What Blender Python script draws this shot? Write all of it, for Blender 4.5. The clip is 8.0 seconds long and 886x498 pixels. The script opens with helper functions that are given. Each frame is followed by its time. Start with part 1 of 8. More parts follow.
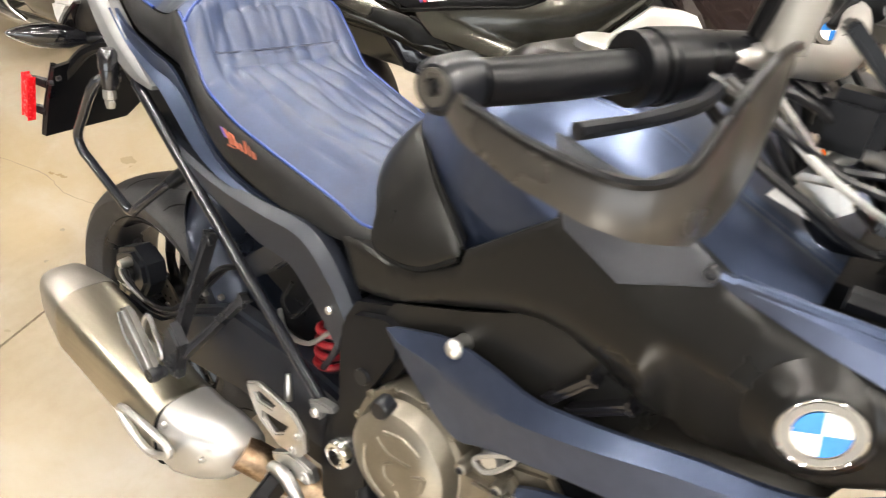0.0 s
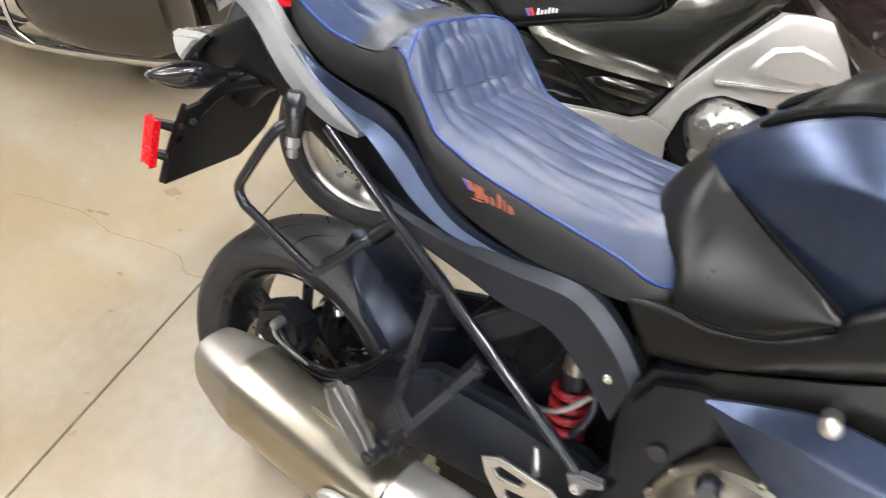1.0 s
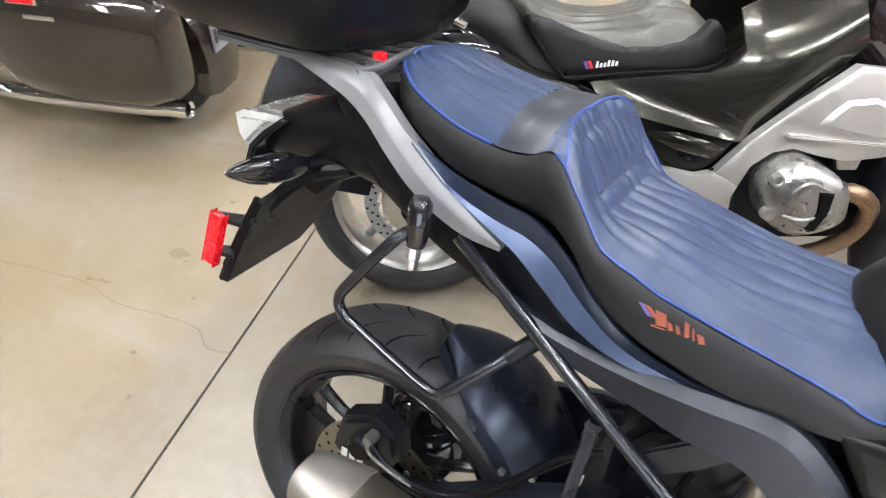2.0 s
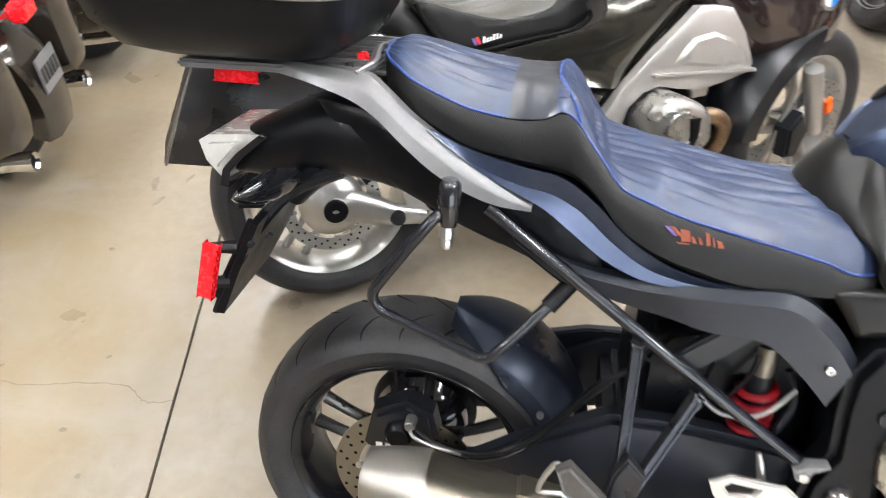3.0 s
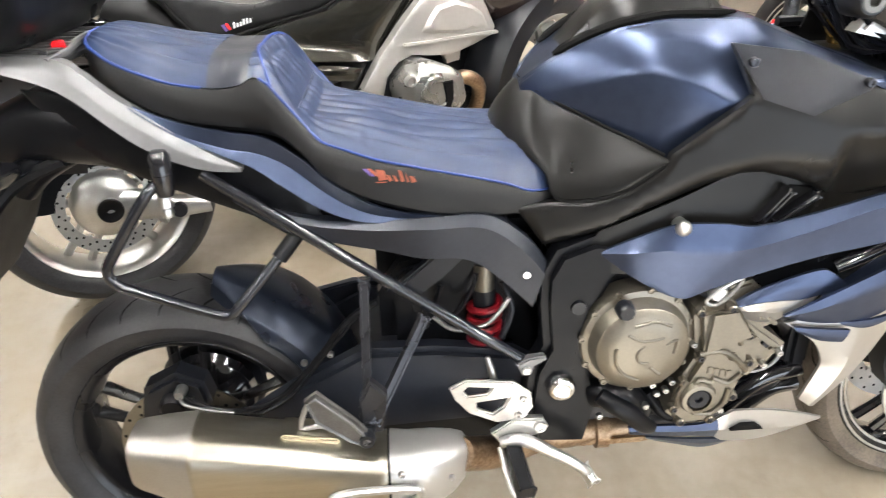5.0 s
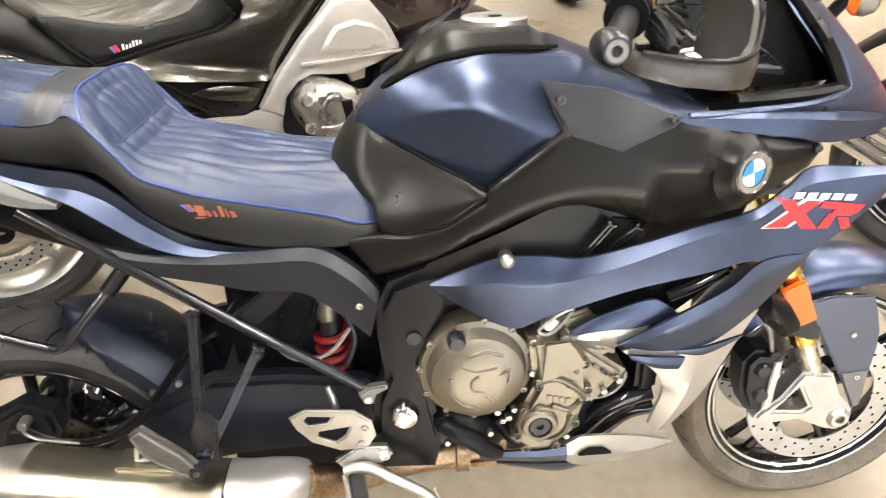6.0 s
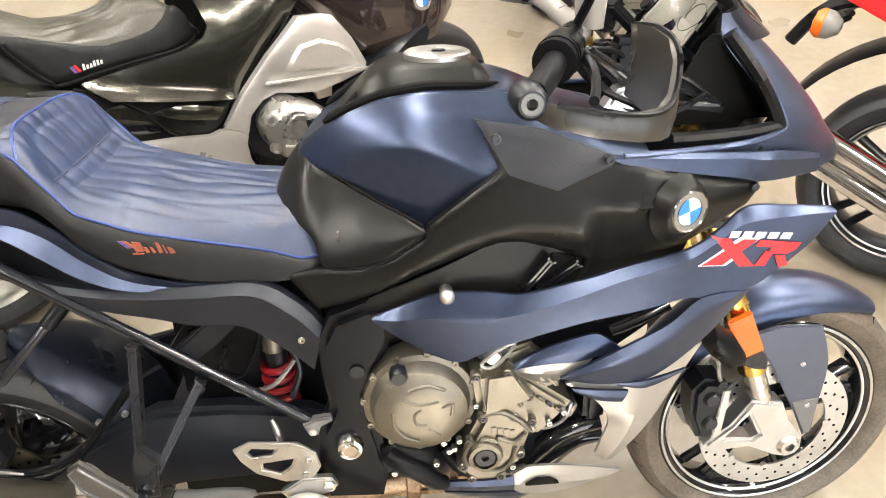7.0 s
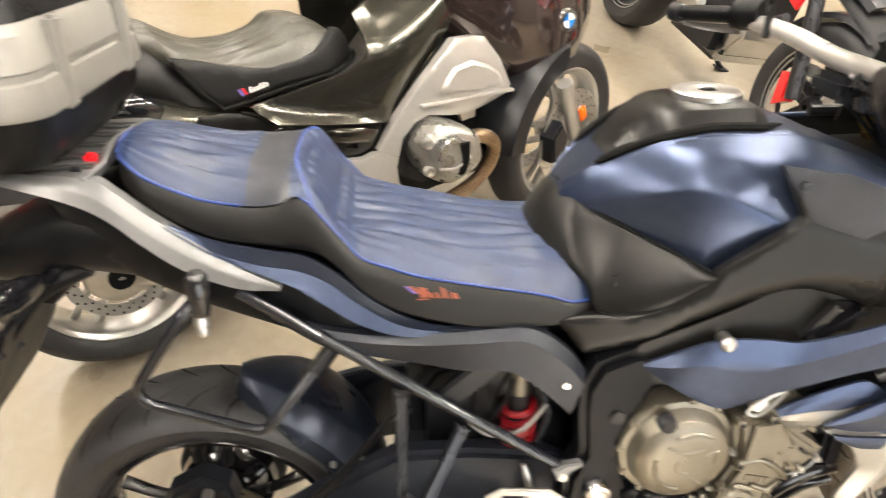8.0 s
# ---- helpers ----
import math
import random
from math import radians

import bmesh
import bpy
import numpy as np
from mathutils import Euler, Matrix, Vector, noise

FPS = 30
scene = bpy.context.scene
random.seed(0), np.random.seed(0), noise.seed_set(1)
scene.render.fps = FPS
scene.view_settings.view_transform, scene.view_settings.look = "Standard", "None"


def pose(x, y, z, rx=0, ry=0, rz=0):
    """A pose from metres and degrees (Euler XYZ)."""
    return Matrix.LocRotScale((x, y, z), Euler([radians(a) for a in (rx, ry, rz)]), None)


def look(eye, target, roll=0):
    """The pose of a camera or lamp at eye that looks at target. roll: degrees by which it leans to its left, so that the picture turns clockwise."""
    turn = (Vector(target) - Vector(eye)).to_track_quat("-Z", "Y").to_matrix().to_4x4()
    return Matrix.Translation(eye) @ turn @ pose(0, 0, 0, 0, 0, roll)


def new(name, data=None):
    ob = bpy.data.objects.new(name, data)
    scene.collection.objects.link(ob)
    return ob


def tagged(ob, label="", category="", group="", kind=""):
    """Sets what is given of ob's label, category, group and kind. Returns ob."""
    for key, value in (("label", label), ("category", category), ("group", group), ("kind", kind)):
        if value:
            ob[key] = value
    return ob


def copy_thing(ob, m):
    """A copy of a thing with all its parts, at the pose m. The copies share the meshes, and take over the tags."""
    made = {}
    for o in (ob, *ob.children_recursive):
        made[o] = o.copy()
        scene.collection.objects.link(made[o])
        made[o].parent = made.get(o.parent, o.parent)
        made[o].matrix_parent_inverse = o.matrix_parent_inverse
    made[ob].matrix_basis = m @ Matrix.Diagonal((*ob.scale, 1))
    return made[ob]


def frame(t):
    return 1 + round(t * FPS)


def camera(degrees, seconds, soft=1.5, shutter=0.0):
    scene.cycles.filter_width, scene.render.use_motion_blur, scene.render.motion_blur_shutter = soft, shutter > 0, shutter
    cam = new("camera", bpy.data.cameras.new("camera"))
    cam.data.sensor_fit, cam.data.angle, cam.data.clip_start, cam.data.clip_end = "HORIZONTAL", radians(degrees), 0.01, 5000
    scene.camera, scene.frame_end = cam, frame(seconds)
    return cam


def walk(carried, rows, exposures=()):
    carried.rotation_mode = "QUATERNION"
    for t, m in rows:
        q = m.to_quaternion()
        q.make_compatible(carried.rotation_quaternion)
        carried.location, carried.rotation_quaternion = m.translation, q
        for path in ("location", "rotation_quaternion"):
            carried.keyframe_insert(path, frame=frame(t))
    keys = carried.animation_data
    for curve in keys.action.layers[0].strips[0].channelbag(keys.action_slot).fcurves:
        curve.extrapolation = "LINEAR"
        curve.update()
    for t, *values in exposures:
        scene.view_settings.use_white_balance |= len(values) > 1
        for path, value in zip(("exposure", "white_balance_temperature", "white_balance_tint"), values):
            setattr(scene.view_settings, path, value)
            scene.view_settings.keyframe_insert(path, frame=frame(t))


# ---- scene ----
cam = camera(65.0, 8.0, 1.0, 0.4)
PATH = [
    (0, (1.183, -0.413, 1.396), (0.196, 0.73, 0.086), -2.7),
    (0.5, (0.998, -0.531, 1.404), (0.098, 0.676, 0.087), -2.5),
    (1, (0.757, -0.558, 1.404), (-0.111, 0.664, 0.08), -2.5),
    (1.5, (0.591, -0.522, 1.428), (-0.265, 0.706, 0.101), -2.7),
    (1.7, (0.537, -0.524, 1.436), (-0.301, 0.732, 0.124), -1.9),
    (2.8, (0.211, -0.618, 1.44), (-0.158, 0.826, 0.106), -1.6),
    (3, (0.192, -0.678, 1.466), (-0.077, 0.789, 0.133), -1.4),
    (3.5, (0.179, -0.782, 1.49), (0.069, 0.695, 0.146), -0.9),
    (4, (0.227, -0.801, 1.482), (0.24, 0.675, 0.133), -0.6),
    (4.2, (0.247, -0.799, 1.481), (0.289, 0.673, 0.128), -0.5),
    (5.3, (0.489, -0.783, 1.488), (0.619, 0.685, 0.135), 0.2),
    (5.5, (0.546, -0.783, 1.498), (0.677, 0.686, 0.147), 0.1),
    (6, (0.666, -0.779, 1.529), (0.809, 0.687, 0.176), 0.5),
    (6.5, (0.743, -0.772, 1.55), (0.894, 0.694, 0.198), 0.9),
    (7, (0.754, -0.75, 1.573), (0.912, 0.713, 0.219), 1.1),
    (7.5, (0.615, -0.709, 1.588), (0.768, 0.753, 0.231), 1.2),
    (8, (0.331, -0.644, 1.592), (0.493, 0.823, 0.243), 1.7),
]
EXPOSURES = [(0, 0.40, 6750, 10), (0.5, 0.31, 6700, 10), (1, 0.19, 6150, 10), (1.5, 0.17, 5850, 10), (3, 0.19, 6100, 10), (4, 0.17, 5950, 10), (5.5, 0.37, 6600, 10), (6.5, 0.36, 6850, 10), (7, 0.31, 6750, 10), (8, 0.39, 7150, 10)]
walk(cam, [(t, look(eye, target, roll)) for t, eye, target, roll in PATH], EXPOSURES)

from mathutils.bvhtree import BVHTree
from mathutils.geometry import delaunay_2d_cdt

# ---- light ----
world = bpy.data.worlds.new("hall_air")
scene.world = world
world.use_nodes = True
world.node_tree.nodes["Background"].inputs[0].default_value = (0.9, 0.94, 1.0, 1)
world.node_tree.nodes["Background"].inputs[1].default_value = 0.35
# added sun: its unseen floor patch bounces light onto the front wheel
sun = bpy.data.lights.new("sun", "SUN")
sun.energy, sun.angle, sun.color = 11.0, radians(0.6), (1.0, 0.95, 0.86)
sun_ob = new("sun", sun)
sun_ob.matrix_basis = look((5.0, -12.0, 5.7), (3.9, -2.0, 0.0))


# ---- materials ----
def surface(name, base, rough=0.5, metal=0.0, vary=0.12, scale=14.0, bump=0.0, bump_scale=300.0, coat=0.0, rough_vary=0.08,
            glow=0.0, tint=None, brushed=None, spec=0.5, alpha_glass=0.0):
    """A surface whose colour wanders at two scales, with uneven gloss and fine relief."""
    m = bpy.data.materials.new(name)
    m.use_nodes = True
    nt = m.node_tree
    n, l = nt.nodes, nt.links
    p = n["Principled BSDF"]
    p.inputs["Metallic"].default_value = metal
    p.inputs["Roughness"].default_value = rough
    p.inputs["Specular IOR Level"].default_value = spec
    if coat:
        p.inputs["Coat Weight"].default_value = coat
        p.inputs["Coat Roughness"].default_value = 0.04
    if alpha_glass:
        p.inputs["Transmission Weight"].default_value = alpha_glass
    co = n.new("ShaderNodeTexCoord")
    big = n.new("ShaderNodeTexNoise")
    big.inputs["Scale"].default_value, big.inputs["Detail"].default_value = scale, 6
    fine = n.new("ShaderNodeTexNoise")
    fine.inputs["Scale"].default_value, fine.inputs["Detail"].default_value = scale * 11, 4
    if brushed:
        mp = n.new("ShaderNodeMapping")
        mp.inputs["Scale"].default_value = brushed
        l.new(co.outputs["Object"], mp.inputs["Vector"])
        src = mp.outputs["Vector"]
    else:
        src = co.outputs["Object"]
    l.new(src, big.inputs["Vector"])
    l.new(src, fine.inputs["Vector"])
    mix = n.new("ShaderNodeMath")
    mix.operation = "MULTIPLY_ADD"
    mix.inputs[1].default_value = 0.6
    l.new(big.outputs["Fac"], mix.inputs[0])
    sc = n.new("ShaderNodeMath")
    sc.operation = "MULTIPLY"
    sc.inputs[1].default_value = 0.4
    l.new(fine.outputs["Fac"], sc.inputs[0])
    l.new(sc.outputs[0], mix.inputs[2])
    ramp = n.new("ShaderNodeValToRGB")
    lo = [max(0.0, c * (1 - vary)) for c in base]
    hi = [min(1.0, c * (1 + vary)) for c in (tint or base)]
    ramp.color_ramp.elements[0].position, ramp.color_ramp.elements[1].position = 0.35, 0.65
    ramp.color_ramp.elements[0].color, ramp.color_ramp.elements[1].color = (*lo, 1), (*hi, 1)
    l.new(mix.outputs[0], ramp.inputs[0])
    l.new(ramp.outputs[0], p.inputs["Base Color"])
    rr = n.new("ShaderNodeMapRange")
    rr.inputs["From Min"].default_value, rr.inputs["From Max"].default_value = 0.3, 0.7
    rr.inputs["To Min"].default_value, rr.inputs["To Max"].default_value = max(0.01, rough - rough_vary), min(1, rough + rough_vary)
    l.new(big.outputs["Fac"], rr.inputs["Value"])
    l.new(rr.outputs[0], p.inputs["Roughness"])
    if bump:
        bn = n.new("ShaderNodeTexNoise")
        bn.inputs["Scale"].default_value, bn.inputs["Detail"].default_value = bump_scale, 5
        l.new(src, bn.inputs["Vector"])
        b = n.new("ShaderNodeBump")
        b.inputs["Strength"].default_value, b.inputs["Distance"].default_value = bump, 0.002
        l.new(bn.outputs["Fac"], b.inputs["Height"])
        l.new(b.outputs[0], p.inputs["Normal"])
    if glow:
        p.inputs["Emission Color"].default_value = (*base, 1)
        p.inputs["Emission Strength"].default_value = glow
    return m


def weave(m, scale=420.0, strength=0.5):
    """Adds a fine diagonal weave to a material's relief."""
    n, l = m.node_tree.nodes, m.node_tree.links
    co = n.new("ShaderNodeTexCoord")
    mp = n.new("ShaderNodeMapping")
    mp.inputs["Rotation"].default_value = (0, radians(38), 0)
    l.new(co.outputs["Object"], mp.inputs["Vector"])
    w = n.new("ShaderNodeTexWave")
    w.wave_type, w.bands_direction = "BANDS", "X"
    w.inputs["Scale"].default_value, w.inputs["Distortion"].default_value = scale / 6.28, 0.6
    l.new(mp.outputs["Vector"], w.inputs["Vector"])
    b = n.new("ShaderNodeBump")
    b.inputs["Strength"].default_value, b.inputs["Distance"].default_value = strength, 0.0006
    l.new(w.outputs["Fac"], b.inputs["Height"])
    l.new(b.outputs[0], n["Principled BSDF"].inputs["Normal"])
    return m


BLUE = surface("satin_blue_paint", (0.046, 0.062, 0.112), 0.34, 0.85, 0.05, 5, tint=(0.055, 0.073, 0.128), rough_vary=0.03, spec=0.5, coat=0.15)
BLUE.node_tree.nodes["Principled BSDF"].inputs["Coat Roughness"].default_value = 0.22
COVER = surface("charcoal_satin_plastic", (0.0060, 0.0058, 0.0056), 0.33, 0.0, 0.1, 9, spec=0.28, bump=0.05, bump_scale=900)
BLACK = surface("black_plastic", (0.0035, 0.0038, 0.0050), 0.34, 0.0, 0.2, 12, bump=0.08, bump_scale=700, spec=0.18)
DARKMETAL = surface("dark_grey_metal", (0.045, 0.046, 0.052), 0.30, 0.7, 0.15, 15, bump=0.04, bump_scale=600)
MATTE = surface("matte_black_metal", (0.007, 0.008, 0.011), 0.33, 0.1, 0.2, 15, bump=0.03, bump_scale=600, spec=0.42, rough_vary=0.04)
SATIN = surface("satin_black_casting", (0.016, 0.019, 0.028), 0.36, 0.4, 0.15, 12, bump=0.04, bump_scale=600, spec=0.55, rough_vary=0.04)
RAILBLACK = surface("painted_black_tube", (0.010, 0.011, 0.015), 0.20, 0.1, 0.2, 12, coat=0.3, rough_vary=0.04)
GLOSS = surface("gloss_black_paint", (0.008, 0.008, 0.01), 0.12, 0.0, 0.2, 8, coat=0.6, rough_vary=0.03)
RUBBER = surface("tyre_rubber", (0.012, 0.012, 0.014), 0.48, 0.0, 0.25, 18, bump=0.2, bump_scale=240, tint=(0.022, 0.022, 0.024), spec=0.42)
# tan-grey rubber, several times paler than RUBBER
TANRUBBER = surface("tan_grey_tyre_rubber", (0.085, 0.070, 0.056), 0.42, 0.0, 0.3, 14, bump=0.2, bump_scale=240, tint=(0.125, 0.102, 0.080), spec=0.5)
GROOVE = surface("groove_rubber", (0.005, 0.005, 0.005), 0.8, spec=0.12)
LEATHER = surface("blue_leather", (0.015, 0.026, 0.066), 0.41, 0.0, 0.12, 22, rough_vary=0.06, tint=(0.020, 0.034, 0.080), spec=0.54, bump=0.4, bump_scale=30)
VINYL = weave(surface("black_carbon_vinyl", (0.007, 0.007, 0.0075), 0.44, 0.0, 0.2, 30, spec=0.32), 900, 0.35)
BANDVINYL = surface("smooth_grey_vinyl", (0.024, 0.027, 0.037), 0.36, 0.0, 0.15, 20, bump=0.2, bump_scale=60, spec=0.6)
PIPING = surface("blue_piping", (0.022, 0.050, 0.21), 0.4, 0.0, 0.1, 60)
STEEL = surface("brushed_stainless", (0.42, 0.385, 0.315), 0.31, 1.0, 0.06, 9, brushed=(1, 14, 14), rough_vary=0.015)
CAPMET = surface("blasted_steel", (0.42, 0.40, 0.365), 0.45, 1.0, 0.07, 30, bump=0.08, bump_scale=900)
ALU = surface("cast_aluminium", (0.58, 0.575, 0.565), 0.36, 1.0, 0.1, 25, bump=0.12, bump_scale=500)
SILVER = surface("silver_paint", (0.44, 0.435, 0.425), 0.32, 0.75, 0.03, 8, rough_vary=0.015)
CHROME = surface("chrome", (0.75, 0.75, 0.75), 0.08, 1.0, 0.05, 20, rough_vary=0.04)
BRONZE = surface("bronze_engine_paint", (0.205, 0.185, 0.150), 0.40, 0.85, 0.10, 18, bump=0.10, bump_scale=500)
HEAT = surface("heat_stained_steel", (0.24, 0.15, 0.085), 0.42, 1.0, 0.3, 16, tint=(0.34, 0.25, 0.17))
GOLD = surface("gold_anodised", (0.78, 0.52, 0.14), 0.25, 1.0, 0.06, 20)
RED = surface("red_spring_paint", (0.20, 0.006, 0.012), 0.34, 0.0, 0.1, 20)
REDLENS = surface("red_reflector_plastic", (0.78, 0.010, 0.018), 0.25, 0.0, 0.1, 160, bump=0.08, bump_scale=500, coat=0.3)
AMBER = surface("amber_plastic", (0.82, 0.13, 0.006), 0.2, 0.0, 0.08, 120, bump=0.2, bump_scale=500, coat=0.5)
CLEAR = surface("clear_lens_plastic", (0.5, 0.5, 0.48), 0.24, 0.0, 0.06, 60, coat=0.6, bump=0.25, bump_scale=120)
WHITE = surface("white_print", (0.8, 0.8, 0.8), 0.4)
REDPRINT = surface("red_print", (0.72, 0.02, 0.03), 0.35)
ORANGE = surface("orange_thread", (0.27, 0.070, 0.036), 0.6, bump=0.5, bump_scale=900)
PURPLE = surface("violet_thread", (0.13, 0.09, 0.32), 0.6)
BRIGHTBLUE = surface("enamel_blue", (0.02, 0.2, 0.62), 0.2, coat=0.5)
GREYCASE = surface("light_grey_case_plastic", (0.205, 0.198, 0.186), 0.42, 0.2, 0.05, 8)
TOURER = surface("dark_olive_metallic", (0.044, 0.042, 0.034), 0.17, 0.75, 0.08, 7, coat=0.5, rough_vary=0.03)
TOURER.node_tree.nodes["Principled BSDF"].inputs["Coat Roughness"].default_value = 0.06
MAROON = surface("dark_brown_gloss", (0.035, 0.024, 0.022), 0.1, 0.2, 0.2, 8, coat=0.8, rough_vary=0.03)
PALESILVER = surface("pale_silver_paint", (0.5, 0.485, 0.465), 0.34, 0.6, 0.05, 7)
BLACKLEATHER = surface("olive_grey_leather", (0.046, 0.043, 0.034), 0.38, 0.0, 0.25, 18, bump=0.4, bump_scale=160)
RACEREd = surface("race_red_paint", (0.62, 0.02, 0.025), 0.2, 0.0, 0.08, 10, coat=0.7)
WIRE = surface("braided_steel_line", (0.32, 0.32, 0.32), 0.35, 0.9, 0.2, 90, bump=0.3, bump_scale=1200)
GUARD = surface("grey_black_guard_plastic", (0.030, 0.027, 0.024), 0.32, 0.0, 0.15, 10, bump=0.04, bump_scale=700, spec=0.6)
GLASS = surface("smoked_screen", (0.62, 0.63, 0.64), 0.04, 0.0, 0.05, 5, alpha_glass=1.0, rough_vary=0.01)
GLASS.node_tree.nodes["Principled BSDF"].inputs["IOR"].default_value = 1.1
RAILGREY = surface("grey_cast_alloy_paint", (0.185, 0.186, 0.192), 0.40, 0.6, 0.07, 12, bump=0.05, bump_scale=600)


# ---- mesh builders ----
def link(name, bm, material, parent=None, label="", sharp=38):
    """One mesh object out of a bmesh."""
    bmesh.ops.recalc_face_normals(bm, faces=bm.faces)
    me = bpy.data.meshes.new(name)
    bm.to_mesh(me)
    bm.free()
    for f in me.polygons:
        f.use_smooth = True
    me.set_sharp_from_angle(angle=radians(sharp))
    me.materials.append(material)
    ob = new(name, me)
    ob.parent = parent
    return tagged(ob, label)


def part(name, bm, material, parent, label="", sharp=38):
    return link(name, bm, material, parent, label, sharp)


def thing(name, m, label, category, group="", kind=""):
    ob = new(name)
    ob.matrix_basis = m
    return tagged(ob, label, category, group, kind)


def rounded(points, n=5, closed=True):
    """A Catmull-Rom curve through the points."""
    pts = [Vector(p) for p in points]
    out, k = [], len(pts)
    for i in range(k if closed else k - 1):
        a, b, c, d = (pts[(i + j) % k] if closed else pts[min(max(i + j, 0), k - 1)] for j in (-1, 0, 1, 2))
        for s in range(n):
            t = s / n
            out.append(0.5 * ((2 * b) + (c - a) * t + (2 * a - 5 * b + 4 * c - d) * t * t + (3 * b - a - 3 * c + d) * t ** 3))
    if not closed:
        out.append(pts[-1])
    return out


def ring_mesh(rings, closed=True, caps=True, bm=None):
    """A skin over rings that all have the same number of points."""
    bm = bm or bmesh.new()
    rows = [[bm.verts.new(p) for p in r] for r in rings]
    k = len(rows[0])
    for a, b in zip(rows, rows[1:]):
        for i in range(k if closed else k - 1):
            j = (i + 1) % k
            try:
                bm.faces.new((a[i], a[j], b[j], b[i]))
            except ValueError:
                pass
    if caps and closed:
        bm.faces.new(rows[0])
        bm.faces.new(rows[-1])
    return bm


def tube(points, r, segs=10, bm=None, smooth=4, closed=False, flat=1.0):
    """A round bar along a smooth curve; r a number or one radius for each given point."""
    pts = rounded(points, smooth, closed) if smooth > 1 else [Vector(p) for p in points]
    k = len(pts)
    rad = [r] * k if not hasattr(r, "__len__") else [float(v) for v in np.interp(np.linspace(0, 1, k), np.linspace(0, 1, len(r)), r)]
    rings, up = [], None
    for i, p in enumerate(pts):
        d = (pts[(i + 1) % k] - pts[i - 1]) if closed else (pts[min(i + 1, k - 1)] - pts[max(i - 1, 0)])
        d.normalize()
        if up is None:
            up = d.orthogonal()
        up = (up - d * up.dot(d)).normalized()
        side = d.cross(up)
        rings.append([p + (up * math.cos(a) + side * math.sin(a) * flat) * rad[i] for a in (2 * math.pi * j / segs for j in range(segs))])
    if closed:
        rings.append(rings[0])
    return ring_mesh(rings, True, not closed, bm)


def lathe(profile, centre, segs=48, axis="y", bm=None, arc=None):
    """Turns (radius, along) pairs round an axis through centre."""
    c = Vector(centre)
    rings = []
    for i in range(segs if arc is None else segs + 1):
        a = 2 * math.pi * i / segs if arc is None else radians(arc[0] + (arc[1] - arc[0]) * i / segs)
        ca, sa = math.cos(a), math.sin(a)
        if axis == "y":
            rings.append([c + Vector((r * ca, y, r * sa)) for r, y in profile])
        elif axis == "z":
            rings.append([c + Vector((r * ca, r * sa, y)) for r, y in profile])
        else:
            rings.append([c + Vector((y, r * ca, r * sa)) for r, y in profile])
    if arc is None:
        rings.append(rings[0])
    bm = ring_mesh(rings, False, False, bm)
    bmesh.ops.remove_doubles(bm, verts=bm.verts, dist=1e-6)
    return bm


def plate(outline, y0, y1, bevel=0.003, holes=(), curve=0):
    """A plate cut to an outline in x and z, with holes, from y0 to y1."""
    bm = bmesh.new()
    edges = []
    for loop in (outline, *holes):
        pts = rounded([(x, 0, z) for x, z in loop], curve) if curve else [Vector((x, 0, z)) for x, z in loop]
        vs = [bm.verts.new((p.x, y0, p.z)) for p in pts]
        edges += [bm.edges.new((vs[i - 1], vs[i])) for i in range(len(vs))]
    if holes:
        bmesh.ops.triangle_fill(bm, use_beauty=True, use_dissolve=True, edges=edges)
    else:
        bm.faces.new(bm.verts[:])
    got = bmesh.ops.extrude_face_region(bm, geom=bm.faces[:])
    bmesh.ops.translate(bm, verts=[v for v in got["geom"] if isinstance(v, bmesh.types.BMVert)], vec=(0, y1 - y0, 0))
    bmesh.ops.recalc_face_normals(bm, faces=bm.faces)
    if bevel:
        sharp = [e for e in bm.edges if len(e.link_faces) == 2 and e.calc_face_angle(0) > 0.6 and abs(e.verts[0].co.y - e.verts[1].co.y) < 1e-5]
        bmesh.ops.bevel(bm, geom=sharp, offset=bevel, segments=2, affect="EDGES", clamp_overlap=True)
    return bm


def inside(x, z, loop):
    odd = False
    for k in range(len(loop)):
        (x0, z0), (x1, z1) = loop[k - 1], loop[k]
        if (z0 > z) != (z1 > z) and x < x0 + (x1 - x0) * (z - z0) / (z1 - z0):
            odd = not odd
    return odd


def gap(x, z, loop):
    """Distance from a place to an outline."""
    best = 9.0
    for k in range(len(loop)):
        (x0, z0), (x1, z1) = loop[k - 1], loop[k]
        dx, dz = x1 - x0, z1 - z0
        t = min(1, max(0, ((x - x0) * dx + (z - z0) * dz) / max(1e-12, dx * dx + dz * dz)))
        best = min(best, math.hypot(x - x0 - t * dx, z - z0 - t * dz))
    return best


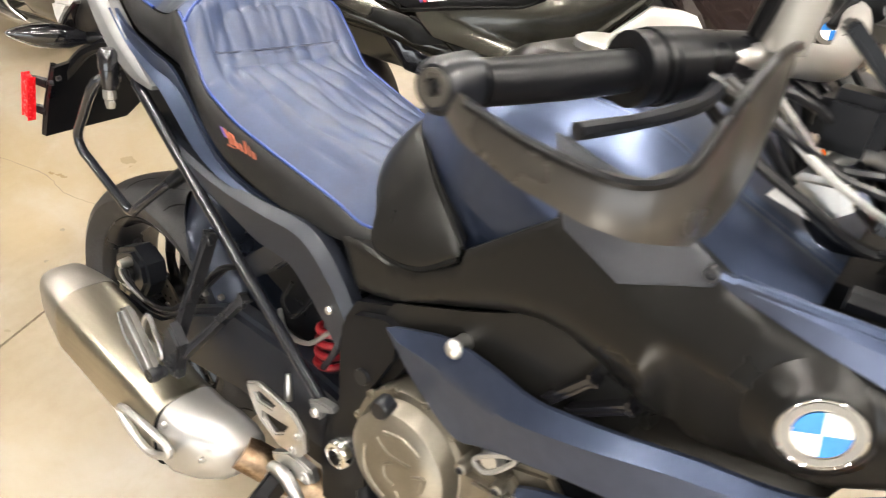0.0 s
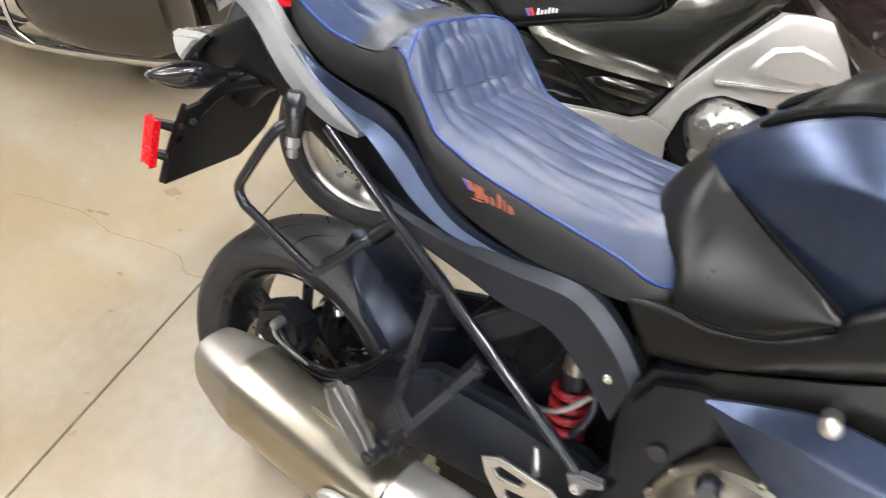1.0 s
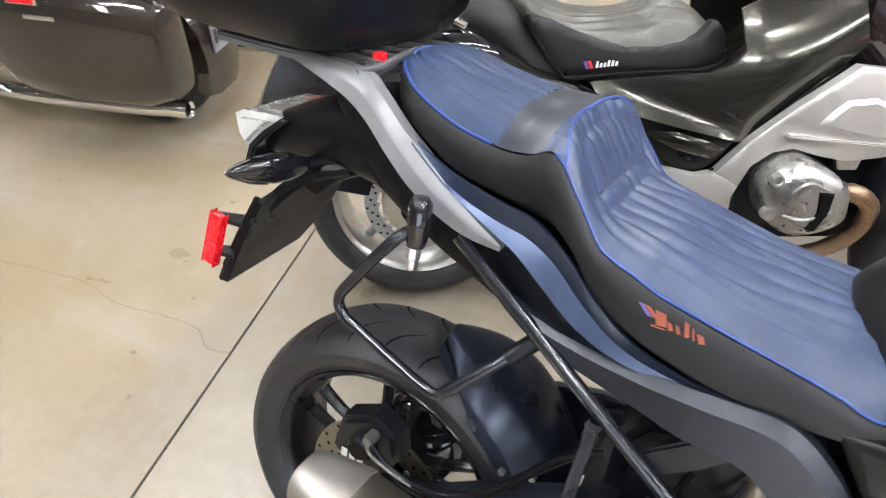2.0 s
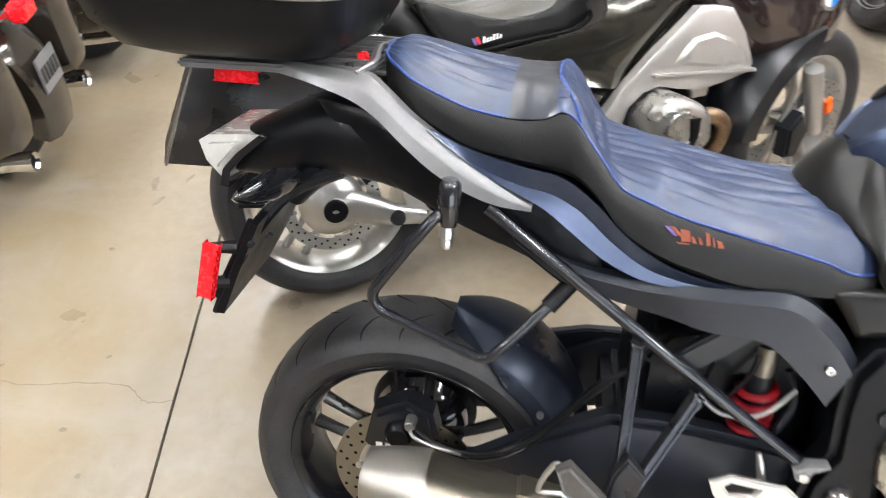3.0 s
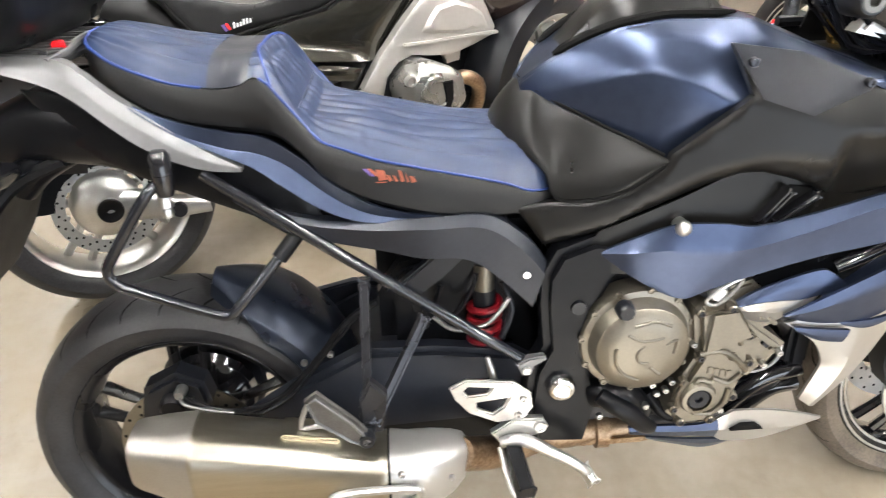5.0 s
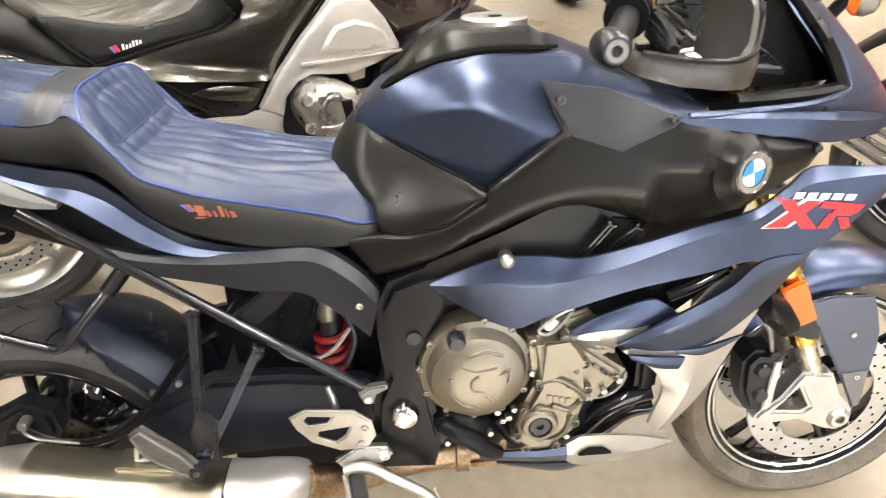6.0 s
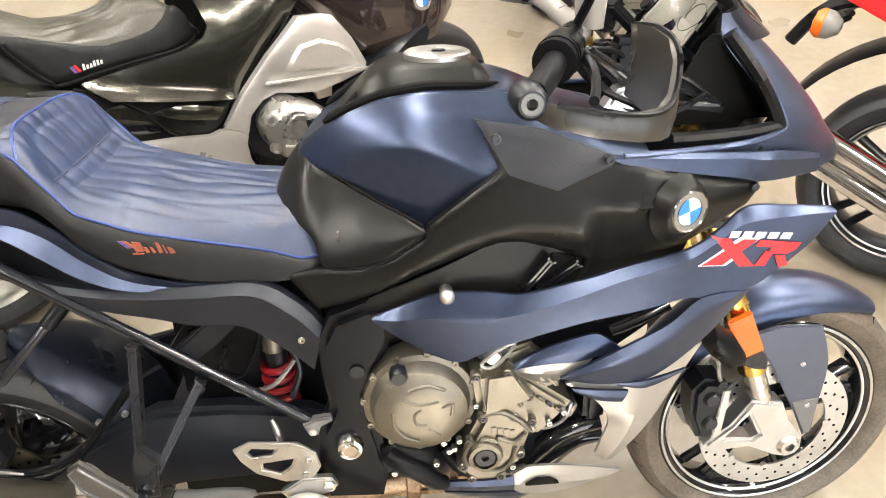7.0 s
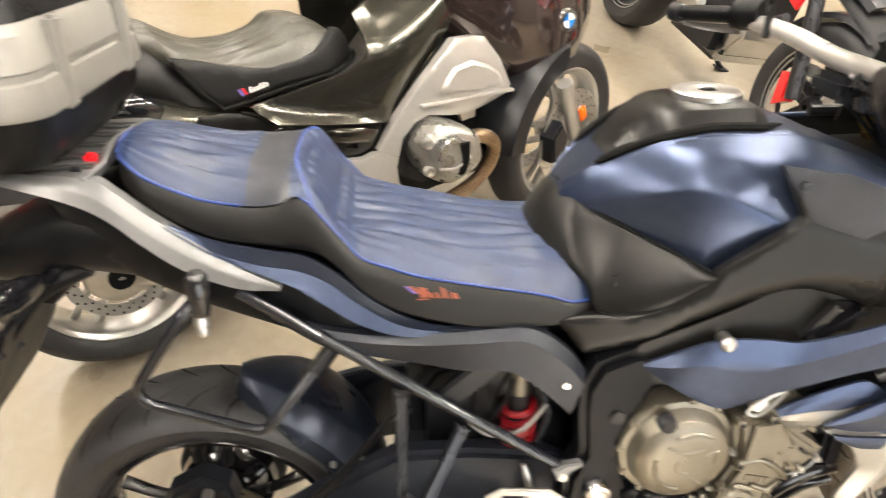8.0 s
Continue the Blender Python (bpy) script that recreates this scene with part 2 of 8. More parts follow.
def skin(outline, depth, thick=0.004, step=0.025, edge=0.008, drop=0.005, curve=4):
    """A body panel: an outline in x and z, laid on the surface y = depth(x, z), its rim rolled in."""
    pts = rounded([(x, 0, z) for x, z in outline], curve) if curve else [Vector((x, 0, z)) for x, z in outline]
    loop = []
    for k in range(len(pts)):
        a, b = pts[k], pts[(k + 1) % len(pts)]
        n = max(1, int((b - a).length / step + 0.5))
        loop += [(a.x + (b.x - a.x) * i / n, a.z + (b.z - a.z) * i / n) for i in range(n)]
    count = len(loop)
    area = sum(loop[k - 1][0] * loop[k][1] - loop[k][0] * loop[k - 1][1] for k in range(count))
    flat = [Vector(p) for p in loop]
    if edge:
        for k in range(count):
            t = Vector(loop[(k + 1) % count]) - Vector(loop[k - 1])
            if t.length > 1e-9:
                t.normalize()
                q = Vector(loop[k]) + Vector((-t.y, t.x)) * (edge if area > 0 else -edge)
                if inside(q.x, q.y, loop) and gap(q.x, q.y, loop) > 0.7 * edge:
                    flat.append(q)
    xs, zs = [p[0] for p in loop], [p[1] for p in loop]
    for i in range(1, int((max(xs) - min(xs)) / step) + 1):
        for j in range(1, int((max(zs) - min(zs)) / step) + 1):
            x, z = min(xs) + (i + 0.5 * (j % 2)) * step, min(zs) + j * step
            if inside(x, z, loop) and gap(x, z, loop) > max(1.6 * edge, 0.4 * step):
                flat.append(Vector((x, z)))
    vs, _, faces, _, _, _ = delaunay_2d_cdt(flat, [], [list(range(count))] if area > 0 else [list(range(count))[::-1]], 1, 1e-6)
    bm = bmesh.new()
    made = [bm.verts.new((v.x, depth(v.x, v.y), v.y)) for v in vs]
    for f in faces:
        try:
            bm.faces.new([made[i] for i in f])
        except ValueError:
            pass
    rim = {v for e in bm.edges if e.is_boundary for v in e.verts}
    for v in rim:
        v.co.y += drop
    back = bmesh.ops.extrude_edge_only(bm, edges=[e for e in bm.edges if e.is_boundary])
    bmesh.ops.translate(bm, verts=[v for v in back["geom"] if isinstance(v, bmesh.types.BMVert)], vec=(0, thick, 0))
    return bm


def dome(outline, layers):
    """A solid with the outline in x and z, shrunk about its middle at each (y, scale)."""
    cx, cz = sum(p[0] for p in outline) / len(outline), sum(p[1] for p in outline) / len(outline)
    pts = rounded([(x, 0, z) for x, z in outline], 3)
    return ring_mesh([[Vector((cx + (p.x - cx) * k, y, cz + (p.z - cz) * k)) for p in pts] for y, k in layers])


def box(x0, x1, y0, y1, z0, z1, bevel=0.004, bm=None):
    new_bm = bmesh.new()
    bmesh.ops.create_cube(new_bm, size=1)
    for v in new_bm.verts:
        v.co = ((x0 + x1) / 2 + v.co.x * (x1 - x0), (y0 + y1) / 2 + v.co.y * (y1 - y0), (z0 + z1) / 2 + v.co.z * (z1 - z0))
    if bevel:
        bmesh.ops.bevel(new_bm, geom=new_bm.edges[:], offset=bevel, segments=2, affect="EDGES", clamp_overlap=True)
    if bm is None:
        return new_bm
    me = bpy.data.meshes.new("joined")
    new_bm.to_mesh(me)
    bm.from_mesh(me)
    bpy.data.meshes.remove(me)
    new_bm.free()
    return bm


def bar(a, b, w, h, up=(0, 0, 1), bevel=0.003, bm=None):
    """A straight bar of section w by h from a to b."""
    a, b = Vector(a), Vector(b)
    d = b - a
    n = d.normalized()
    s = n.cross(Vector(up)).normalized()
    u = s.cross(n)
    m = Matrix((s, n, u)).transposed().to_4x4()
    m.translation = (a + b) / 2
    new_bm = bmesh.new()
    bmesh.ops.create_cube(new_bm, size=1)
    for v in new_bm.verts:
        v.co = m @ Vector((v.co.x * w, v.co.y * d.length, v.co.z * h))
    if bevel:
        bmesh.ops.bevel(new_bm, geom=new_bm.edges[:], offset=bevel, segments=2, affect="EDGES", clamp_overlap=True)
    return new_bm


def bolt(name, parent, x, y, z, r=0.006, material=None, deep=0.004):
    """A socket screw whose head faces the right-hand side."""
    bm = lathe([(0.0001, -deep * 0.4), (r * 0.45, -deep * 0.4), (r * 0.5, -deep), (r * 0.85, -deep), (r, -deep * 0.6), (r, deep)], (x, y, z), 14)
    return part(name, bm, material or ALU, parent)


def blend(table, x):
    """A smooth curve through (x, value) pairs, level beyond the ends."""
    if x <= table[0][0]:
        return float(table[0][1])
    if x >= table[-1][0]:
        return float(table[-1][1])
    k = next(i for i in range(len(table) - 1) if x <= table[i + 1][0])
    (x0, a), (x1, b) = table[k], table[k + 1]
    h = x1 - x0
    s = (b - a) / h
    before = (a - table[k - 1][1]) / (x0 - table[k - 1][0]) if k else s
    after = (table[k + 2][1] - b) / (table[k + 2][0] - x1) if k + 2 < len(table) else s
    m0 = 0.0 if before * s <= 0 else 2 * before * s / (before + s)
    m1 = 0.0 if after * s <= 0 else 2 * after * s / (after + s)
    t = (x - x0) / h
    return a + (b - a) * (3 * t * t - 2 * t ** 3) + h * (m0 * (t - 2 * t * t + t ** 3) + m1 * (t ** 3 - t * t))


def ribbon(upper, lower, out=0.01, crease=0.4, n=10, along=8, thick=0.006, sharp_fold=True):
    """A long panel between two edge lines of the same count of (x, y, z) points, folded outwards along a crease."""
    ua, lo = rounded(upper, along, False), rounded(lower, along, False)
    rings = []
    folds = [(0.0, crease), (1.0, crease)] if type(crease) is float else [(i / (len(crease) - 1), c) for i, c in enumerate(crease)]
    for p, q in zip(ua, lo):
        side = -1 if (p.y + q.y) < 0 else 1
        front = []
        c = blend(folds, len(rings) / (len(ua) - 1))
        for i in range(n + 1):
            t = c * i / (n // 3) if i <= n // 3 else c + (1 - c) * (i - n // 3) / (n - n // 3)
            fold = t / c if t < c else (1 - t) / (1 - c)
            if not sharp_fold:
                fold = math.sin(math.pi * t)
            v = p.lerp(q, t) + Vector((0, side * out * fold * min(1, (q - p).length / 0.05), 0))
            front.append(v)
        rings.append(front + [v - Vector((0, side * thick, 0)) for v in reversed(front)])
    return ring_mesh(rings)


# ---- the hall ----
def concrete():
    m = surface("sealed_concrete", (0.25, 0.213, 0.163), 0.32, 0.0, 0.10, 2.2, tint=(0.282, 0.245, 0.195), rough_vary=0.06, bump=0.05, bump_scale=60, spec=0.38)
    n, l = m.node_tree.nodes, m.node_tree.links
    p = n["Principled BSDF"]
    last = p.inputs["Base Color"].links[0].from_socket
    co = n.new("ShaderNodeTexCoord")

    def layer(scale, detail, rough, low, high, most, colour, last, stretch=(1, 1, 1), turn=0.0):
        """One soft-edged layer of another tone over the last."""
        mp = n.new("ShaderNodeMapping")
        mp.inputs["Scale"].default_value = stretch
        mp.inputs["Rotation"].default_value = (0, 0, radians(turn))
        l.new(co.outputs["Object"], mp.inputs["Vector"])
        tex = n.new("ShaderNodeTexNoise")
        tex.inputs["Scale"].default_value, tex.inputs["Detail"].default_value, tex.inputs["Roughness"].default_value = scale, detail, rough
        tex.inputs["Distortion"].default_value = 0.4
        l.new(mp.outputs["Vector"], tex.inputs["Vector"])
        r = n.new("ShaderNodeMapRange")
        r.interpolation_type = "SMOOTHSTEP"
        r.inputs["From Min"].default_value, r.inputs["From Max"].default_value, r.inputs["To Max"].default_value = low, high, most
        l.new(tex.outputs["Fac"], r.inputs["Value"])
        mix = n.new("ShaderNodeMix")
        mix.data_type = "RGBA"
        mix.inputs["B"].default_value = (*colour, 1)
        l.new(r.outputs[0], mix.inputs["Factor"])
        l.new(last, mix.inputs["A"])
        return mix.outputs["Result"]

    last = layer(0.55, 3, 0.5, 0.38, 0.64, 0.80, (0.255, 0.193, 0.110), last)
    last = layer(0.9, 6, 0.6, 0.45, 0.75, 0.60, (0.335, 0.310, 0.276), last, (1.0, 2.2, 1.0), 20)
    last = layer(3.1, 8, 0.7, 0.50, 0.80, 0.45, (0.355, 0.330, 0.296), last)
    last = layer(5.0, 6, 0.7, 0.56, 0.80, 0.45, (0.19, 0.150, 0.105), last, (1.0, 0.45, 1.0), -25)
    last = layer(34, 3, 0.5, 0.66, 0.80, 0.30, (0.20, 0.17, 0.135), last)
    l.new(last, p.inputs["Base Color"])
    return m


FLOOR = concrete()
DARKLINE = surface("joint_dirt", (0.06, 0.045, 0.035), 0.9)
WALL = surface("painted_wall", (0.20, 0.185, 0.165), 0.7, 0.0, 0.06, 3)
CEIL = surface("ceiling_paint", (0.20, 0.195, 0.185), 0.8, 0.0, 0.06, 3)

X0, X1, Y0, Y1, TOP = -7.0, 7.5, -6.0, 6.5, 3.6
slab_edge = lambda y: -0.632 - 0.225 * y
floor = new("floor")
tagged(floor, "sealed tan concrete floor with a saw-cut joint and a hairline crack", "floor", kind="structure")
ground = bmesh.new()
for side in (-1, 1):
    a, b = slab_edge(Y0) + side * 0.004, slab_edge(Y1) + side * 0.004
    far = X0 if side < 0 else X1
    top = [ground.verts.new(p) for p in ((far, Y0, 0), (a, Y0, 0), (b, Y1, 0), (far, Y1, 0))]
    low = [ground.verts.new((v.co.x, v.co.y, -0.012 if i in (1, 2) else -0.1)) for i, v in enumerate(top)]
    ground.faces.new(top)
    for i in range(4):
        j = (i + 1) % 4
        ground.faces.new((top[i], top[j], low[j], low[i]))
part("slab", ground, FLOOR, floor, "two concrete slabs")
groove = bmesh.new()
groove.faces.new([groove.verts.new(p) for p in ((slab_edge(Y0) - 0.006, Y0, -0.008), (slab_edge(Y0) + 0.006, Y0, -0.008), (slab_edge(Y1) + 0.006, Y1, -0.008), (slab_edge(Y1) - 0.006, Y1, -0.008))])
part("joint", groove, DARKLINE, floor, "dirt-filled saw-cut joint")
crack = bmesh.new()
rnd = random.Random(4)
line = rounded([(-0.69, 0.262, 0), (-0.76, 0.245, 0), (-0.84, 0.285, 0), (-0.97, 0.275, 0), (-1.12, 0.245, 0), (-1.3, 0.262, 0), (-1.6, 0.2, 0)], 10, False)
left, right = [], []
for i, p in enumerate(line):
    w = 0.0014 + 0.0012 * rnd.random()
    q = p + Vector((0, rnd.uniform(-0.0025, 0.0025), 0.0006))
    left.append(crack.verts.new(q + Vector((0, w, 0))))
    right.append(crack.verts.new(q - Vector((0, w, 0))))
for i in range(len(line) - 1):
    crack.faces.new((left[i], left[i + 1], right[i + 1], right[i]))
part("crack", crack, surface("crack_dirt", (0.22, 0.18, 0.135), 0.9), floor, "hairline crack")

STAIN = surface("floor_scuff", (0.20, 0.165, 0.125), 0.6, 0.0, 0.3, 40)
for x, y, long, wide, turn in ((-1.18, 1.13, 0.055, 0.014, 110), (-1.12, 1.04, 0.03, 0.010, 70), (-1.07, 1.18, 0.03, 0.008, 80), (-1.153, 0.782, 0.012, 0.009, 0), (-0.932, 0.369, 0.010, 0.007, 30), (-0.925, 0.136, 0.012, 0.008, 10), (-0.819, 0.025, 0.009, 0.008, 60)):
    blot = bmesh.new()
    a0 = radians(turn)
    ringv = []
    for k in range(18):
        a = 2 * math.pi * k / 18
        r = rnd.uniform(0.65, 1.1)
        u, v = long * r * math.cos(a), wide * r * math.sin(a)
        ringv.append(blot.verts.new((x + u * math.cos(a0) - v * math.sin(a0), y + u * math.sin(a0) + v * math.cos(a0), 0.0007)))
    blot.faces.new(ringv)
    part("scuff", blot, STAIN, floor, "small dark scuff")

for name, args in (("wall_north", (X0 - 0.2, X1 + 0.2, Y1, Y1 + 0.2, 0, TOP)), ("wall_east", (X1, X1 + 0.2, Y0, Y1, 0, TOP)),
                   ("wall_west", (X0 - 0.2, X0, Y0, Y1, 0, TOP))):
    tagged(link(name, box(*args, bevel=0), WALL), "plain painted workshop wall", "wall", kind="structure")
# an opening is added in the unseen wall behind the camera, to let daylight in
south = bmesh.new()
for args in ((X0 - 0.2, 1.2, Y0 - 0.2, Y0, 0, TOP), (6.6, X1 + 0.2, Y0 - 0.2, Y0, 0, TOP), (1.2, 6.6, Y0 - 0.2, Y0, 3.0, TOP)):
    box(*args, bevel=0, bm=south)
tagged(link("wall_south", south, WALL), "plain wall with an opening added for daylight", "wall", kind="structure")
tagged(link("ceiling", box(X0 - 0.2, X1 + 0.2, Y0 - 0.2, Y1 + 0.2, TOP, TOP + 0.15, bevel=0), CEIL), "dull grey painted ceiling", "ceiling", kind="structure")

TUBEGLOW = bpy.data.materials.new("fluorescent_tube")
TUBEGLOW.use_nodes = True
tb = TUBEGLOW.node_tree.nodes["Principled BSDF"]
tb.inputs["Emission Color"].default_value = (1.0, 0.96, 0.90, 1)
tb.inputs["Emission Strength"].default_value = 138.0
tb.inputs["Base Color"].default_value = (0.9, 0.9, 0.88, 1)


def strip_light(x, y, along="y"):
    lamp = thing("ceiling_light", pose(x, y, TOP - 0.12, 0, 0, 0 if along == "x" else 90), "white fluorescent strip light fixed under the ceiling", "lamp", "rows of strip lights")
    part("housing", box(-1.2, 1.2, -0.09, 0.09, 0.02, 0.119, 0.01), GREYCASE, lamp)
    for s in (-1, 1):
        part("tube", lathe([(0.019, -1.15), (0.019, 1.15)], (0, s * 0.05, 0), 10, axis="x"), TUBEGLOW, lamp, "glowing white tube")
    return lamp


first = strip_light(-2.5, -2.2)
for gx in (-2.5, 0.35, 2.7, 5.0):
    for gy in (-2.2, 0.9, 4.0):
        if (gx, gy) != (-2.5, -2.2):
            copy_thing(first, pose(gx, gy, TOP - 0.12, 0, 0, 90))

# area lamp added in the opening to brighten the right-hand side
day = bpy.data.lights.new("added_daylight", "AREA")
day.shape, day.size, day.size_y, day.energy, day.color = "RECTANGLE", 5.2, 2.8, 170, (0.86, 0.93, 1.0)
d = new("added_daylight", day)
d.matrix_basis = look((3.9, Y0 - 0.05, 1.55), (2.4, 0, 1.0))


# ---- wheels, shared by all the motorcycles ----
def wheel(owner, x, z, radius, half, rim_mat, spokes, pair, stripe=None, y=0.0, tread=True, spoke_w=0.016, rubber=None, seat=0.735):
    """Tyre, rim, hub and spokes round the axle at (x, y, z)."""
    bead = radius * seat if radius > 0.25 else radius * 0.68
    wh = part("wheel", lathe([(bead * 0.925, -half * 0.62), (bead * 0.95, -half * 0.72), (bead * 1.0, -half * 0.80), (bead * 1.025, -half * 0.74), (bead * 1.0, -half * 0.66), (bead * 0.95, -half * 0.4),
                              (bead * 0.90, -half * 0.15), (bead * 0.90, half * 0.15), (bead * 0.95, half * 0.4), (bead * 1.0, half * 0.66), (bead * 1.025, half * 0.74),
                              (bead * 1.0, half * 0.8), (bead * 0.925, half * 0.62), (bead * 0.885, half * 0.1), (bead * 0.885, -half * 0.1), (bead * 0.925, -half * 0.62)], (x, y, z), 72), rim_mat, owner)
    h = half
    prof = [(bead * 0.99, -0.70 * h), (bead * 1.03, -0.84 * h), (bead * 1.10, -0.95 * h), (bead + (radius - bead) * 0.52, -1.0 * h), (bead + (radius - bead) * 0.74, -0.90 * h),
            (bead + (radius - bead) * 0.88, -0.70 * h), (bead + (radius - bead) * 0.965, -0.42 * h), (radius, -0.12 * h)]
    part("tyre", lathe(prof + [(r, -a) for r, a in reversed(prof)], (x, y, z), 96), rubber or RUBBER, wh, "tan-grey tyre" if rubber else "black rubber tyre")
    if tread:
        gr = bmesh.new()
        n = 26
        for side in (-1, 1):
            for i in range(n):
                a0 = 2 * math.pi * (i + (0.5 if side > 0 else 0)) / n
                cells = []
                for s in range(6):
                    u = s / 5
                    f = 0.14 + 0.74 * u
                    rr = float(np.interp(f, [0, 0.12, 0.42, 0.70, 0.90], [radius, radius, bead + (radius - bead) * 0.965, bead + (radius - bead) * 0.88, bead + (radius - bead) * 0.74])) + 0.0007
                    a = a0 + 0.16 * u + 0.05 * math.sin(3 * u)
                    w = 0.010 * math.sin(math.pi * (0.08 + 0.84 * u))
                    cells.append((Vector((x + rr * math.cos(a - w), y + side * f * h, z + rr * math.sin(a - w))), Vector((x + rr * math.cos(a + w), y + side * f * h, z + rr * math.sin(a + w)))))
                vs = [(gr.verts.new(p), gr.verts.new(q)) for p, q in cells]
                for c, d2 in zip(vs, vs[1:]):
                    gr.faces.new((c[0], c[1], d2[1], d2[0]))
        tagged(part("tread_pattern", gr, GROOVE, wh, "tread sipes"), kind="stuff")
    part("hub", lathe([(0.012, -h * 0.75), (0.03, -h * 0.75), (0.045, -h * 0.5), (0.05, 0), (0.045, h * 0.5), (0.03, h * 0.75), (0.012, h * 0.75)], (x, y, z), 28), rim_mat, wh)
    for i in range(spokes):
        for s in ((-1, 1) if pair else (0,)):
            a = 2 * math.pi * i / spokes + 0.3
            b = a + s * 0.16
            p0 = Vector((x + 0.04 * math.cos(a + s * 0.5), y - 0.01 * h, z + 0.04 * math.sin(a + s * 0.5)))
            p1 = Vector((x + bead * 0.87 * math.cos(b), y - 0.1 * h, z + bead * 0.87 * math.sin(b)))
            part("spoke", tube([p0, (p0 + p1) / 2 + Vector((0, -0.012, 0)), p1], [spoke_w * 1.25, spoke_w * 0.85, spoke_w * 1.05], 8, flat=0.7), rim_mat, wh)
    if stripe:
        for r0, r1, a0, a1 in ((0.968, 0.992, 0.80, 0.815), (0.905, 0.928, 0.66, 0.70)):
            part("rim_stripe", lathe([(bead * r0, -half * a0), (bead * (r0 + r1) / 2, -half * (a0 + a1) / 2 - 0.001), (bead * r1, -half * a1)], (x, y, z), 72), stripe, wh, "pale rim stripe")
    return wh


def disc_rotor(owner, x, y, z, r, inner, name="brake_disc", holes=True, material=None):
    ro = part(name, lathe([(inner, -0.0025), (r, -0.0025), (r, 0.0025), (inner, 0.0025), (inner, -0.0025)], (x, y, z), 72), material or ALU, owner, "drilled steel brake disc")
    if holes:
        dots = bmesh.new()
        k = 0
        for i in range(40):
            for q in (0.22, 0.52, 0.82):
                k += 1
                a = 2 * math.pi * (i + q * 0.8) / 40
                if (i + int(q * 10)) % 2:
                    continue
                rr = inner + (r - inner) * q
                c = Vector((x + rr * math.cos(a), y - 0.0028, z + rr * math.sin(a)))
                vs = [dots.verts.new(c + Vector((0.0036 * math.cos(t), 0, 0.0036 * math.sin(t)))) for t in (j * math.pi / 4 for j in range(8))]
                dots.faces.new(vs)
        tagged(part("drilling", dots, GROOVE, ro, "drilled holes"), kind="stuff")
    for i in range(8):
        a = 2 * math.pi * i / 8
        part("rotor_bobbin", lathe([(0.0001, -0.006), (0.006, -0.006), (0.007, 0.002)], (x + inner * 1.0 * math.cos(a), y, z + inner * 1.0 * math.sin(a)), 10), ALU, ro)
    return ro


# ---- the blue sport tourer ----
LEAN = 16.5
bike = thing("motorcycle", pose(0, 0, 0.004, -LEAN, 0, 0), "satin slate-blue sport touring motorcycle leaning on its side stand", "motorcycle")
RX, RY, RZ = -0.010, -0.022, 0.284
FX, FZ = 1.548, 0.297

RIMBLACK = surface("black_rim_paint", (0.007, 0.007, 0.008), 0.24, 0.0, 0.2, 8, spec=0.35)
rear = wheel(bike, RX, RZ, 0.302, 0.089, RIMBLACK, 5, True, spoke_w=0.012, y=RY)
disc_rotor(rear, RX, RY - 0.078, RZ, 0.1325, 0.088, material=surface("dull_disc_steel", (0.24, 0.22, 0.18), 0.42, 1.0, 0.1, 30))
part("sprocket", lathe([(0.05, 0.085), (0.105, 0.085), (0.11, 0.09), (0.105, 0.095), (0.05, 0.095)], (RX, 0, RZ), 40), MATTE, rear, "rear chain sprocket")
front = wheel(bike, FX, FZ, 0.300, 0.060, GLOSS, 5, True, stripe=ALU, rubber=TANRUBBER, seat=0.785)
disc_rotor(front, FX, -0.075, FZ, 0.16, 0.112)
disc_rotor(front, FX, 0.075, FZ, 0.16, 0.112)

# swingarm and hugger
for s in (-1, 1):
    part("swingarm", plate([(-0.06, 0.30), (-0.03, 0.345), (0.10, 0.365), (0.19, 0.425), (0.33, 0.500), (0.46, 0.498), (0.60, 0.478), (0.66, 0.44), (0.65, 0.38), (0.58, 0.335), (0.35, 0.325), (0.12, 0.285), (-0.04, 0.275)],
                           s * 0.152 if s < 0 else 0.10, s * 0.105 if s < 0 else 0.145, 0.012), SATIN, bike, "black cast swingarm")
part("swingarm_brace", box(0.33, 0.56, -0.12, 0.12, 0.35, 0.47, 0.02), MATTE, bike)
part("axle_block", box(-0.07, 0.05, -0.165, -0.14, 0.285, 0.345, 0.006), MATTE, bike)
part("axle_nut", lathe([(0.0001, -0.02), (0.017, -0.02), (0.019, -0.01), (0.019, 0.01)], (RX, -0.168, RZ), 6), ALU, bike)
hug = []
for i in range(25):
    u = i / 24
    a = radians(77 - 60 * u)
    lift = 0.334 + 0.010 * math.sin(math.pi * u)
    w = 0.030 + 0.068 * math.sin(math.pi / 2 * min(1, u / 0.45)) ** 0.8
    low = lift - 0.010 - 0.052 * min(1, max(0.0, u - 0.05) / 0.35)
    sec = [(-w, low), (-w * 1.0, lift - 0.036), (-w * 0.96, lift - 0.031), (-w * 0.64, lift - 0.002), (-w * 0.56, lift + 0.002), (-w * 0.3, lift + 0.005), (0, lift + 0.006), (w * 0.4, lift + 0.004), (w * 0.72, lift - 0.003), (w * 0.90, lift - 0.008), (w, lift - 0.018), (w, low)]
    hug.append([Vector((RX + r * math.cos(a), y + RY, RZ + r * math.sin(a))) for y, r in sec] + [Vector((RX + (r - 0.005) * math.cos(a), y * 0.95 + RY, RZ + (r - 0.005) * math.sin(a))) for y, r in reversed(sec)])
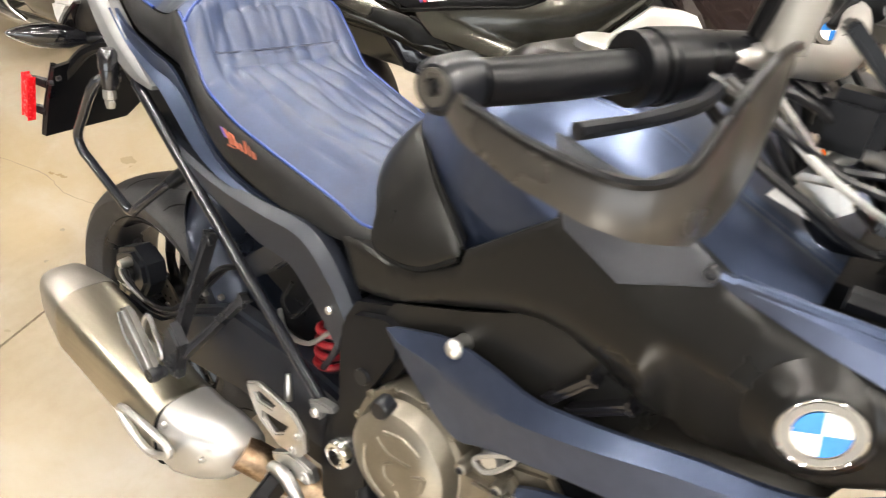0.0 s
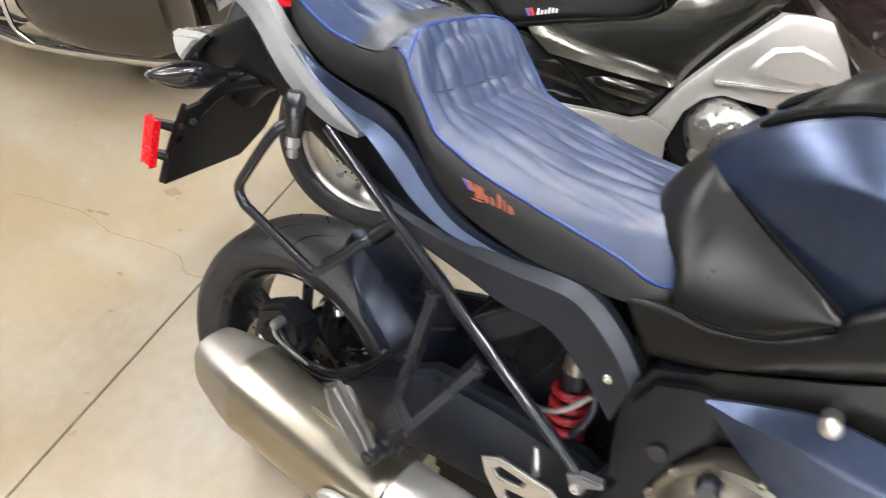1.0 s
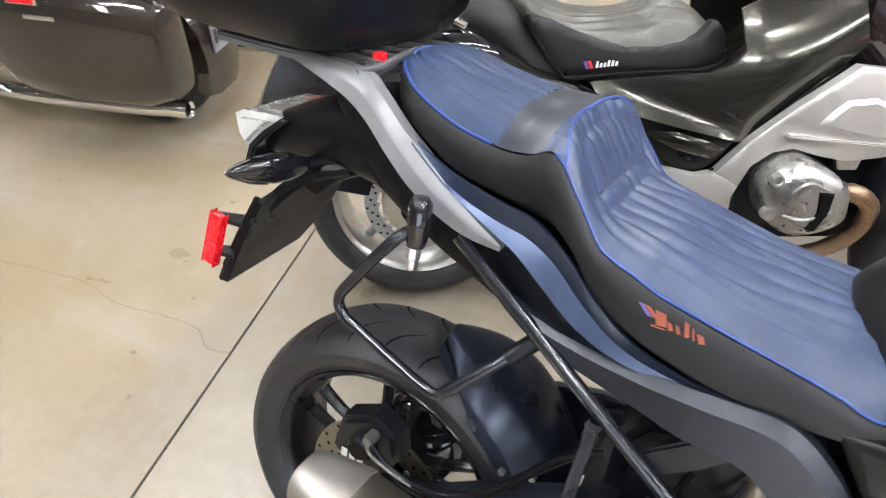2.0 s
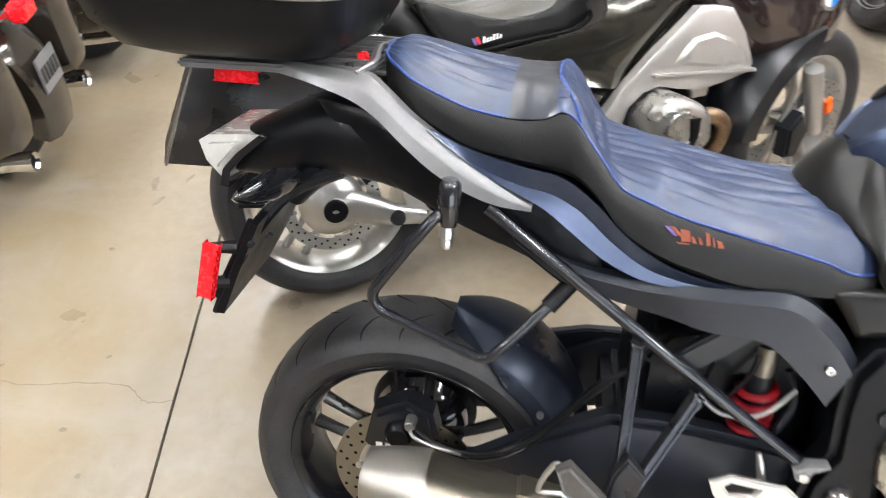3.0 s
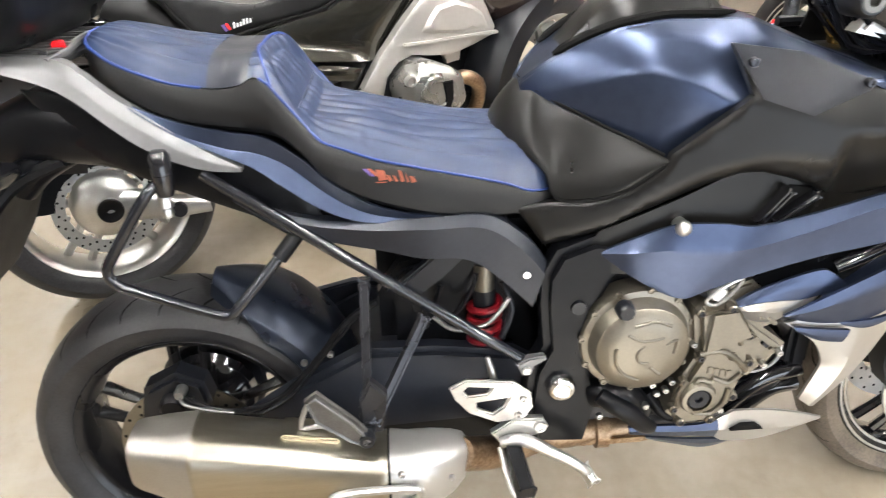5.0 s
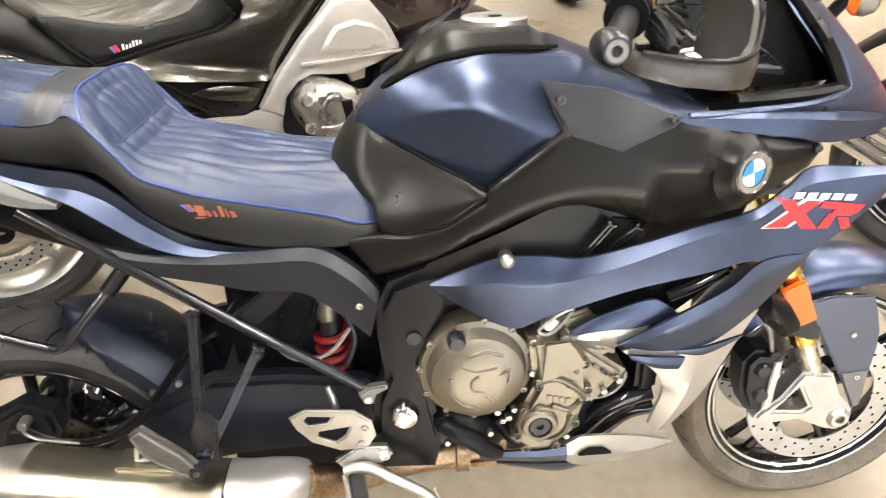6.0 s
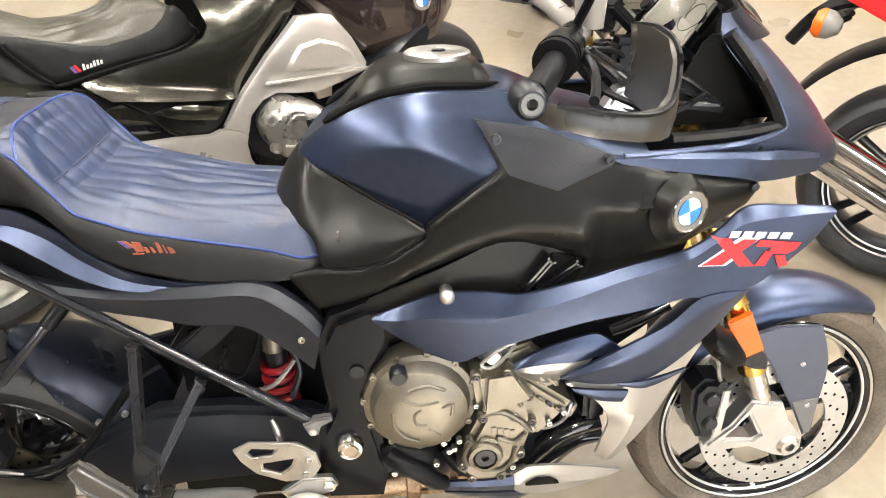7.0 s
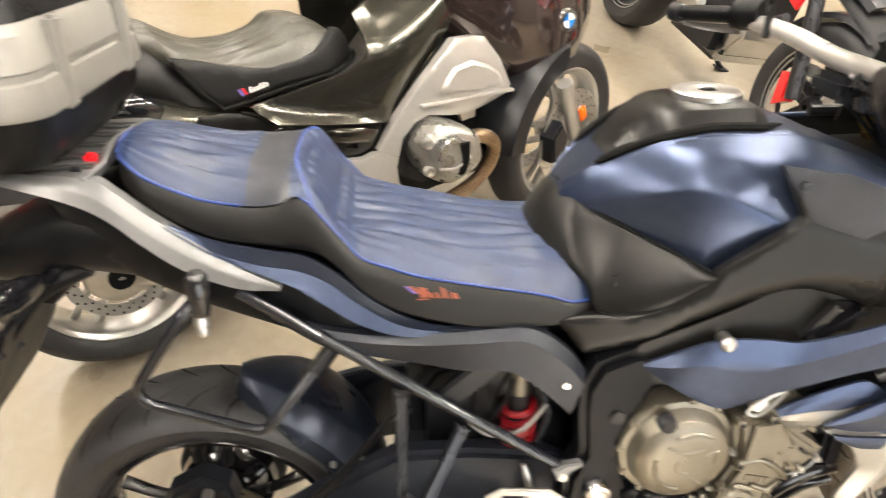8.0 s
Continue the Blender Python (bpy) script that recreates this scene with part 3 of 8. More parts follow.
part("rear_mudguard", ring_mesh(hug), surface("blue_black_satin_plastic", (0.020, 0.026, 0.042), 0.30, 0.6, 0.1, 9, bump=0.03, bump_scale=700), bike, "blue-black plastic hugger")
bolt("mudguard_screw", bike, 0.270, -0.129, 0.485, 0.006)
bolt("mudguard_screw", bike, 0.222, -0.129, 0.470, 0.006)

part("chain_guard", plate([(-0.06, 0.375), (0.0, 0.425), (0.12, 0.455), (0.30, 0.500), (0.46, 0.505), (0.46, 0.46), (0.25, 0.43), (0.10, 0.39), (-0.04, 0.345)], 0.112, 0.135, 0.004), SATIN, bike, "black chain guard")
part("cush_drive", lathe([(0.03, 0.03), (0.075, 0.04), (0.092, 0.055), (0.096, 0.080), (0.05, 0.086)], (RX, RY, RZ), 40), GLOSS, rear, "gloss black sprocket carrier")

# rear caliper, hose and brake line
cal = part("rear_caliper", plate([(-0.075, 0.375), (-0.06, 0.445), (0.0, 0.475), (0.045, 0.452), (0.055, 0.41), (0.03, 0.365), (-0.03, 0.35)], -0.150, -0.095, 0.01), MATTE, bike, "black brake caliper")
part("piston_cover", lathe([(0.0001, -0.02), (0.018, -0.02), (0.024, -0.012), (0.025, 0.01)], (-0.01, -0.150, 0.415), 20), BLACK, cal)
for k in range(3):
    part("letter_bar", box(-0.052 + 0.016 * k, -0.041 + 0.016 * k, -0.152, -0.150, 0.372, 0.387, 0), WHITE, cal, "white mark")
part("banjo_bolt", lathe([(0.0001, -0.012), (0.008, -0.012), (0.010, -0.006), (0.010, 0.012)], (0.012, -0.168, 0.452), 12), ALU, cal, "silver banjo bolt")
part("brake_line", tube([(0.012, -0.172, 0.447), (0.05, -0.178, 0.425), (0.11, -0.178, 0.412), (0.18, -0.172, 0.43), (0.25, -0.166, 0.50), (0.31, -0.162, 0.575), (0.36, -0.15, 0.60)], 0.0055, 8), BLACK, bike, "black brake hose")
part("sensor_cable", tube([(0.03, -0.17, 0.440), (0.07, -0.176, 0.405), (0.13, -0.176, 0.398), (0.20, -0.17, 0.43), (0.27, -0.165, 0.515), (0.33, -0.16, 0.585)], 0.0032, 6), BLACK, bike)
part("steel_line", tube([(0.012, -0.176, 0.452), (0.02, -0.182, 0.435), (0.06, -0.184, 0.422), (0.10, -0.182, 0.412)], 0.0032, 8), WIRE, bike, "braided line")

# silencer
def oval(x, y, z, ry, rz, n=28, power=2.4):
    out = []
    for i in range(n):
        a = 2 * math.pi * i / n
        c, s = math.cos(a), math.sin(a)
        out.append(Vector((x, y + ry * math.copysign(abs(c) ** (2 / power), c), z + rz * math.copysign(abs(s) ** (2 / power), s))))
    return out


def axis(x):
    return 0.394 - 0.20 * (x - 0.05)


sil = part("silencer", ring_mesh([oval(x, -0.270, axis(x), a, b, 44, 3.6) for x, a, b in ((0.056, 0.061, 0.066), (0.062, 0.0625, 0.0675), (0.065, 0.0615, 0.0665), (0.355, 0.0605, 0.0655), (0.358, 0.0615, 0.0665), (0.366, 0.060, 0.065))]),
           STEEL, bike, "brushed stainless exhaust silencer")
part("end_cap", ring_mesh([oval(x, -0.268, axis(x), a, b, 44, 3.4) for x, a, b in ((0.060, 0.0635, 0.0685), (0.054, 0.0635, 0.0685), (0.010, 0.056, 0.060), (-0.030, 0.047, 0.050), (-0.038, 0.043, 0.046), (-0.040, 0.038, 0.041), (-0.036, 0.032, 0.035), (0.02, 0.030, 0.033))]),
     CAPMET, sil, "dull steel end cap")
part("bracket_plate", bar((0.196, -0.256, axis(0.196) + 0.066), (0.288, -0.256, axis(0.288) + 0.068), 0.050, 0.014, up=(0, 0, 1), bevel=0.003), STEEL, sil, "raised steel bracket plate")
part("bracket_lug", tube([(0.227, -0.262, 0.436), (0.243, -0.262, 0.484), (0.258, -0.262, 0.488), (0.291, -0.262, 0.432), (0.282, -0.262, 0.422), (0.261, -0.262, 0.437)], 0.0045, 8, closed=True, smooth=3), ALU, sil, "silver hanger lug")
part("silencer_band", ring_mesh([oval(x, -0.270, axis(x), 0.0612, 0.0662, 44, 3.6) for x in (0.3655, 0.3700)]), GROOVE, sil, "dark joint band")
shield = part("heat_shield", ring_mesh([oval(x, -0.268 + 0.03 * max(0, x - 0.40) / 0.1, z, a, b, 44, 3.0) for x, z, a, b in ((0.369, 0.333, 0.0605, 0.0675), (0.40, 0.330, 0.060, 0.066), (0.44, 0.328, 0.055, 0.060), (0.475, 0.330, 0.045, 0.049), (0.495, 0.335, 0.034, 0.036), (0.503, 0.338, 0.02, 0.022))]),
              SILVER, bike, "silver heat shield over the exhaust")
part("shield_loop", tube([(0.272, -0.336, 0.345), (0.30, -0.337, 0.358), (0.36, -0.337, 0.361), (0.410, -0.336, 0.357), (0.415, -0.335, 0.340), (0.385, -0.336, 0.318), (0.36, -0.336, 0.308), (0.335, -0.336, 0.310), (0.30, -0.336, 0.324)], 0.0075, 8, closed=True, smooth=3), SILVER, shield, "silver slotted guard")
bolt("shield_screw", shield, 0.388, -0.325, 0.378, 0.006)
bolt("shield_screw", shield, 0.47, -0.312, 0.352, 0.005)
part("exhaust_pipe", tube([(0.49, -0.25, 0.345), (0.56, -0.20, 0.30), (0.64, -0.14, 0.27), (0.70, -0.12, 0.262), (0.85, -0.10, 0.258)], 0.030, 14), HEAT, bike, "heat-tinted exhaust pipe")
part("exhaust_clamp", lathe([(0.031, -0.014), (0.038, -0.012), (0.038, 0.012), (0.031, 0.014)], (0.78, -0.112, 0.26), 24, axis="x"), HEAT, bike)
part("collector", box(0.70, 0.90, -0.14, 0.10, 0.215, 0.285, 0.03), HEAT, bike, "bronze-tinted collector box")
for y in (-0.14, -0.05, 0.05, 0.14):
    part("header_pipe", tube([(1.01, y, 0.545), (1.09, y, 0.52), (1.125, y * 0.95, 0.45), (1.09, y * 0.9, 0.36), (1.0, y * 0.8, 0.29), (0.88, y * 0.6, 0.255)], 0.021, 12), DARKMETAL, bike, "dark exhaust header")

# rear subframe rail, luggage bars, passenger footrest bracket
part("subframe_rail", tube([(0.118, -0.182, 0.853), (0.40, -0.190, 0.645), (0.615, -0.192, 0.486)], 0.0098, 12, smooth=1), RAILBLACK, bike, "black subframe rail")
part("subframe_rail", bar((0.190, 0.188, 0.800), (0.615, 0.192, 0.486), 0.018, 0.016, up=(0, -1, 0)), MATTE, bike, "black subframe rail")
part("subframe_gusset", plate([(0.395, 0.643), (0.46, 0.70), (0.52, 0.705), (0.47, 0.655), (0.415, 0.612)], -0.183, -0.160, 0.004), MATTE, bike)
part("rail_shackle", plate([(0.592, 0.494), (0.612, 0.505), (0.640, 0.508), (0.644, 0.500), (0.622, 0.488), (0.617, 0.470), (0.602, 0.470)], -0.208, -0.190, 0.003), RAILGREY, bike, "silver rail bracket")
bolt("rail_bolt", bike, 0.609, -0.209, 0.482, 0.008)
for s in (-1, 1):
    y = s * 0.210
    lb = part("luggage_bar", tube([(0.066, s * 0.178, 0.845), (0.045, y, 0.835), (-0.02, y, 0.745), (-0.038, y, 0.712), (-0.026, y, 0.688), (0.0, y, 0.676), (0.105, y, 0.631), (0.132, y, 0.627), (0.152, y, 0.645), (0.205, s * 0.19, 0.70), (0.232, s * 0.172, 0.727)], 0.0085, 10), RAILBLACK, bike, "black tubular pannier bar")
    part("bar_clamp", tube([(0.214, s * 0.185, 0.708), (0.245, s * 0.165, 0.742)], 0.013, 12, smooth=1), BLACK, lb)
    part("bar_mount", lathe([(0.0001, 0.896), (0.011, 0.895), (0.016, 0.888), (0.0165, 0.862), (0.0145, 0.860), (0.0145, 0.838), (0.012, 0.828), (0.0001, 0.826)], (0.068, s * 0.199, 0), 20, axis="z"), GLOSS, lb, "black bar mount")
    part("mount_nut", lathe([(0.0001, -0.032), (0.007, -0.032), (0.009, -0.024), (0.0075, -0.018), (0.011, -0.015), (0.011, -0.004), (0.008, 0.004)], (0.066, s * 0.200, 0.826), 8, axis="z"), ALU, lb, "bright nut")
br = part("footrest_bracket", bar((0.344, -0.200, 0.672), (0.338, -0.278, 0.452), 0.014, 0.015, up=(0, -1, 0)), DARKMETAL, bike, "forked passenger footrest bracket")
part("bracket_arm", bar((0.437, -0.206, 0.600), (0.348, -0.278, 0.452), 0.013, 0.015, up=(0, -1, 0)), DARKMETAL, br)
part("bracket_web", plate([(0.320, 0.432), (0.362, 0.432), (0.372, 0.505), (0.345, 0.535), (0.328, 0.50)], -0.284, -0.262, 0.004), DARKMETAL, br)
for x, y, z in ((0.344, -0.208, 0.662), (0.435, -0.214, 0.592), (0.34, -0.292, 0.442)):
    bolt("bracket_bolt", br, x, y, z, 0.010, MATTE)
peg2 = part("passenger_footrest", plate([(0.245, 0.523), (0.265, 0.537), (0.320, 0.480), (0.347, 0.442), (0.335, 0.427), (0.310, 0.437), (0.258, 0.484)], -0.312, -0.294, 0.005), surface("worn_grey_footrest", (0.105, 0.10, 0.095), 0.42, 0.5, 0.25, 40, bump=0.3, bump_scale=400), bike, "folded dark grey passenger footrest")
part("peg_rim", tube([(0.250, -0.313, 0.521), (0.264, -0.313, 0.530), (0.316, -0.313, 0.477), (0.340, -0.313, 0.442), (0.333, -0.313, 0.434), (0.311, -0.313, 0.444), (0.262, -0.313, 0.486)], 0.0022, 6, smooth=1, closed=True), RAILGREY, peg2, "thin bright rim")
part("peg_hinge", lathe([(0.006, -0.010), (0.012, -0.010), (0.014, 0), (0.012, 0.012), (0.006, 0.012)], (0.336, -0.306, 0.442), 22), MATTE, peg2, "black hinge")

# rider's footrest, heel plate and brake pedal
heel = part("heel_plate", plate([(0.474, 0.470), (0.502, 0.486), (0.582, 0.477), (0.612, 0.452), (0.618, 0.42), (0.603, 0.396), (0.556, 0.392), (0.508, 0.415), (0.484, 0.445)], -0.232, -0.222, 0.003,
            holes=([(0.497, 0.462), (0.505, 0.471), (0.545, 0.466), (0.538, 0.455), (0.505, 0.452)], [(0.520, 0.437), (0.575, 0.443), (0.566, 0.425), (0.548, 0.412), (0.520, 0.425)])), ALU, bike, "silver alloy heel guard with slots")
for x, z in ((0.600, 0.441), (0.592, 0.408)):
    bolt("heel_screw", heel, x, -0.233, z, 0.0065)
pb = part("footrest_plate", plate([(0.585, 0.40), (0.635, 0.398), (0.645, 0.378), (0.625, 0.362), (0.56, 0.350), (0.545, 0.372)], -0.236, -0.220, 0.003), ALU, bike, "silver footrest bracket")
bolt("footrest_bolt", pb, 0.630, -0.238, 0.382, 0.011)
part("rider_footrest", bar((0.578, -0.235, 0.352), (0.592, -0.325, 0.318), 0.026, 0.030), BLACK, bike, "black rubber rider footrest")
part("footrest_guard", tube([(0.560, -0.245, 0.35), (0.575, -0.30, 0.30), (0.60, -0.325, 0.292)], 0.006, 8), ALU, bike)
ped = part("brake_pedal", tube([(0.560, -0.246, 0.360), (0.60, -0.250, 0.366), (0.655, -0.258, 0.338), (0.700, -0.262, 0.308), (0.716, -0.262, 0.288)], [0.010, 0.012, 0.010, 0.009, 0.008], 10), ALU, bike, "silver brake pedal")
part("pedal_pad", bar((0.708, -0.250, 0.297), (0.722, -0.278, 0.283), 0.016, 0.010), ALU, ped)
part("pedal_spring", tube([(0.565 + 0.008 * math.cos(k), -0.21 + 0.008 * math.sin(k), 0.365 - 0.004 * k) for k in range(12)], 0.0018, 6), CHROME, ped)
part("master_rod", tube([(0.541, -0.204, 0.512), (0.547, -0.207, 0.492), (0.552, -0.21, 0.470)], [0.004, 0.0065, 0.0065], 10), ALU, bike, "master cylinder rod")
part("side_stand", tube([(0.62, 0.13, 0.30), (0.66, 0.20, 0.16), (0.70, 0.285, 0.105)], [0.014, 0.012, 0.012], 10), MATTE, bike, "black side stand")
part("stand_foot", plate([(0.665, 0.088), (0.745, 0.088), (0.745, 0.096), (0.665, 0.096)], 0.26, 0.325, 0.002), MATTE, bike)

# frame, engine
frame_side = [(0.632, 0.655), (0.655, 0.700), (0.715, 0.722), (0.752, 0.715), (0.755, 0.655), (0.722, 0.585), (0.716, 0.49), (0.738, 0.38), (0.722, 0.305), (0.625, 0.312), (0.612, 0.40), (0.618, 0.47), (0.640, 0.52), (0.632, 0.60)]
for s in (-1, 1):
    part("frame_plate", plate(frame_side, s * 0.205, s * 0.14, 0.014), BLACK, bike, "black alloy main frame")
part("pivot_cap", lathe([(0.0001, -0.012), (0.012, -0.012), (0.0145, -0.007), (0.016, -0.010), (0.021, -0.009), (0.0245, -0.004), (0.025, 0.014)], (0.670, -0.212, 0.444), 32), CHROME, bike, "chrome swingarm pivot cap")
part("frame_disc", lathe([(0.0001, -0.004), (0.012, -0.004), (0.014, 0.003)], (0.692, -0.206, 0.60), 24), MATTE, bike)
part("engine_block", box(0.67, 1.03, -0.165, 0.165, 0.315, 0.655, 0.02), MATTE, bike, "dark engine block")
part("cylinder_head", box(0.90, 1.06, -0.16, 0.16, 0.52, 0.69, 0.025), MATTE, bike)
CX, CZ = 0.795, 0.534
cl = part("clutch_cover", lathe([(0.0001, -0.046), (0.040, -0.046), (0.066, -0.043), (0.078, -0.036), (0.083, -0.022), (0.086, -0.012), (0.096, -0.010), (0.098, -0.004), (0.098, 0.035)], (CX, -0.205, CZ), 64), BRONZE, bike, "bronze-painted clutch cover")
for k, pts in enumerate(([(-0.03, 0.035), (-0.005, 0.022), (0.03, 0.026)], [(-0.048, 0.01), (-0.046, -0.02), (-0.028, -0.045), (-0.005, -0.055)], [(0.0, 0.012), (-0.012, 0.0), (-0.008, -0.018), (0.008, -0.022)],
                         [(0.035, 0.012), (0.052, 0.02), (0.05, -0.005)], [(0.012, -0.03), (0.03, -0.046)], [(-0.02, 0.05), (0.012, 0.058), (0.04, 0.048)])):
    part("cast_rib", tube([(CX + a, -0.2495, CZ + b) for a, b in pts], 0.0032, 8), BRONZE, cl)
part("filler_plug", lathe([(0.0001, -0.012), (0.012, -0.012), (0.015, -0.008), (0.016, 0.01)], (CX - 0.035, -0.238, CZ + 0.075), 8), MATTE, cl, "black oil filler plug")
for k in range(11):
    a = radians(20 + 31 * k)
    bolt("cover_screw", cl, CX + 0.096 * math.cos(a), -0.214, CZ + 0.096 * math.sin(a), 0.0062, BRONZE)
gen = part("crank_cover", plate([(0.880, 0.600), (0.945, 0.605), (0.985, 0.540), (0.992, 0.49), (0.968, 0.395), (0.93, 0.362), (0.885, 0.360), (0.858, 0.385), (0.872, 0.45), (0.895, 0.50)], -0.236, -0.15, 0.012), BRONZE, bike, "bronze-painted crank cover")
part("cover_step", plate([(0.905, 0.595), (0.950, 0.600), (0.985, 0.545), (0.90, 0.510)], -0.243, -0.235, 0.004), BRONZE, gen)
part("cover_rib", tube([(0.895, -0.239, 0.515), (0.93, -0.240, 0.52), (0.962, -0.240, 0.50), (0.982, -0.238, 0.475)], 0.005, 8), BRONZE, gen)
for pts in ([(0.900, 0.392), (0.93, 0.388), (0.952, 0.408), (0.958, 0.44)], [(0.872, 0.408), (0.868, 0.43), (0.882, 0.462)], [(0.915, 0.585), (0.945, 0.565), (0.965, 0.53)], [(0.925, 0.465), (0.955, 0.452), (0.975, 0.47)]):
    part("cover_rib", tube([(x, -0.238, z) for x, z in pts], 0.0045, 8), BRONZE, gen)
part("plug_boss", lathe([(0.022, -0.012), (0.029, -0.011), (0.033, -0.004), (0.034, 0.010)], (0.904, -0.236, 0.425), 32), BRONZE, gen)
part("cover_rib", tube([(0.888, -0.238, 0.43), (0.90, -0.239, 0.462), (0.925, -0.239, 0.455)], 0.004, 8), BRONZE, gen)
part("crank_plug", lathe([(0.0001, -0.004), (0.006, -0.004), (0.007, -0.010), (0.018, -0.010), (0.021, -0.006), (0.022, 0.01)], (0.904, -0.236, 0.425), 28), MATTE, gen, "black crank plug")
for k in range(4):
    part("letter_bar", box(0.915 + 0.011 * k, 0.923 + 0.011 * k, -0.2385, -0.2355, 0.474 - 0.003 * k, 0.486 - 0.003 * k, 0), BRONZE, gen, "cast mark")
for x, z in ((0.888, 0.594), (0.940, 0.598), (0.978, 0.545), (0.986, 0.49), (0.968, 0.42), (0.935, 0.372), (0.882, 0.37), (0.866, 0.40), (0.878, 0.455), (0.90, 0.505), (0.955, 0.505)):
    bolt("cover_screw", gen, x, -0.237, z, 0.0052, DARKMETAL)
    part("screw_boss", lathe([(0.0056, -0.004), (0.0085, -0.002), (0.0095, 0.010)], (x, -0.236, z), 14), BRONZE, gen)
part("head_casting", plate([(0.930, 0.615), (0.985, 0.632), (1.035, 0.585), (1.04, 0.545), (1.0, 0.525), (0.955, 0.575)], -0.205, -0.15, 0.006), BRONZE, bike, "bronze cylinder casting")
for k in range(4):
    part("casting_fin", bar((0.94 + 0.024 * k, -0.212, 0.607 - 0.012 * k), (0.962 + 0.024 * k, -0.212, 0.585 - 0.012 * k), 0.008, 0.014, up=(0, 1, 0)), BRONZE, bike)
part("cylinder", plate([(0.905, 0.585), (0.955, 0.590), (1.010, 0.545), (1.062, 0.505), (1.035, 0.472), (1.005, 0.440), (0.975, 0.455), (0.94, 0.52)], -0.214, -0.15, 0.008), BRONZE, bike, "bronze cylinder casting with ribs")
for k in range(6):
    part("cylinder_rib", bar((0.948 + 0.016 * k, -0.217, 0.568 - 0.0125 * k), (0.962 + 0.016 * k, -0.217, 0.556 - 0.0125 * k), 0.006, 0.012, up=(0, 1, 0)), BRONZE if k % 2 else DARKMETAL, bike)
part("cylinder_flange", tube([(0.910, -0.222, 0.512), (0.936, -0.223, 0.506), (0.963, -0.222, 0.499), (0.980, -0.220, 0.478), (0.994, -0.218, 0.457)], 0.006, 8), ALU, bike, "bright casting flange")
part("sensor_wire", tube([(1.068, -0.19, 0.489), (1.058, -0.20, 0.468), (1.04, -0.20, 0.450), (1.016, -0.196, 0.441), (1.0, -0.19, 0.452)], 0.0035, 6), WIRE, bike)
for x, z in ((0.890, 0.525), (0.861, 0.450), (0.852, 0.433), (0.949, 0.583), (0.820, 0.401), (0.958, 0.381), (1.02, 0.475), (1.045, 0.497)):
    bolt("casting_screw", bike, x, -0.222, z, 0.0055, ALU, 0.006)
for y, pts in ((-0.15, ((1.0, 0.325), (1.044, 0.372), (1.085, 0.398), (1.137, 0.411))), (-0.13, ((1.03, 0.28), (1.069, 0.325), (1.105, 0.353), (1.15, 0.362)))):
    part("header_pipe", tube([(x, y, z) for x, z in pts], 0.019, 14), GLOSS, bike, "blackened exhaust header")
part("starter_hose", tube([(0.736, -0.222, 0.430), (0.757, -0.232, 0.417), (0.788, -0.232, 0.395), (0.816, -0.228, 0.366), (0.836, -0.220, 0.351)], [0.014, 0.017, 0.018, 0.016, 0.013], 14), BLACK, bike, "black water hose elbow")
part("engine_mount", lathe([(0.0001, -0.01), (0.012, -0.01), (0.015, -0.004), (0.016, 0.03)], (0.918, -0.218, 0.622), 20), ALU, bike, "silver engine mount bolt")
part("mount_lug", plate([(0.880, 0.655), (0.93, 0.668), (0.945, 0.622), (0.92, 0.598), (0.895, 0.612)], -0.215, -0.16, 0.006), MATTE, bike)
part("water_pump", tube([(0.735, -0.18, 0.405), (0.775, -0.20, 0.415), (0.815, -0.19, 0.385), (0.835, -0.17, 0.345)], [0.026, 0.03, 0.024, 0.018], 14), BLACK, bike, "black water pump housing")
part("coolant_hose", tube([(0.835, -0.185, 0.40), (0.87, -0.20, 0.36), (0.93, -0.19, 0.345)], 0.012, 10), BLACK, bike)
for x, z in ((0.745, 0.37), (0.79, 0.432), (0.835, 0.432), (0.80, 0.36), (0.845, 0.412)):
    bolt("case_screw", bike, x, -0.206, z, 0.006)
part("sump", box(0.70, 0.98, -0.12, 0.12, 0.26, 0.33, 0.03), MATTE, bike)

# shock
coil = [(0.548 + 0.026 * math.cos(t * 0.7), -0.114 + 0.026 * math.sin(t * 0.7), 0.482 + 0.0024 * t) for t in range(0, 40)]
part("shock_spring", tube(coil, 0.0068, 8, smooth=2), RED, bike, "red coil spring")
part("shock_body", lathe([(0.0001, 0.40), (0.02, 0.40), (0.02, 0.66), (0.0001, 0.66)], (0.548, -0.114, 0), 18, axis="z"), MATTE, bike)
part("braided_line", tube([(0.455, -0.15, 0.565), (0.49, -0.165, 0.545), (0.545, -0.168, 0.555), (0.585, -0.16, 0.60)], 0.0042, 8), WIRE, bike, "braided brake line")
part("wiring", tube([(0.47, -0.14, 0.62), (0.46, -0.15, 0.585), (0.49, -0.155, 0.57), (0.52, -0.15, 0.61), (0.53, -0.14, 0.64)], 0.0038, 6), BLACK, bike)
part("linkage_rod", tube([(0.575, -0.14, 0.62), (0.590, -0.15, 0.57), (0.572, -0.16, 0.52)], 0.006, 8), MATTE, bike)
part("reservoir", lathe([(0.0001, 0.0), (0.02, 0.0), (0.02, 0.05), (0.0001, 0.055)], (0.545, -0.12, 0.60), 16, axis="z"), BRONZE, bike)
# added infill, blacks out the gap between tail panel and seat
part("tail_core", plate([(0.03, 0.915), (0.12, 0.90), (0.20, 0.89), (0.27, 0.85), (0.36, 0.785), (0.45, 0.745), (0.58, 0.735), (0.60, 0.70), (0.40, 0.69), (0.22, 0.75), (0.03, 0.86)], -0.150, 0.150, 0.004), BLACK, bike, "black infill under the seat")
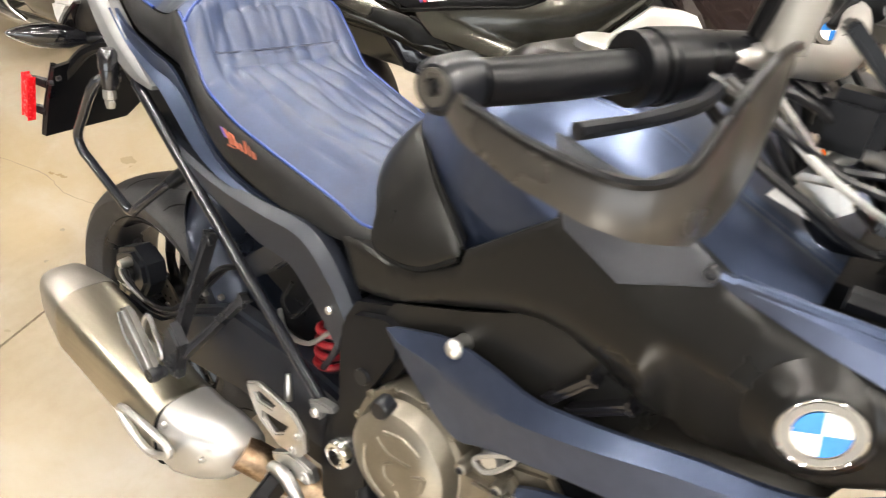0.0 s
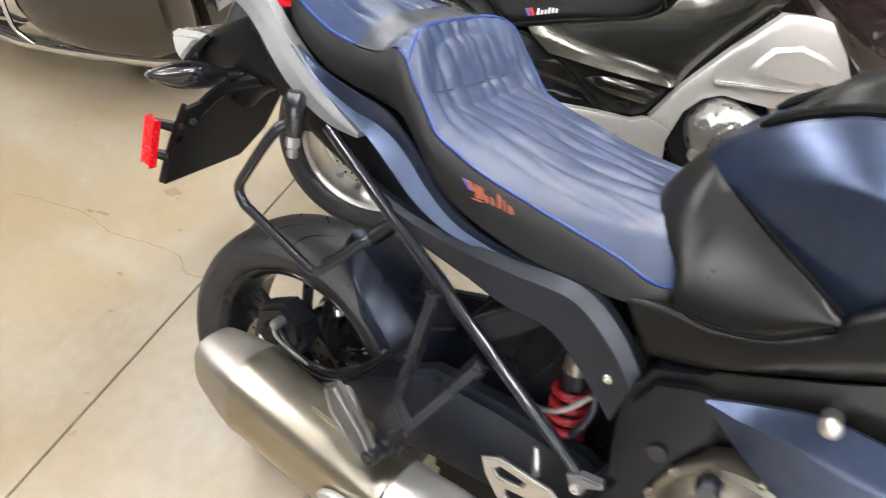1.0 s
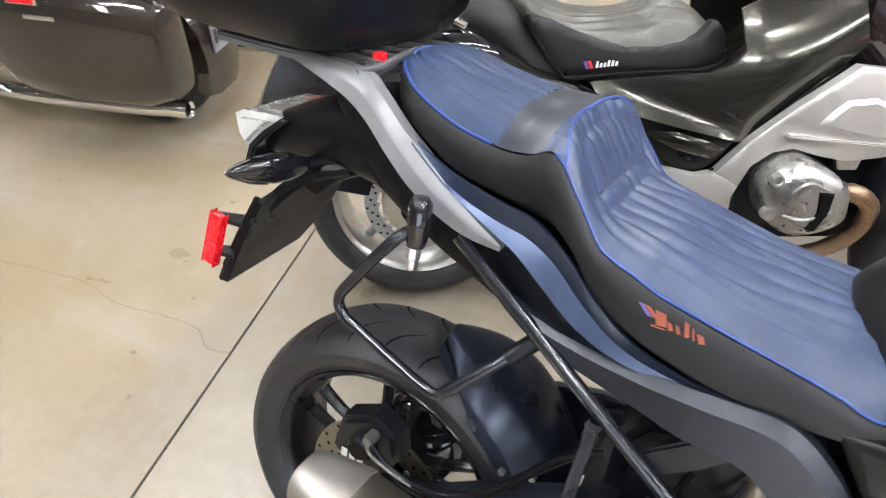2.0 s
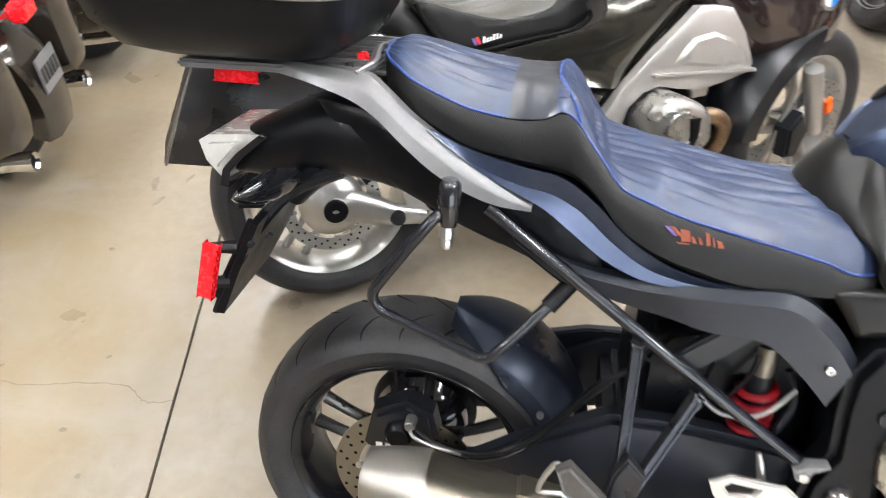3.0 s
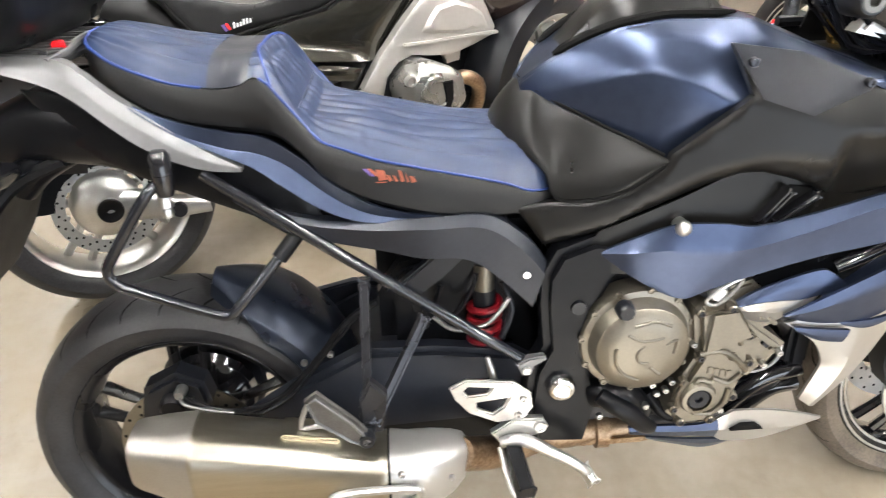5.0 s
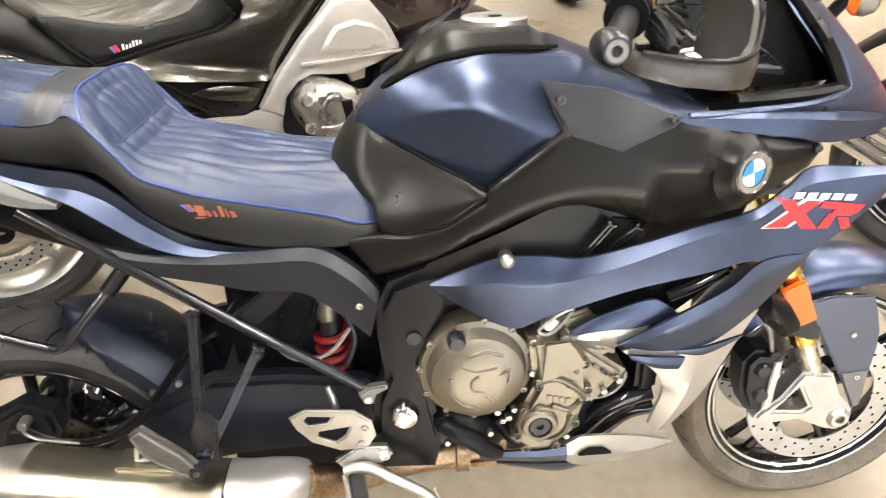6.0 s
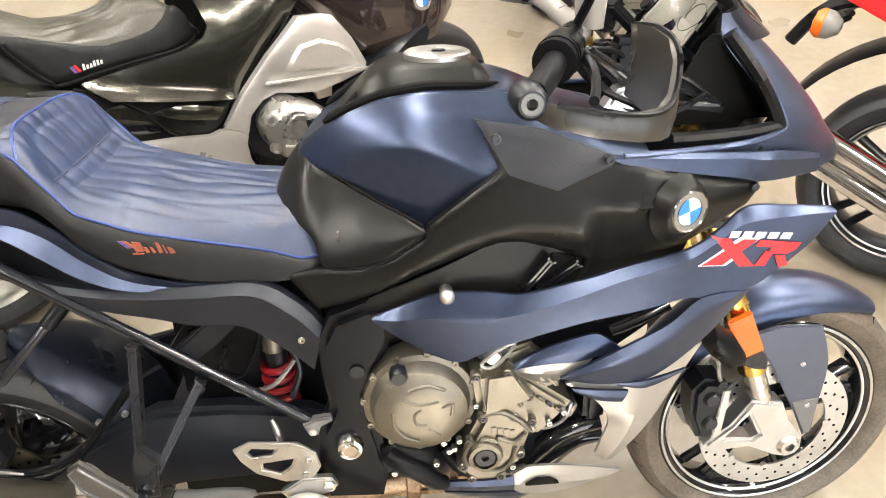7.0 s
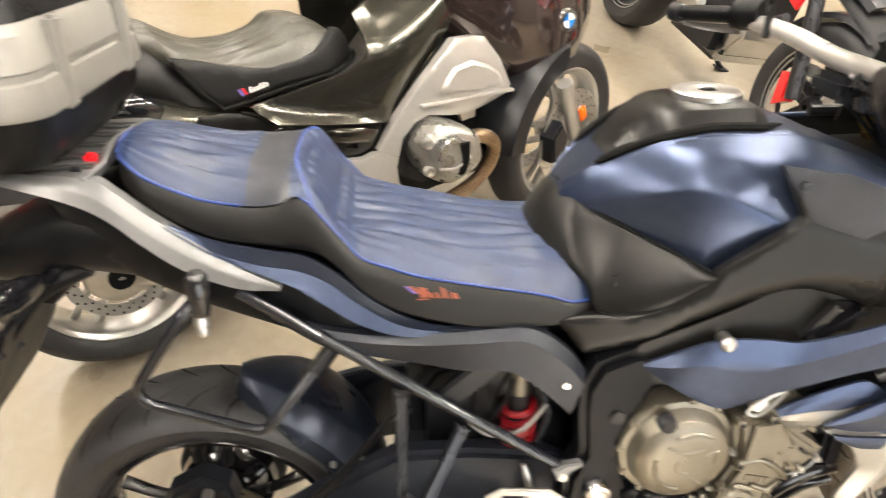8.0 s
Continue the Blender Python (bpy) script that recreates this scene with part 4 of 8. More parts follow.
part("inner_tray", box(0.34, 0.64, -0.10, 0.10, 0.655, 0.75, 0.03), BLACK, bike, "black inner tray under the seat")
part("airbox", box(0.70, 1.12, -0.13, 0.13, 0.64, 0.83, 0.03), BLACK, bike, "black airbox")
# added filler box, darkens the gap under the swingarm where floor showed
part("swingarm_gap_fill", box(0.34, 0.68, -0.125, 0.10, 0.25, 0.42, 0.02), BLACK, bike, "black filler box under the swingarm")
# added filler box, keeps the unlit space behind the shock black
part("shock_gap_fill", box(0.36, 0.66, -0.085, 0.11, 0.34, 0.70, 0.03), BLACK, bike, "black filler box behind the shock")
# added dark block, stands for the shadow behind the headers
part("header_shadow_fill", box(1.0, 1.10, -0.09, 0.16, 0.27, 0.62, 0.02), BLACK, bike, "dark block for the shadow behind the headers")
part("knock_cover", plate([(0.36, 0.60), (0.40, 0.655), (0.52, 0.69), (0.60, 0.66), (0.55, 0.60), (0.44, 0.57)], -0.13, -0.08, 0.01), BLACK, bike, "black battery cover")

# body panels, right and left
def both(name, outline, depth, material, label, mirror=True, **kw):
    made = part(name, skin(outline, depth, **kw), material, bike, label)
    if mirror:
        part(name, skin(outline, lambda x, z: -depth(x, z), **{**kw, "thick": -kw.get("thick", 0.004), "drop": -kw.get("drop", 0.005)}), material, bike, label)
    return made


def d_cover(x, z):
    main = blend([(0.50, -0.1535), (0.60, -0.170), (0.90, -0.2195), (1.067, -0.247), (1.14, -0.258), (1.35, -0.214)], x)
    upper = main + 0.30 * (z - blend([(0.6, 0.86), (0.80, 0.90), (0.92, 0.932), (1.004, 0.914), (1.064, 0.896), (1.15, 0.892), (1.33, 0.92)], x))
    lip = main + 0.9 * (blend([(0.58, 0.70), (0.65, 0.715), (0.72, 0.737), (0.90, 0.836), (0.97, 0.852), (1.06, 0.846), (1.13, 0.832), (1.3, 0.85)], x) - z)
    facet = main + 0.48 * max(0.0, 0.893 - z) * min(1.0, max(0.0, (x - 1.052) / 0.024))
    return max(main, upper, facet, lip * 0.6 + main * 0.4)


both("frame_cover", [(0.588, 0.768), (0.645, 0.777), (0.70, 0.777), (0.756, 0.795), (0.812, 0.834), (0.818, 0.856), (0.923, 0.944), (0.895, 1.012), (0.985, 0.996), (1.10, 0.957), (1.21, 0.930), (1.325, 0.906), (1.316, 0.868),
                     (1.226, 0.800), (1.16, 0.788), (1.10, 0.770), (1.06, 0.750), (1.046, 0.766), (1.066, 0.790), (1.012, 0.812), (0.961, 0.826), (0.927, 0.825), (0.88, 0.806), (0.836, 0.783), (0.788, 0.762), (0.712, 0.722), (0.665, 0.706), (0.638, 0.700)], d_cover, COVER, "charcoal satin side cover", curve=0, edge=0.005, drop=0.004, step=0.012, thick=0.014)
both("inner_cover", [(0.68, 0.66), (0.72, 0.73), (0.84, 0.785), (0.93, 0.83), (1.10, 0.84), (1.24, 0.82), (1.20, 0.70), (0.95, 0.64)], lambda x, z: -0.190 - 0.03 * (x - 0.7) - 0.010 * math.sin(9 * (x - 0.7)), COVER, "charcoal recessed inner panel", curve=0, edge=0, drop=0)
for a, b in (((0.966, 0.744), (1.006, 0.796)), ((0.992, 0.744), (1.050, 0.788))):
    part("duct_vane", bar((a[0], -0.212, a[1]), (b[0], -0.214, b[1]), 0.010, 0.016, up=(0, 1, 0), bevel=0.003), GLOSS, bike, "gloss black duct vane")
part("duct_mouth", plate([(0.985, 0.742), (1.012, 0.800), (1.07, 0.79), (1.05, 0.742)], -0.206, -0.198, 0.001), GROOVE, bike, "dark duct mouth")
part("cover_bolt", lathe([(0.0001, -0.012), (0.007, -0.011), (0.012, -0.006), (0.013, 0.0), (0.011, 0.004), (0.011, 0.02)], (0.842, -0.224, 0.744), 20), ALU, bike, "silver dome bolt")


def d_fair(x, z):
    base = blend([(0.70, -0.203), (0.84, -0.228), (0.95, -0.243), (1.10, -0.258), (1.25, -0.268), (1.43, -0.266)], x)
    mid = blend([(0.7, 0.69), (0.85, 0.70), (1.0, 0.725), (1.2, 0.775), (1.4, 0.85)], x)
    return base + 0.22 * max(0, z - mid) + 0.5 * max(0, mid - 0.035 - z) ** 1.15 * (0.5 if x < 1.0 else 0.62)


def strip(name, upper, lower, material, label, mirror=True, **kw):
    made = [part(name, ribbon([(x, -s * y, z) for x, y, z in upper], [(x, -s * y, z) for x, y, z in lower], **kw), material, bike, label, sharp=25) for s in ((1, -1) if mirror else (1,))]
    return made[-1]


fairing = strip("side_fairing", [(0.722, -0.205, 0.700), (0.775, -0.214, 0.726), (0.834, -0.224, 0.749), (0.90, -0.232, 0.751), (0.960, -0.238, 0.747), (1.044, -0.246, 0.769), (1.121, -0.252, 0.794), (1.207, -0.258, 0.819), (1.254, -0.258, 0.853), (1.292, -0.256, 0.885), (1.360, -0.257, 0.884), (1.422, -0.262, 0.881)],
      [(0.724, -0.205, 0.694), (0.765, -0.210, 0.662), (0.812, -0.214, 0.632), (0.861, -0.218, 0.613), (0.905, -0.226, 0.634), (0.985, -0.240, 0.669), (1.06, -0.250, 0.696), (1.15, -0.258, 0.718), (1.215, -0.262, 0.737), (1.262, -0.262, 0.735), (1.325, -0.262, 0.754), (1.400, -0.264, 0.826)],
      BLUE, "satin blue side fairing", out=0.012, crease=(0.34, 0.34, 0.34, 0.32, 0.30, 0.27, 0.20, 0.13, 0.13, 0.14, 0.09, 0.06), n=14)
strip("fairing_wing", [(1.031, -0.236, 0.579), (1.075, -0.244, 0.608), (1.139, -0.254, 0.651), (1.195, -0.261, 0.690), (1.238, -0.265, 0.736), (1.30, -0.264, 0.746)],
      [(1.035, -0.232, 0.574), (1.085, -0.234, 0.562), (1.14, -0.238, 0.562), (1.197, -0.236, 0.574), (1.262, -0.240, 0.638), (1.326, -0.250, 0.740)],
      BLUE, "satin blue lower fairing wing", out=0.006, crease=0.3, n=10)
strip("fairing_vane", [(0.955, -0.216, 0.600), (0.984, -0.221, 0.621), (1.03, -0.225, 0.642), (1.081, -0.228, 0.658), (1.105, -0.230, 0.650), (1.132, -0.230, 0.628)],
      [(0.957, -0.224, 0.594), (0.985, -0.228, 0.602), (1.02, -0.230, 0.606), (1.055, -0.230, 0.606), (1.085, -0.230, 0.612), (1.131, -0.230, 0.625)],
      BLUE, "blue fairing vane", out=0.003, crease=0.5, n=6)
# SILVER paints the floor's reflection on the lower half of the blue vane
strip("vane_edge", [(0.948, -0.222, 0.590), (0.985, -0.228, 0.601), (1.02, -0.230, 0.605), (1.055, -0.230, 0.605), (1.085, -0.229, 0.610)],
      [(0.950, -0.212, 0.578), (0.978, -0.210, 0.562), (1.012, -0.209, 0.552), (1.034, -0.211, 0.556), (1.064, -0.216, 0.582)],
      SILVER, "lower edge of the vane, floor reflection painted silver", out=0.006, crease=0.4, n=8)
part("vane_rim", tube([(0.898, -0.226, 0.612), (0.925, -0.230, 0.640), (0.952, -0.230, 0.652), (0.930, -0.230, 0.618), (0.912, -0.228, 0.604)], 0.0035, 6, closed=True), SILVER, bike, "silver rim of the fairing")
# added dark plate, stands in for the unlit depth of the slot
part("fairing_backing", plate([(0.96, 0.60), (1.06, 0.70), (1.20, 0.76), (1.28, 0.76), (1.20, 0.66), (1.10, 0.58)], -0.196, -0.188, 0.002), BLACK, bike, "black fill plate behind the fairing slot")
part("slot_hose", tube([(1.12, -0.205, 0.650), (1.16, -0.212, 0.672), (1.21, -0.214, 0.700)], 0.012, 10), GLOSS, bike)
strip("radiator_shroud", [(1.045, -0.222, 0.556), (1.075, -0.226, 0.536), (1.105, -0.224, 0.512), (1.124, -0.220, 0.480), (1.131, -0.214, 0.455), (1.124, -0.206, 0.410), (1.118, -0.200, 0.374)],
      [(1.285, -0.206, 0.612), (1.262, -0.208, 0.566), (1.240, -0.208, 0.515), (1.220, -0.206, 0.465), (1.200, -0.204, 0.425), (1.184, -0.200, 0.396), (1.152, -0.196, 0.352)],
      SILVER, "silver radiator shroud", out=0.012, crease=0.5, n=10)
strip("shroud_fin", [(1.052, -0.236, 0.556), (1.090, -0.240, 0.552), (1.150, -0.240, 0.546)], [(1.060, -0.236, 0.546), (1.100, -0.238, 0.528), (1.142, -0.238, 0.522)], BLUE, "blue fin on the shroud", out=0.004, crease=0.5, n=4)
strip("shroud_fin", [(1.128, -0.238, 0.562), (1.180, -0.242, 0.566), (1.245, -0.240, 0.584)], [(1.132, -0.238, 0.557), (1.180, -0.240, 0.550), (1.236, -0.240, 0.576)], BLUE, "blue fin on the shroud", out=0.003, crease=0.5, n=4)
part("radiator", box(1.10, 1.14, -0.17, 0.17, 0.42, 0.80, 0.01), MATTE, bike, "black radiator")
strip("belly_pan", [(0.950, -0.214, 0.346), (0.975, -0.218, 0.364), (0.991, -0.219, 0.372), (1.045, -0.218, 0.369), (1.092, -0.213, 0.358), (1.13, -0.206, 0.344), (1.176, -0.194, 0.322)],
      [(0.952, -0.206, 0.318), (0.970, -0.204, 0.300), (0.990, -0.203, 0.290), (1.035, -0.202, 0.287), (1.082, -0.199, 0.292), (1.122, -0.196, 0.302), (1.174, -0.192, 0.317)], SILVER, "silver belly pan", out=0.008, crease=0.55)
strip("belly_blade", [(0.800, -0.210, 0.342), (0.870, -0.215, 0.345), (0.915, -0.217, 0.344), (0.962, -0.219, 0.352)], [(0.805, -0.206, 0.322), (0.870, -0.208, 0.315), (0.915, -0.208, 0.312), (0.966, -0.208, 0.306)], BLUE, "blue belly pan blade", out=0.008, crease=0.4)
strip("belly_keel", [(0.835, -0.206, 0.314), (0.90, -0.206, 0.304), (0.96, -0.205, 0.298), (1.03, -0.200, 0.290)], [(0.840, -0.200, 0.304), (0.90, -0.192, 0.280), (0.965, -0.186, 0.262), (1.028, -0.190, 0.284)], BLUE, "blue belly pan keel", out=0.004, crease=0.4)
part("belly_hole", plate([(0.984, 0.332), (1.004, 0.345), (1.030, 0.344), (1.046, 0.332)], -0.2265, -0.20, 0.001), GROOVE, bike)


# fuel tank, a skin over rings along the bike
def tank_ring(x):
    top = blend([(0.615, 0.936), (0.635, 0.958), (0.68, 0.992), (0.72, 1.014), (0.78, 1.036), (0.86, 1.050), (0.94, 1.045), (1.02, 1.018), (1.10, 0.985), (1.16, 0.965)], x)
    w = blend([(0.615, 0.046), (0.637, 0.078), (0.665, 0.101), (0.70, 0.126), (0.74, 0.150), (0.79, 0.173), (0.85, 0.190), (0.913, 0.200), (1.02, 0.205), (1.16, 0.207)], x)
    crease = blend([(0.615, 0.918), (0.643, 0.925), (0.684, 0.944), (0.739, 0.964), (0.787, 0.973), (0.82, 0.966), (0.855, 0.952), (0.913, 0.930), (1.02, 0.935), (1.16, 0.935)], x)
    low = blend([(0.615, 0.890), (0.665, 0.868), (0.73, 0.845), (0.80, 0.832), (0.88, 0.84), (1.16, 0.85)], x)
    sy = blend([(0.613, 0.026), (0.649, 0.060), (0.707, 0.085), (0.778, 0.100), (0.83, 0.108), (0.94, 0.112), (1.16, 0.116)], x)
    sz = min(top - 0.002, blend([(0.613, 0.931), (0.649, 0.972), (0.707, 1.010), (0.778, 1.031), (0.83, 1.038), (0.94, 1.034), (1.02, 1.008), (1.16, 0.958)], x))
    bulge = blend([(0.615, 0.003), (0.68, 0.007), (0.78, 0.010), (0.834, 0.015), (0.886, 0.019), (0.96, 0.018), (1.16, 0.010)], x)
    facet = blend([(0.78, 0.0), (0.84, 1.0), (1.16, 1.0)], x)
    half = [(0.0, top), (0.5 * sy, top - 0.001), (0.80 * sy, (top + 2 * sz) / 3), (sy - 0.008, sz + 0.001), (sy - 0.005, sz - 0.0025), (sy - 0.002, sz + 0.0005), (sy + 0.001, sz + 0.0005), (sy + 0.004, sz - 0.003), (sy + 0.007, sz - 0.001)]
    for t in (0.12, 0.24, 0.36, 0.46, 0.54, 0.64, 0.76, 0.88):
        fold = (t / 0.5 if t < 0.5 else (1 - t) / 0.5) * facet + math.sin(math.pi * t) * (1 - facet)
        half.append((sy + 0.007 + (w - sy - 0.007) * t, sz + (crease + 0.003 - sz) * t + bulge * fold))
    half += [(0.992 * w, crease + 0.004), (1.0 * w, crease - 0.004)]
    half += [(w * (1.0 - 0.075 * t), crease - 0.004 + (low - crease) * t) for t in (0.25, 0.5, 0.75, 1.0)]
    return [Vector((x, -y, z)) for y, z in reversed(half)] + [Vector((x, y, z)) for y, z in half[1:]]


tank_rows = [tank_ring(0.615 + 0.545 * i / 72) for i in range(73)]
tank_rows.insert(0, [Vector((0.613, p.y * 0.6, 0.90 + (p.z - 0.90) * 0.6)) for p in tank_rows[0]])
part("fuel_tank", ring_mesh(tank_rows, False, False), BLUE, bike, "satin blue fuel tank", sharp=50)

# charcoal panel that wraps round the back of the tank, from one knee to the other
KNEE_TOP = [(0.619, 0.0, 0.935), (0.627, 0.036, 0.932), (0.637, 0.072, 0.926), (0.664, 0.096, 0.912), (0.692, 0.118, 0.900), (0.730, 0.146, 0.884), (0.770, 0.171, 0.868), (0.809, 0.196, 0.851)]
KNEE_LOW = [(0.572, 0.0, 0.852), (0.580, 0.062, 0.858), (0.612, 0.118, 0.846), (0.641, 0.148, 0.822), (0.654, 0.166, 0.786), (0.700, 0.182, 0.786), (0.755, 0.192, 0.803), (0.809, 0.200, 0.845)]


def wrap(points):
    return rounded([(x, y, z) for x, y, z in reversed(points)] + [(x, -y, z) for x, y, z in points[1:]], 5, False)


def toward(p, k):
    """A place drawn in towards the middle of the tank."""
    return Vector((0.72 + (p.x - 0.72) * k, p.y * k, 0.87 + (p.z - 0.87) * k))


knee_rows = []
for p, q in zip(wrap(KNEE_TOP), wrap(KNEE_LOW)):
    row = [toward(p, 0.88), toward(p, 0.985)]
    for i in range(13):
        t = i / 12
        v = p.lerp(q, t)
        out = Vector((v.x - 0.74, v.y, 0)).normalized()
        row.append(v + out * (0.007 * math.sin(math.pi * t) ** 0.7 + 0.005))
    knee_rows.append(row + [toward(q, 0.985), toward(q, 0.90)])
part("knee_panel", ring_mesh(knee_rows, False, False), COVER, bike, "charcoal panel wrapped round the back of the tank", sharp=45)
part("panel_gap", tube([q + Vector((0, -0.002 if q.y < 0 else 0.002, -0.004)) for q in wrap(KNEE_LOW)], 0.0042, 6, smooth=1), GROOVE, bike)
part("panel_gap", tube([toward(p, 1.004) + Vector((0, 0, 0.003)) for p in wrap(KNEE_TOP)], 0.0026, 6, smooth=1), GROOVE, bike)
capcover = []
for i in range(15):
    x = 0.652 + 0.290 * i / 14
    top = blend([(0.652, 0.962), (0.70, 1.012), (0.755, 1.060), (0.79, 1.070), (0.90, 1.072), (0.925, 1.055), (0.942, 1.035)], x)
    w = blend([(0.652, 0.052), (0.70, 0.070), (0.78, 0.088), (0.90, 0.092), (0.942, 0.080)], x)
    half = [(0.0, top), (w * 0.62, top - 0.001), (w * 0.75, top - 0.006), (w * 0.98, top - 0.030), (w * 1.02, top - 0.036), (w * 1.0, top - 0.065)]
    capcover.append([Vector((x, -y, z)) for y, z in reversed(half)] + [Vector((x, y, z)) for y, z in half[1:]])
part("tank_cover", ring_mesh(capcover, False, False), COVER, bike, "charcoal filler surround", sharp=25)
for s in (-1, 1):
    edge = []
    for i in range(22):
        x = 0.662 + 0.278 * i / 21
        y = 1.04 * blend([(0.652, 0.052), (0.70, 0.070), (0.78, 0.088), (0.90, 0.092), (0.942, 0.080)], x)
        over = [(p.y, p.z) for p in tank_ring(x) if p.y >= 0]
        k = next(j for j in range(len(over) - 1) if over[j + 1][0] >= y)
        z = over[k][1] + (over[k + 1][1] - over[k][1]) * (y - over[k][0]) / (over[k + 1][0] - over[k][0])
        edge.append(Vector((x, s * y, z + 0.005)))
    part("surround_gap", tube(edge, [0.003] + [0.0075] * 18 + [0.006, 0.004, 0.002], 8, smooth=1), GROOVE, bike)
fc = part("filler_cap", lathe([(0.0001, 0.006), (0.014, 0.006), (0.018, 0.009), (0.050, 0.009), (0.055, 0.006), (0.056, -0.008)], (0.852, 0.0, 1.072), 40, axis="z"), ALU, bike, "silver fuel filler cap")
part("key_flap", box(0.842, 0.866, -0.008, 0.008, 1.076, 1.082, 0.002), MATTE, fc)
bolt("tank_screw", bike, 0.917, d_cover(0.917, 0.991) - 0.006, 0.991, 0.0072, DARKMETAL, 0.005)
bolt("tank_screw", bike, 1.080, d_cover(1.08, 0.962) - 0.006, 0.962, 0.0072, DARKMETAL, 0.005)
both("tank_trim", [(0.889, 1.016), (0.985, 1.004), (1.09, 0.964), (1.083, 0.950), (1.006, 0.917), (0.935, 0.940)], lambda x, z: d_cover(x, z) - 0.003, weave(surface("grey_textured_plastic", (0.026, 0.029, 0.038), 0.40, 0.15), 1500, 0.6), "grey textured tank trim", curve=0, edge=0.003, drop=0.002)

# round badge
bad = part("badge", lathe([(0.0001, -0.002), (0.022, -0.002), (0.0225, -0.004), (0.0315, -0.004), (0.033, -0.006), (0.0345, -0.004), (0.035, 0.006)], (0, 0, 0), 40), CHROME, bike, "round chrome badge with blue and white quarters")
bad.matrix_basis = pose(1.200, -0.252, 0.882, 0, 0, 20)
part("badge_ring", lathe([(0.0235, -0.0048), (0.0305, -0.0048)], (0, 0, 0), 40), GREYCASE, bad)
for q in range(4):
    part("badge_quarter", lathe([(0.0001, -0.0046), (0.0215, -0.0046)], (0, 0, 0), 8, arc=(q * 90 + 12, q * 90 + 102)), BRIGHTBLUE if q % 2 else WHITE, bad, "blue quarter" if q % 2 else "white quarter")
surround = part("badge_surround", lathe([(0.034, -0.005), (0.037, -0.004), (0.042, 0.001), (0.048, 0.008), (0.058, 0.016)], (0, 0, 0), 40), COVER, bad)

# model mark on the fairing: plain slanted shapes
fairing_tree = BVHTree.FromPolygons([v.co for v in fairing.data.vertices], [tuple(f.vertices) for f in fairing.data.polygons])


def on_fairing(x, z):
    hit = fairing_tree.ray_cast(Vector((x, -1, z)), Vector((0, 1, 0)))
    return hit[0].y if hit[0] else d_fair(x, z)


def mark(outline, material, name, label="", lift=0.0015):
    return part(name, skin(outline, lambda x, z: on_fairing(x, z) - lift, thick=0.0012, step=0.012, edge=0, drop=0, curve=0), material, bike, label)


for k in range(5):
    x, z = 1.262 + 0.0205 * k, 0.8425 - 0.0018 * k
    mark([(x, z), (x + 0.015, z - 0.001), (x + 0.018, z + 0.009), (x + 0.003, z + 0.010)], WHITE, "mark_bar", "white model mark")
mark([(1.222, 0.796), (1.266, 0.793), (1.290, 0.812), (1.284, 0.816), (1.314, 0.838), (1.280, 0.841)], WHITE, "mark_outline", "white outline", 0.0012)
mark([(1.239, 0.842), (1.263, 0.842), (1.312, 0.790), (1.288, 0.791)], REDPRINT, "mark_stroke", "red model mark", 0.0024)
mark([(1.226, 0.797), (1.261, 0.795), (1.309, 0.836), (1.286, 0.838)], REDPRINT, "mark_stroke", "red model mark", 0.0018)
mark([(1.313, 0.790), (1.330, 0.789), (1.338, 0.811), (1.326, 0.816)], REDPRINT, "mark_stroke", "red model mark", 0.0018)
mark([(1.308, 0.825), (1.334, 0.822), (1.330, 0.811), (1.361, 0.809), (1.373, 0.815), (1.379, 0.827), (1.313, 0.835)], REDPRINT, "mark_stroke", "red model mark", 0.0022)
mark([(1.341, 0.808), (1.358, 0.806), (1.366, 0.789), (1.352, 0.786)], REDPRINT, "mark_stroke", "red model mark", 0.0026)


# ---- seat ----
WID = [(-0.055, 0.050), (-0.045, 0.082), (-0.03, 0.108), (0.0, 0.132), (0.06, 0.150), (0.13, 0.160), (0.20, 0.168), (0.28, 0.180), (0.37, 0.187), (0.45, 0.182), (0.52, 0.174), (0.58, 0.168), (0.62, 0.163), (0.640, 0.156), (0.652, 0.146), (0.660, 0.130)]
LOW = [(-0.055, 1.000), (-0.045, 0.988), (0.008, 0.958), (0.043, 0.941), (0.095, 0.919), (0.172, 0.908), (0.226, 0.900), (0.262, 0.875), (0.295, 0.835), (0.339, 0.805), (0.402, 0.781), (0.465, 0.763), (0.57, 0.752), (0.62, 0.756), (0.642, 0.764), (0.654, 0.776), (0.660, 0.79)]
PIPE = [(-0.055, 1.030), (-0.03, 1.022), (0.0, 1.007), (0.043, 0.991), (0.094, 0.976), (0.153, 0.970), (0.185, 0.974), (0.208, 0.985), (0.224, 0.978), (0.241, 0.957), (0.271, 0.920), (0.296, 0.890), (0.335, 0.875), (0.373, 0.861), (0.436, 0.844), (0.492, 0.829), (0.575, 0.806), (0.62, 0.790), (0.660, 0.788)]
MID = [(-0.055, 1.036), (-0.035, 1.042), (0.0, 1.037), (0.045, 1.026), (0.12, 1.013), (0.175, 1.007), (0.196, 1.008), (0.208, 0.999), (0.224, 0.966), (0.240, 0.936), (0.256, 0.917), (0.275, 0.910), (0.36, 0.897), (0.459, 0.876), (0.574, 0.864), (0.62, 0.860), (0.645, 0.850), (0.655, 0.838), (0.660, 0.818)]


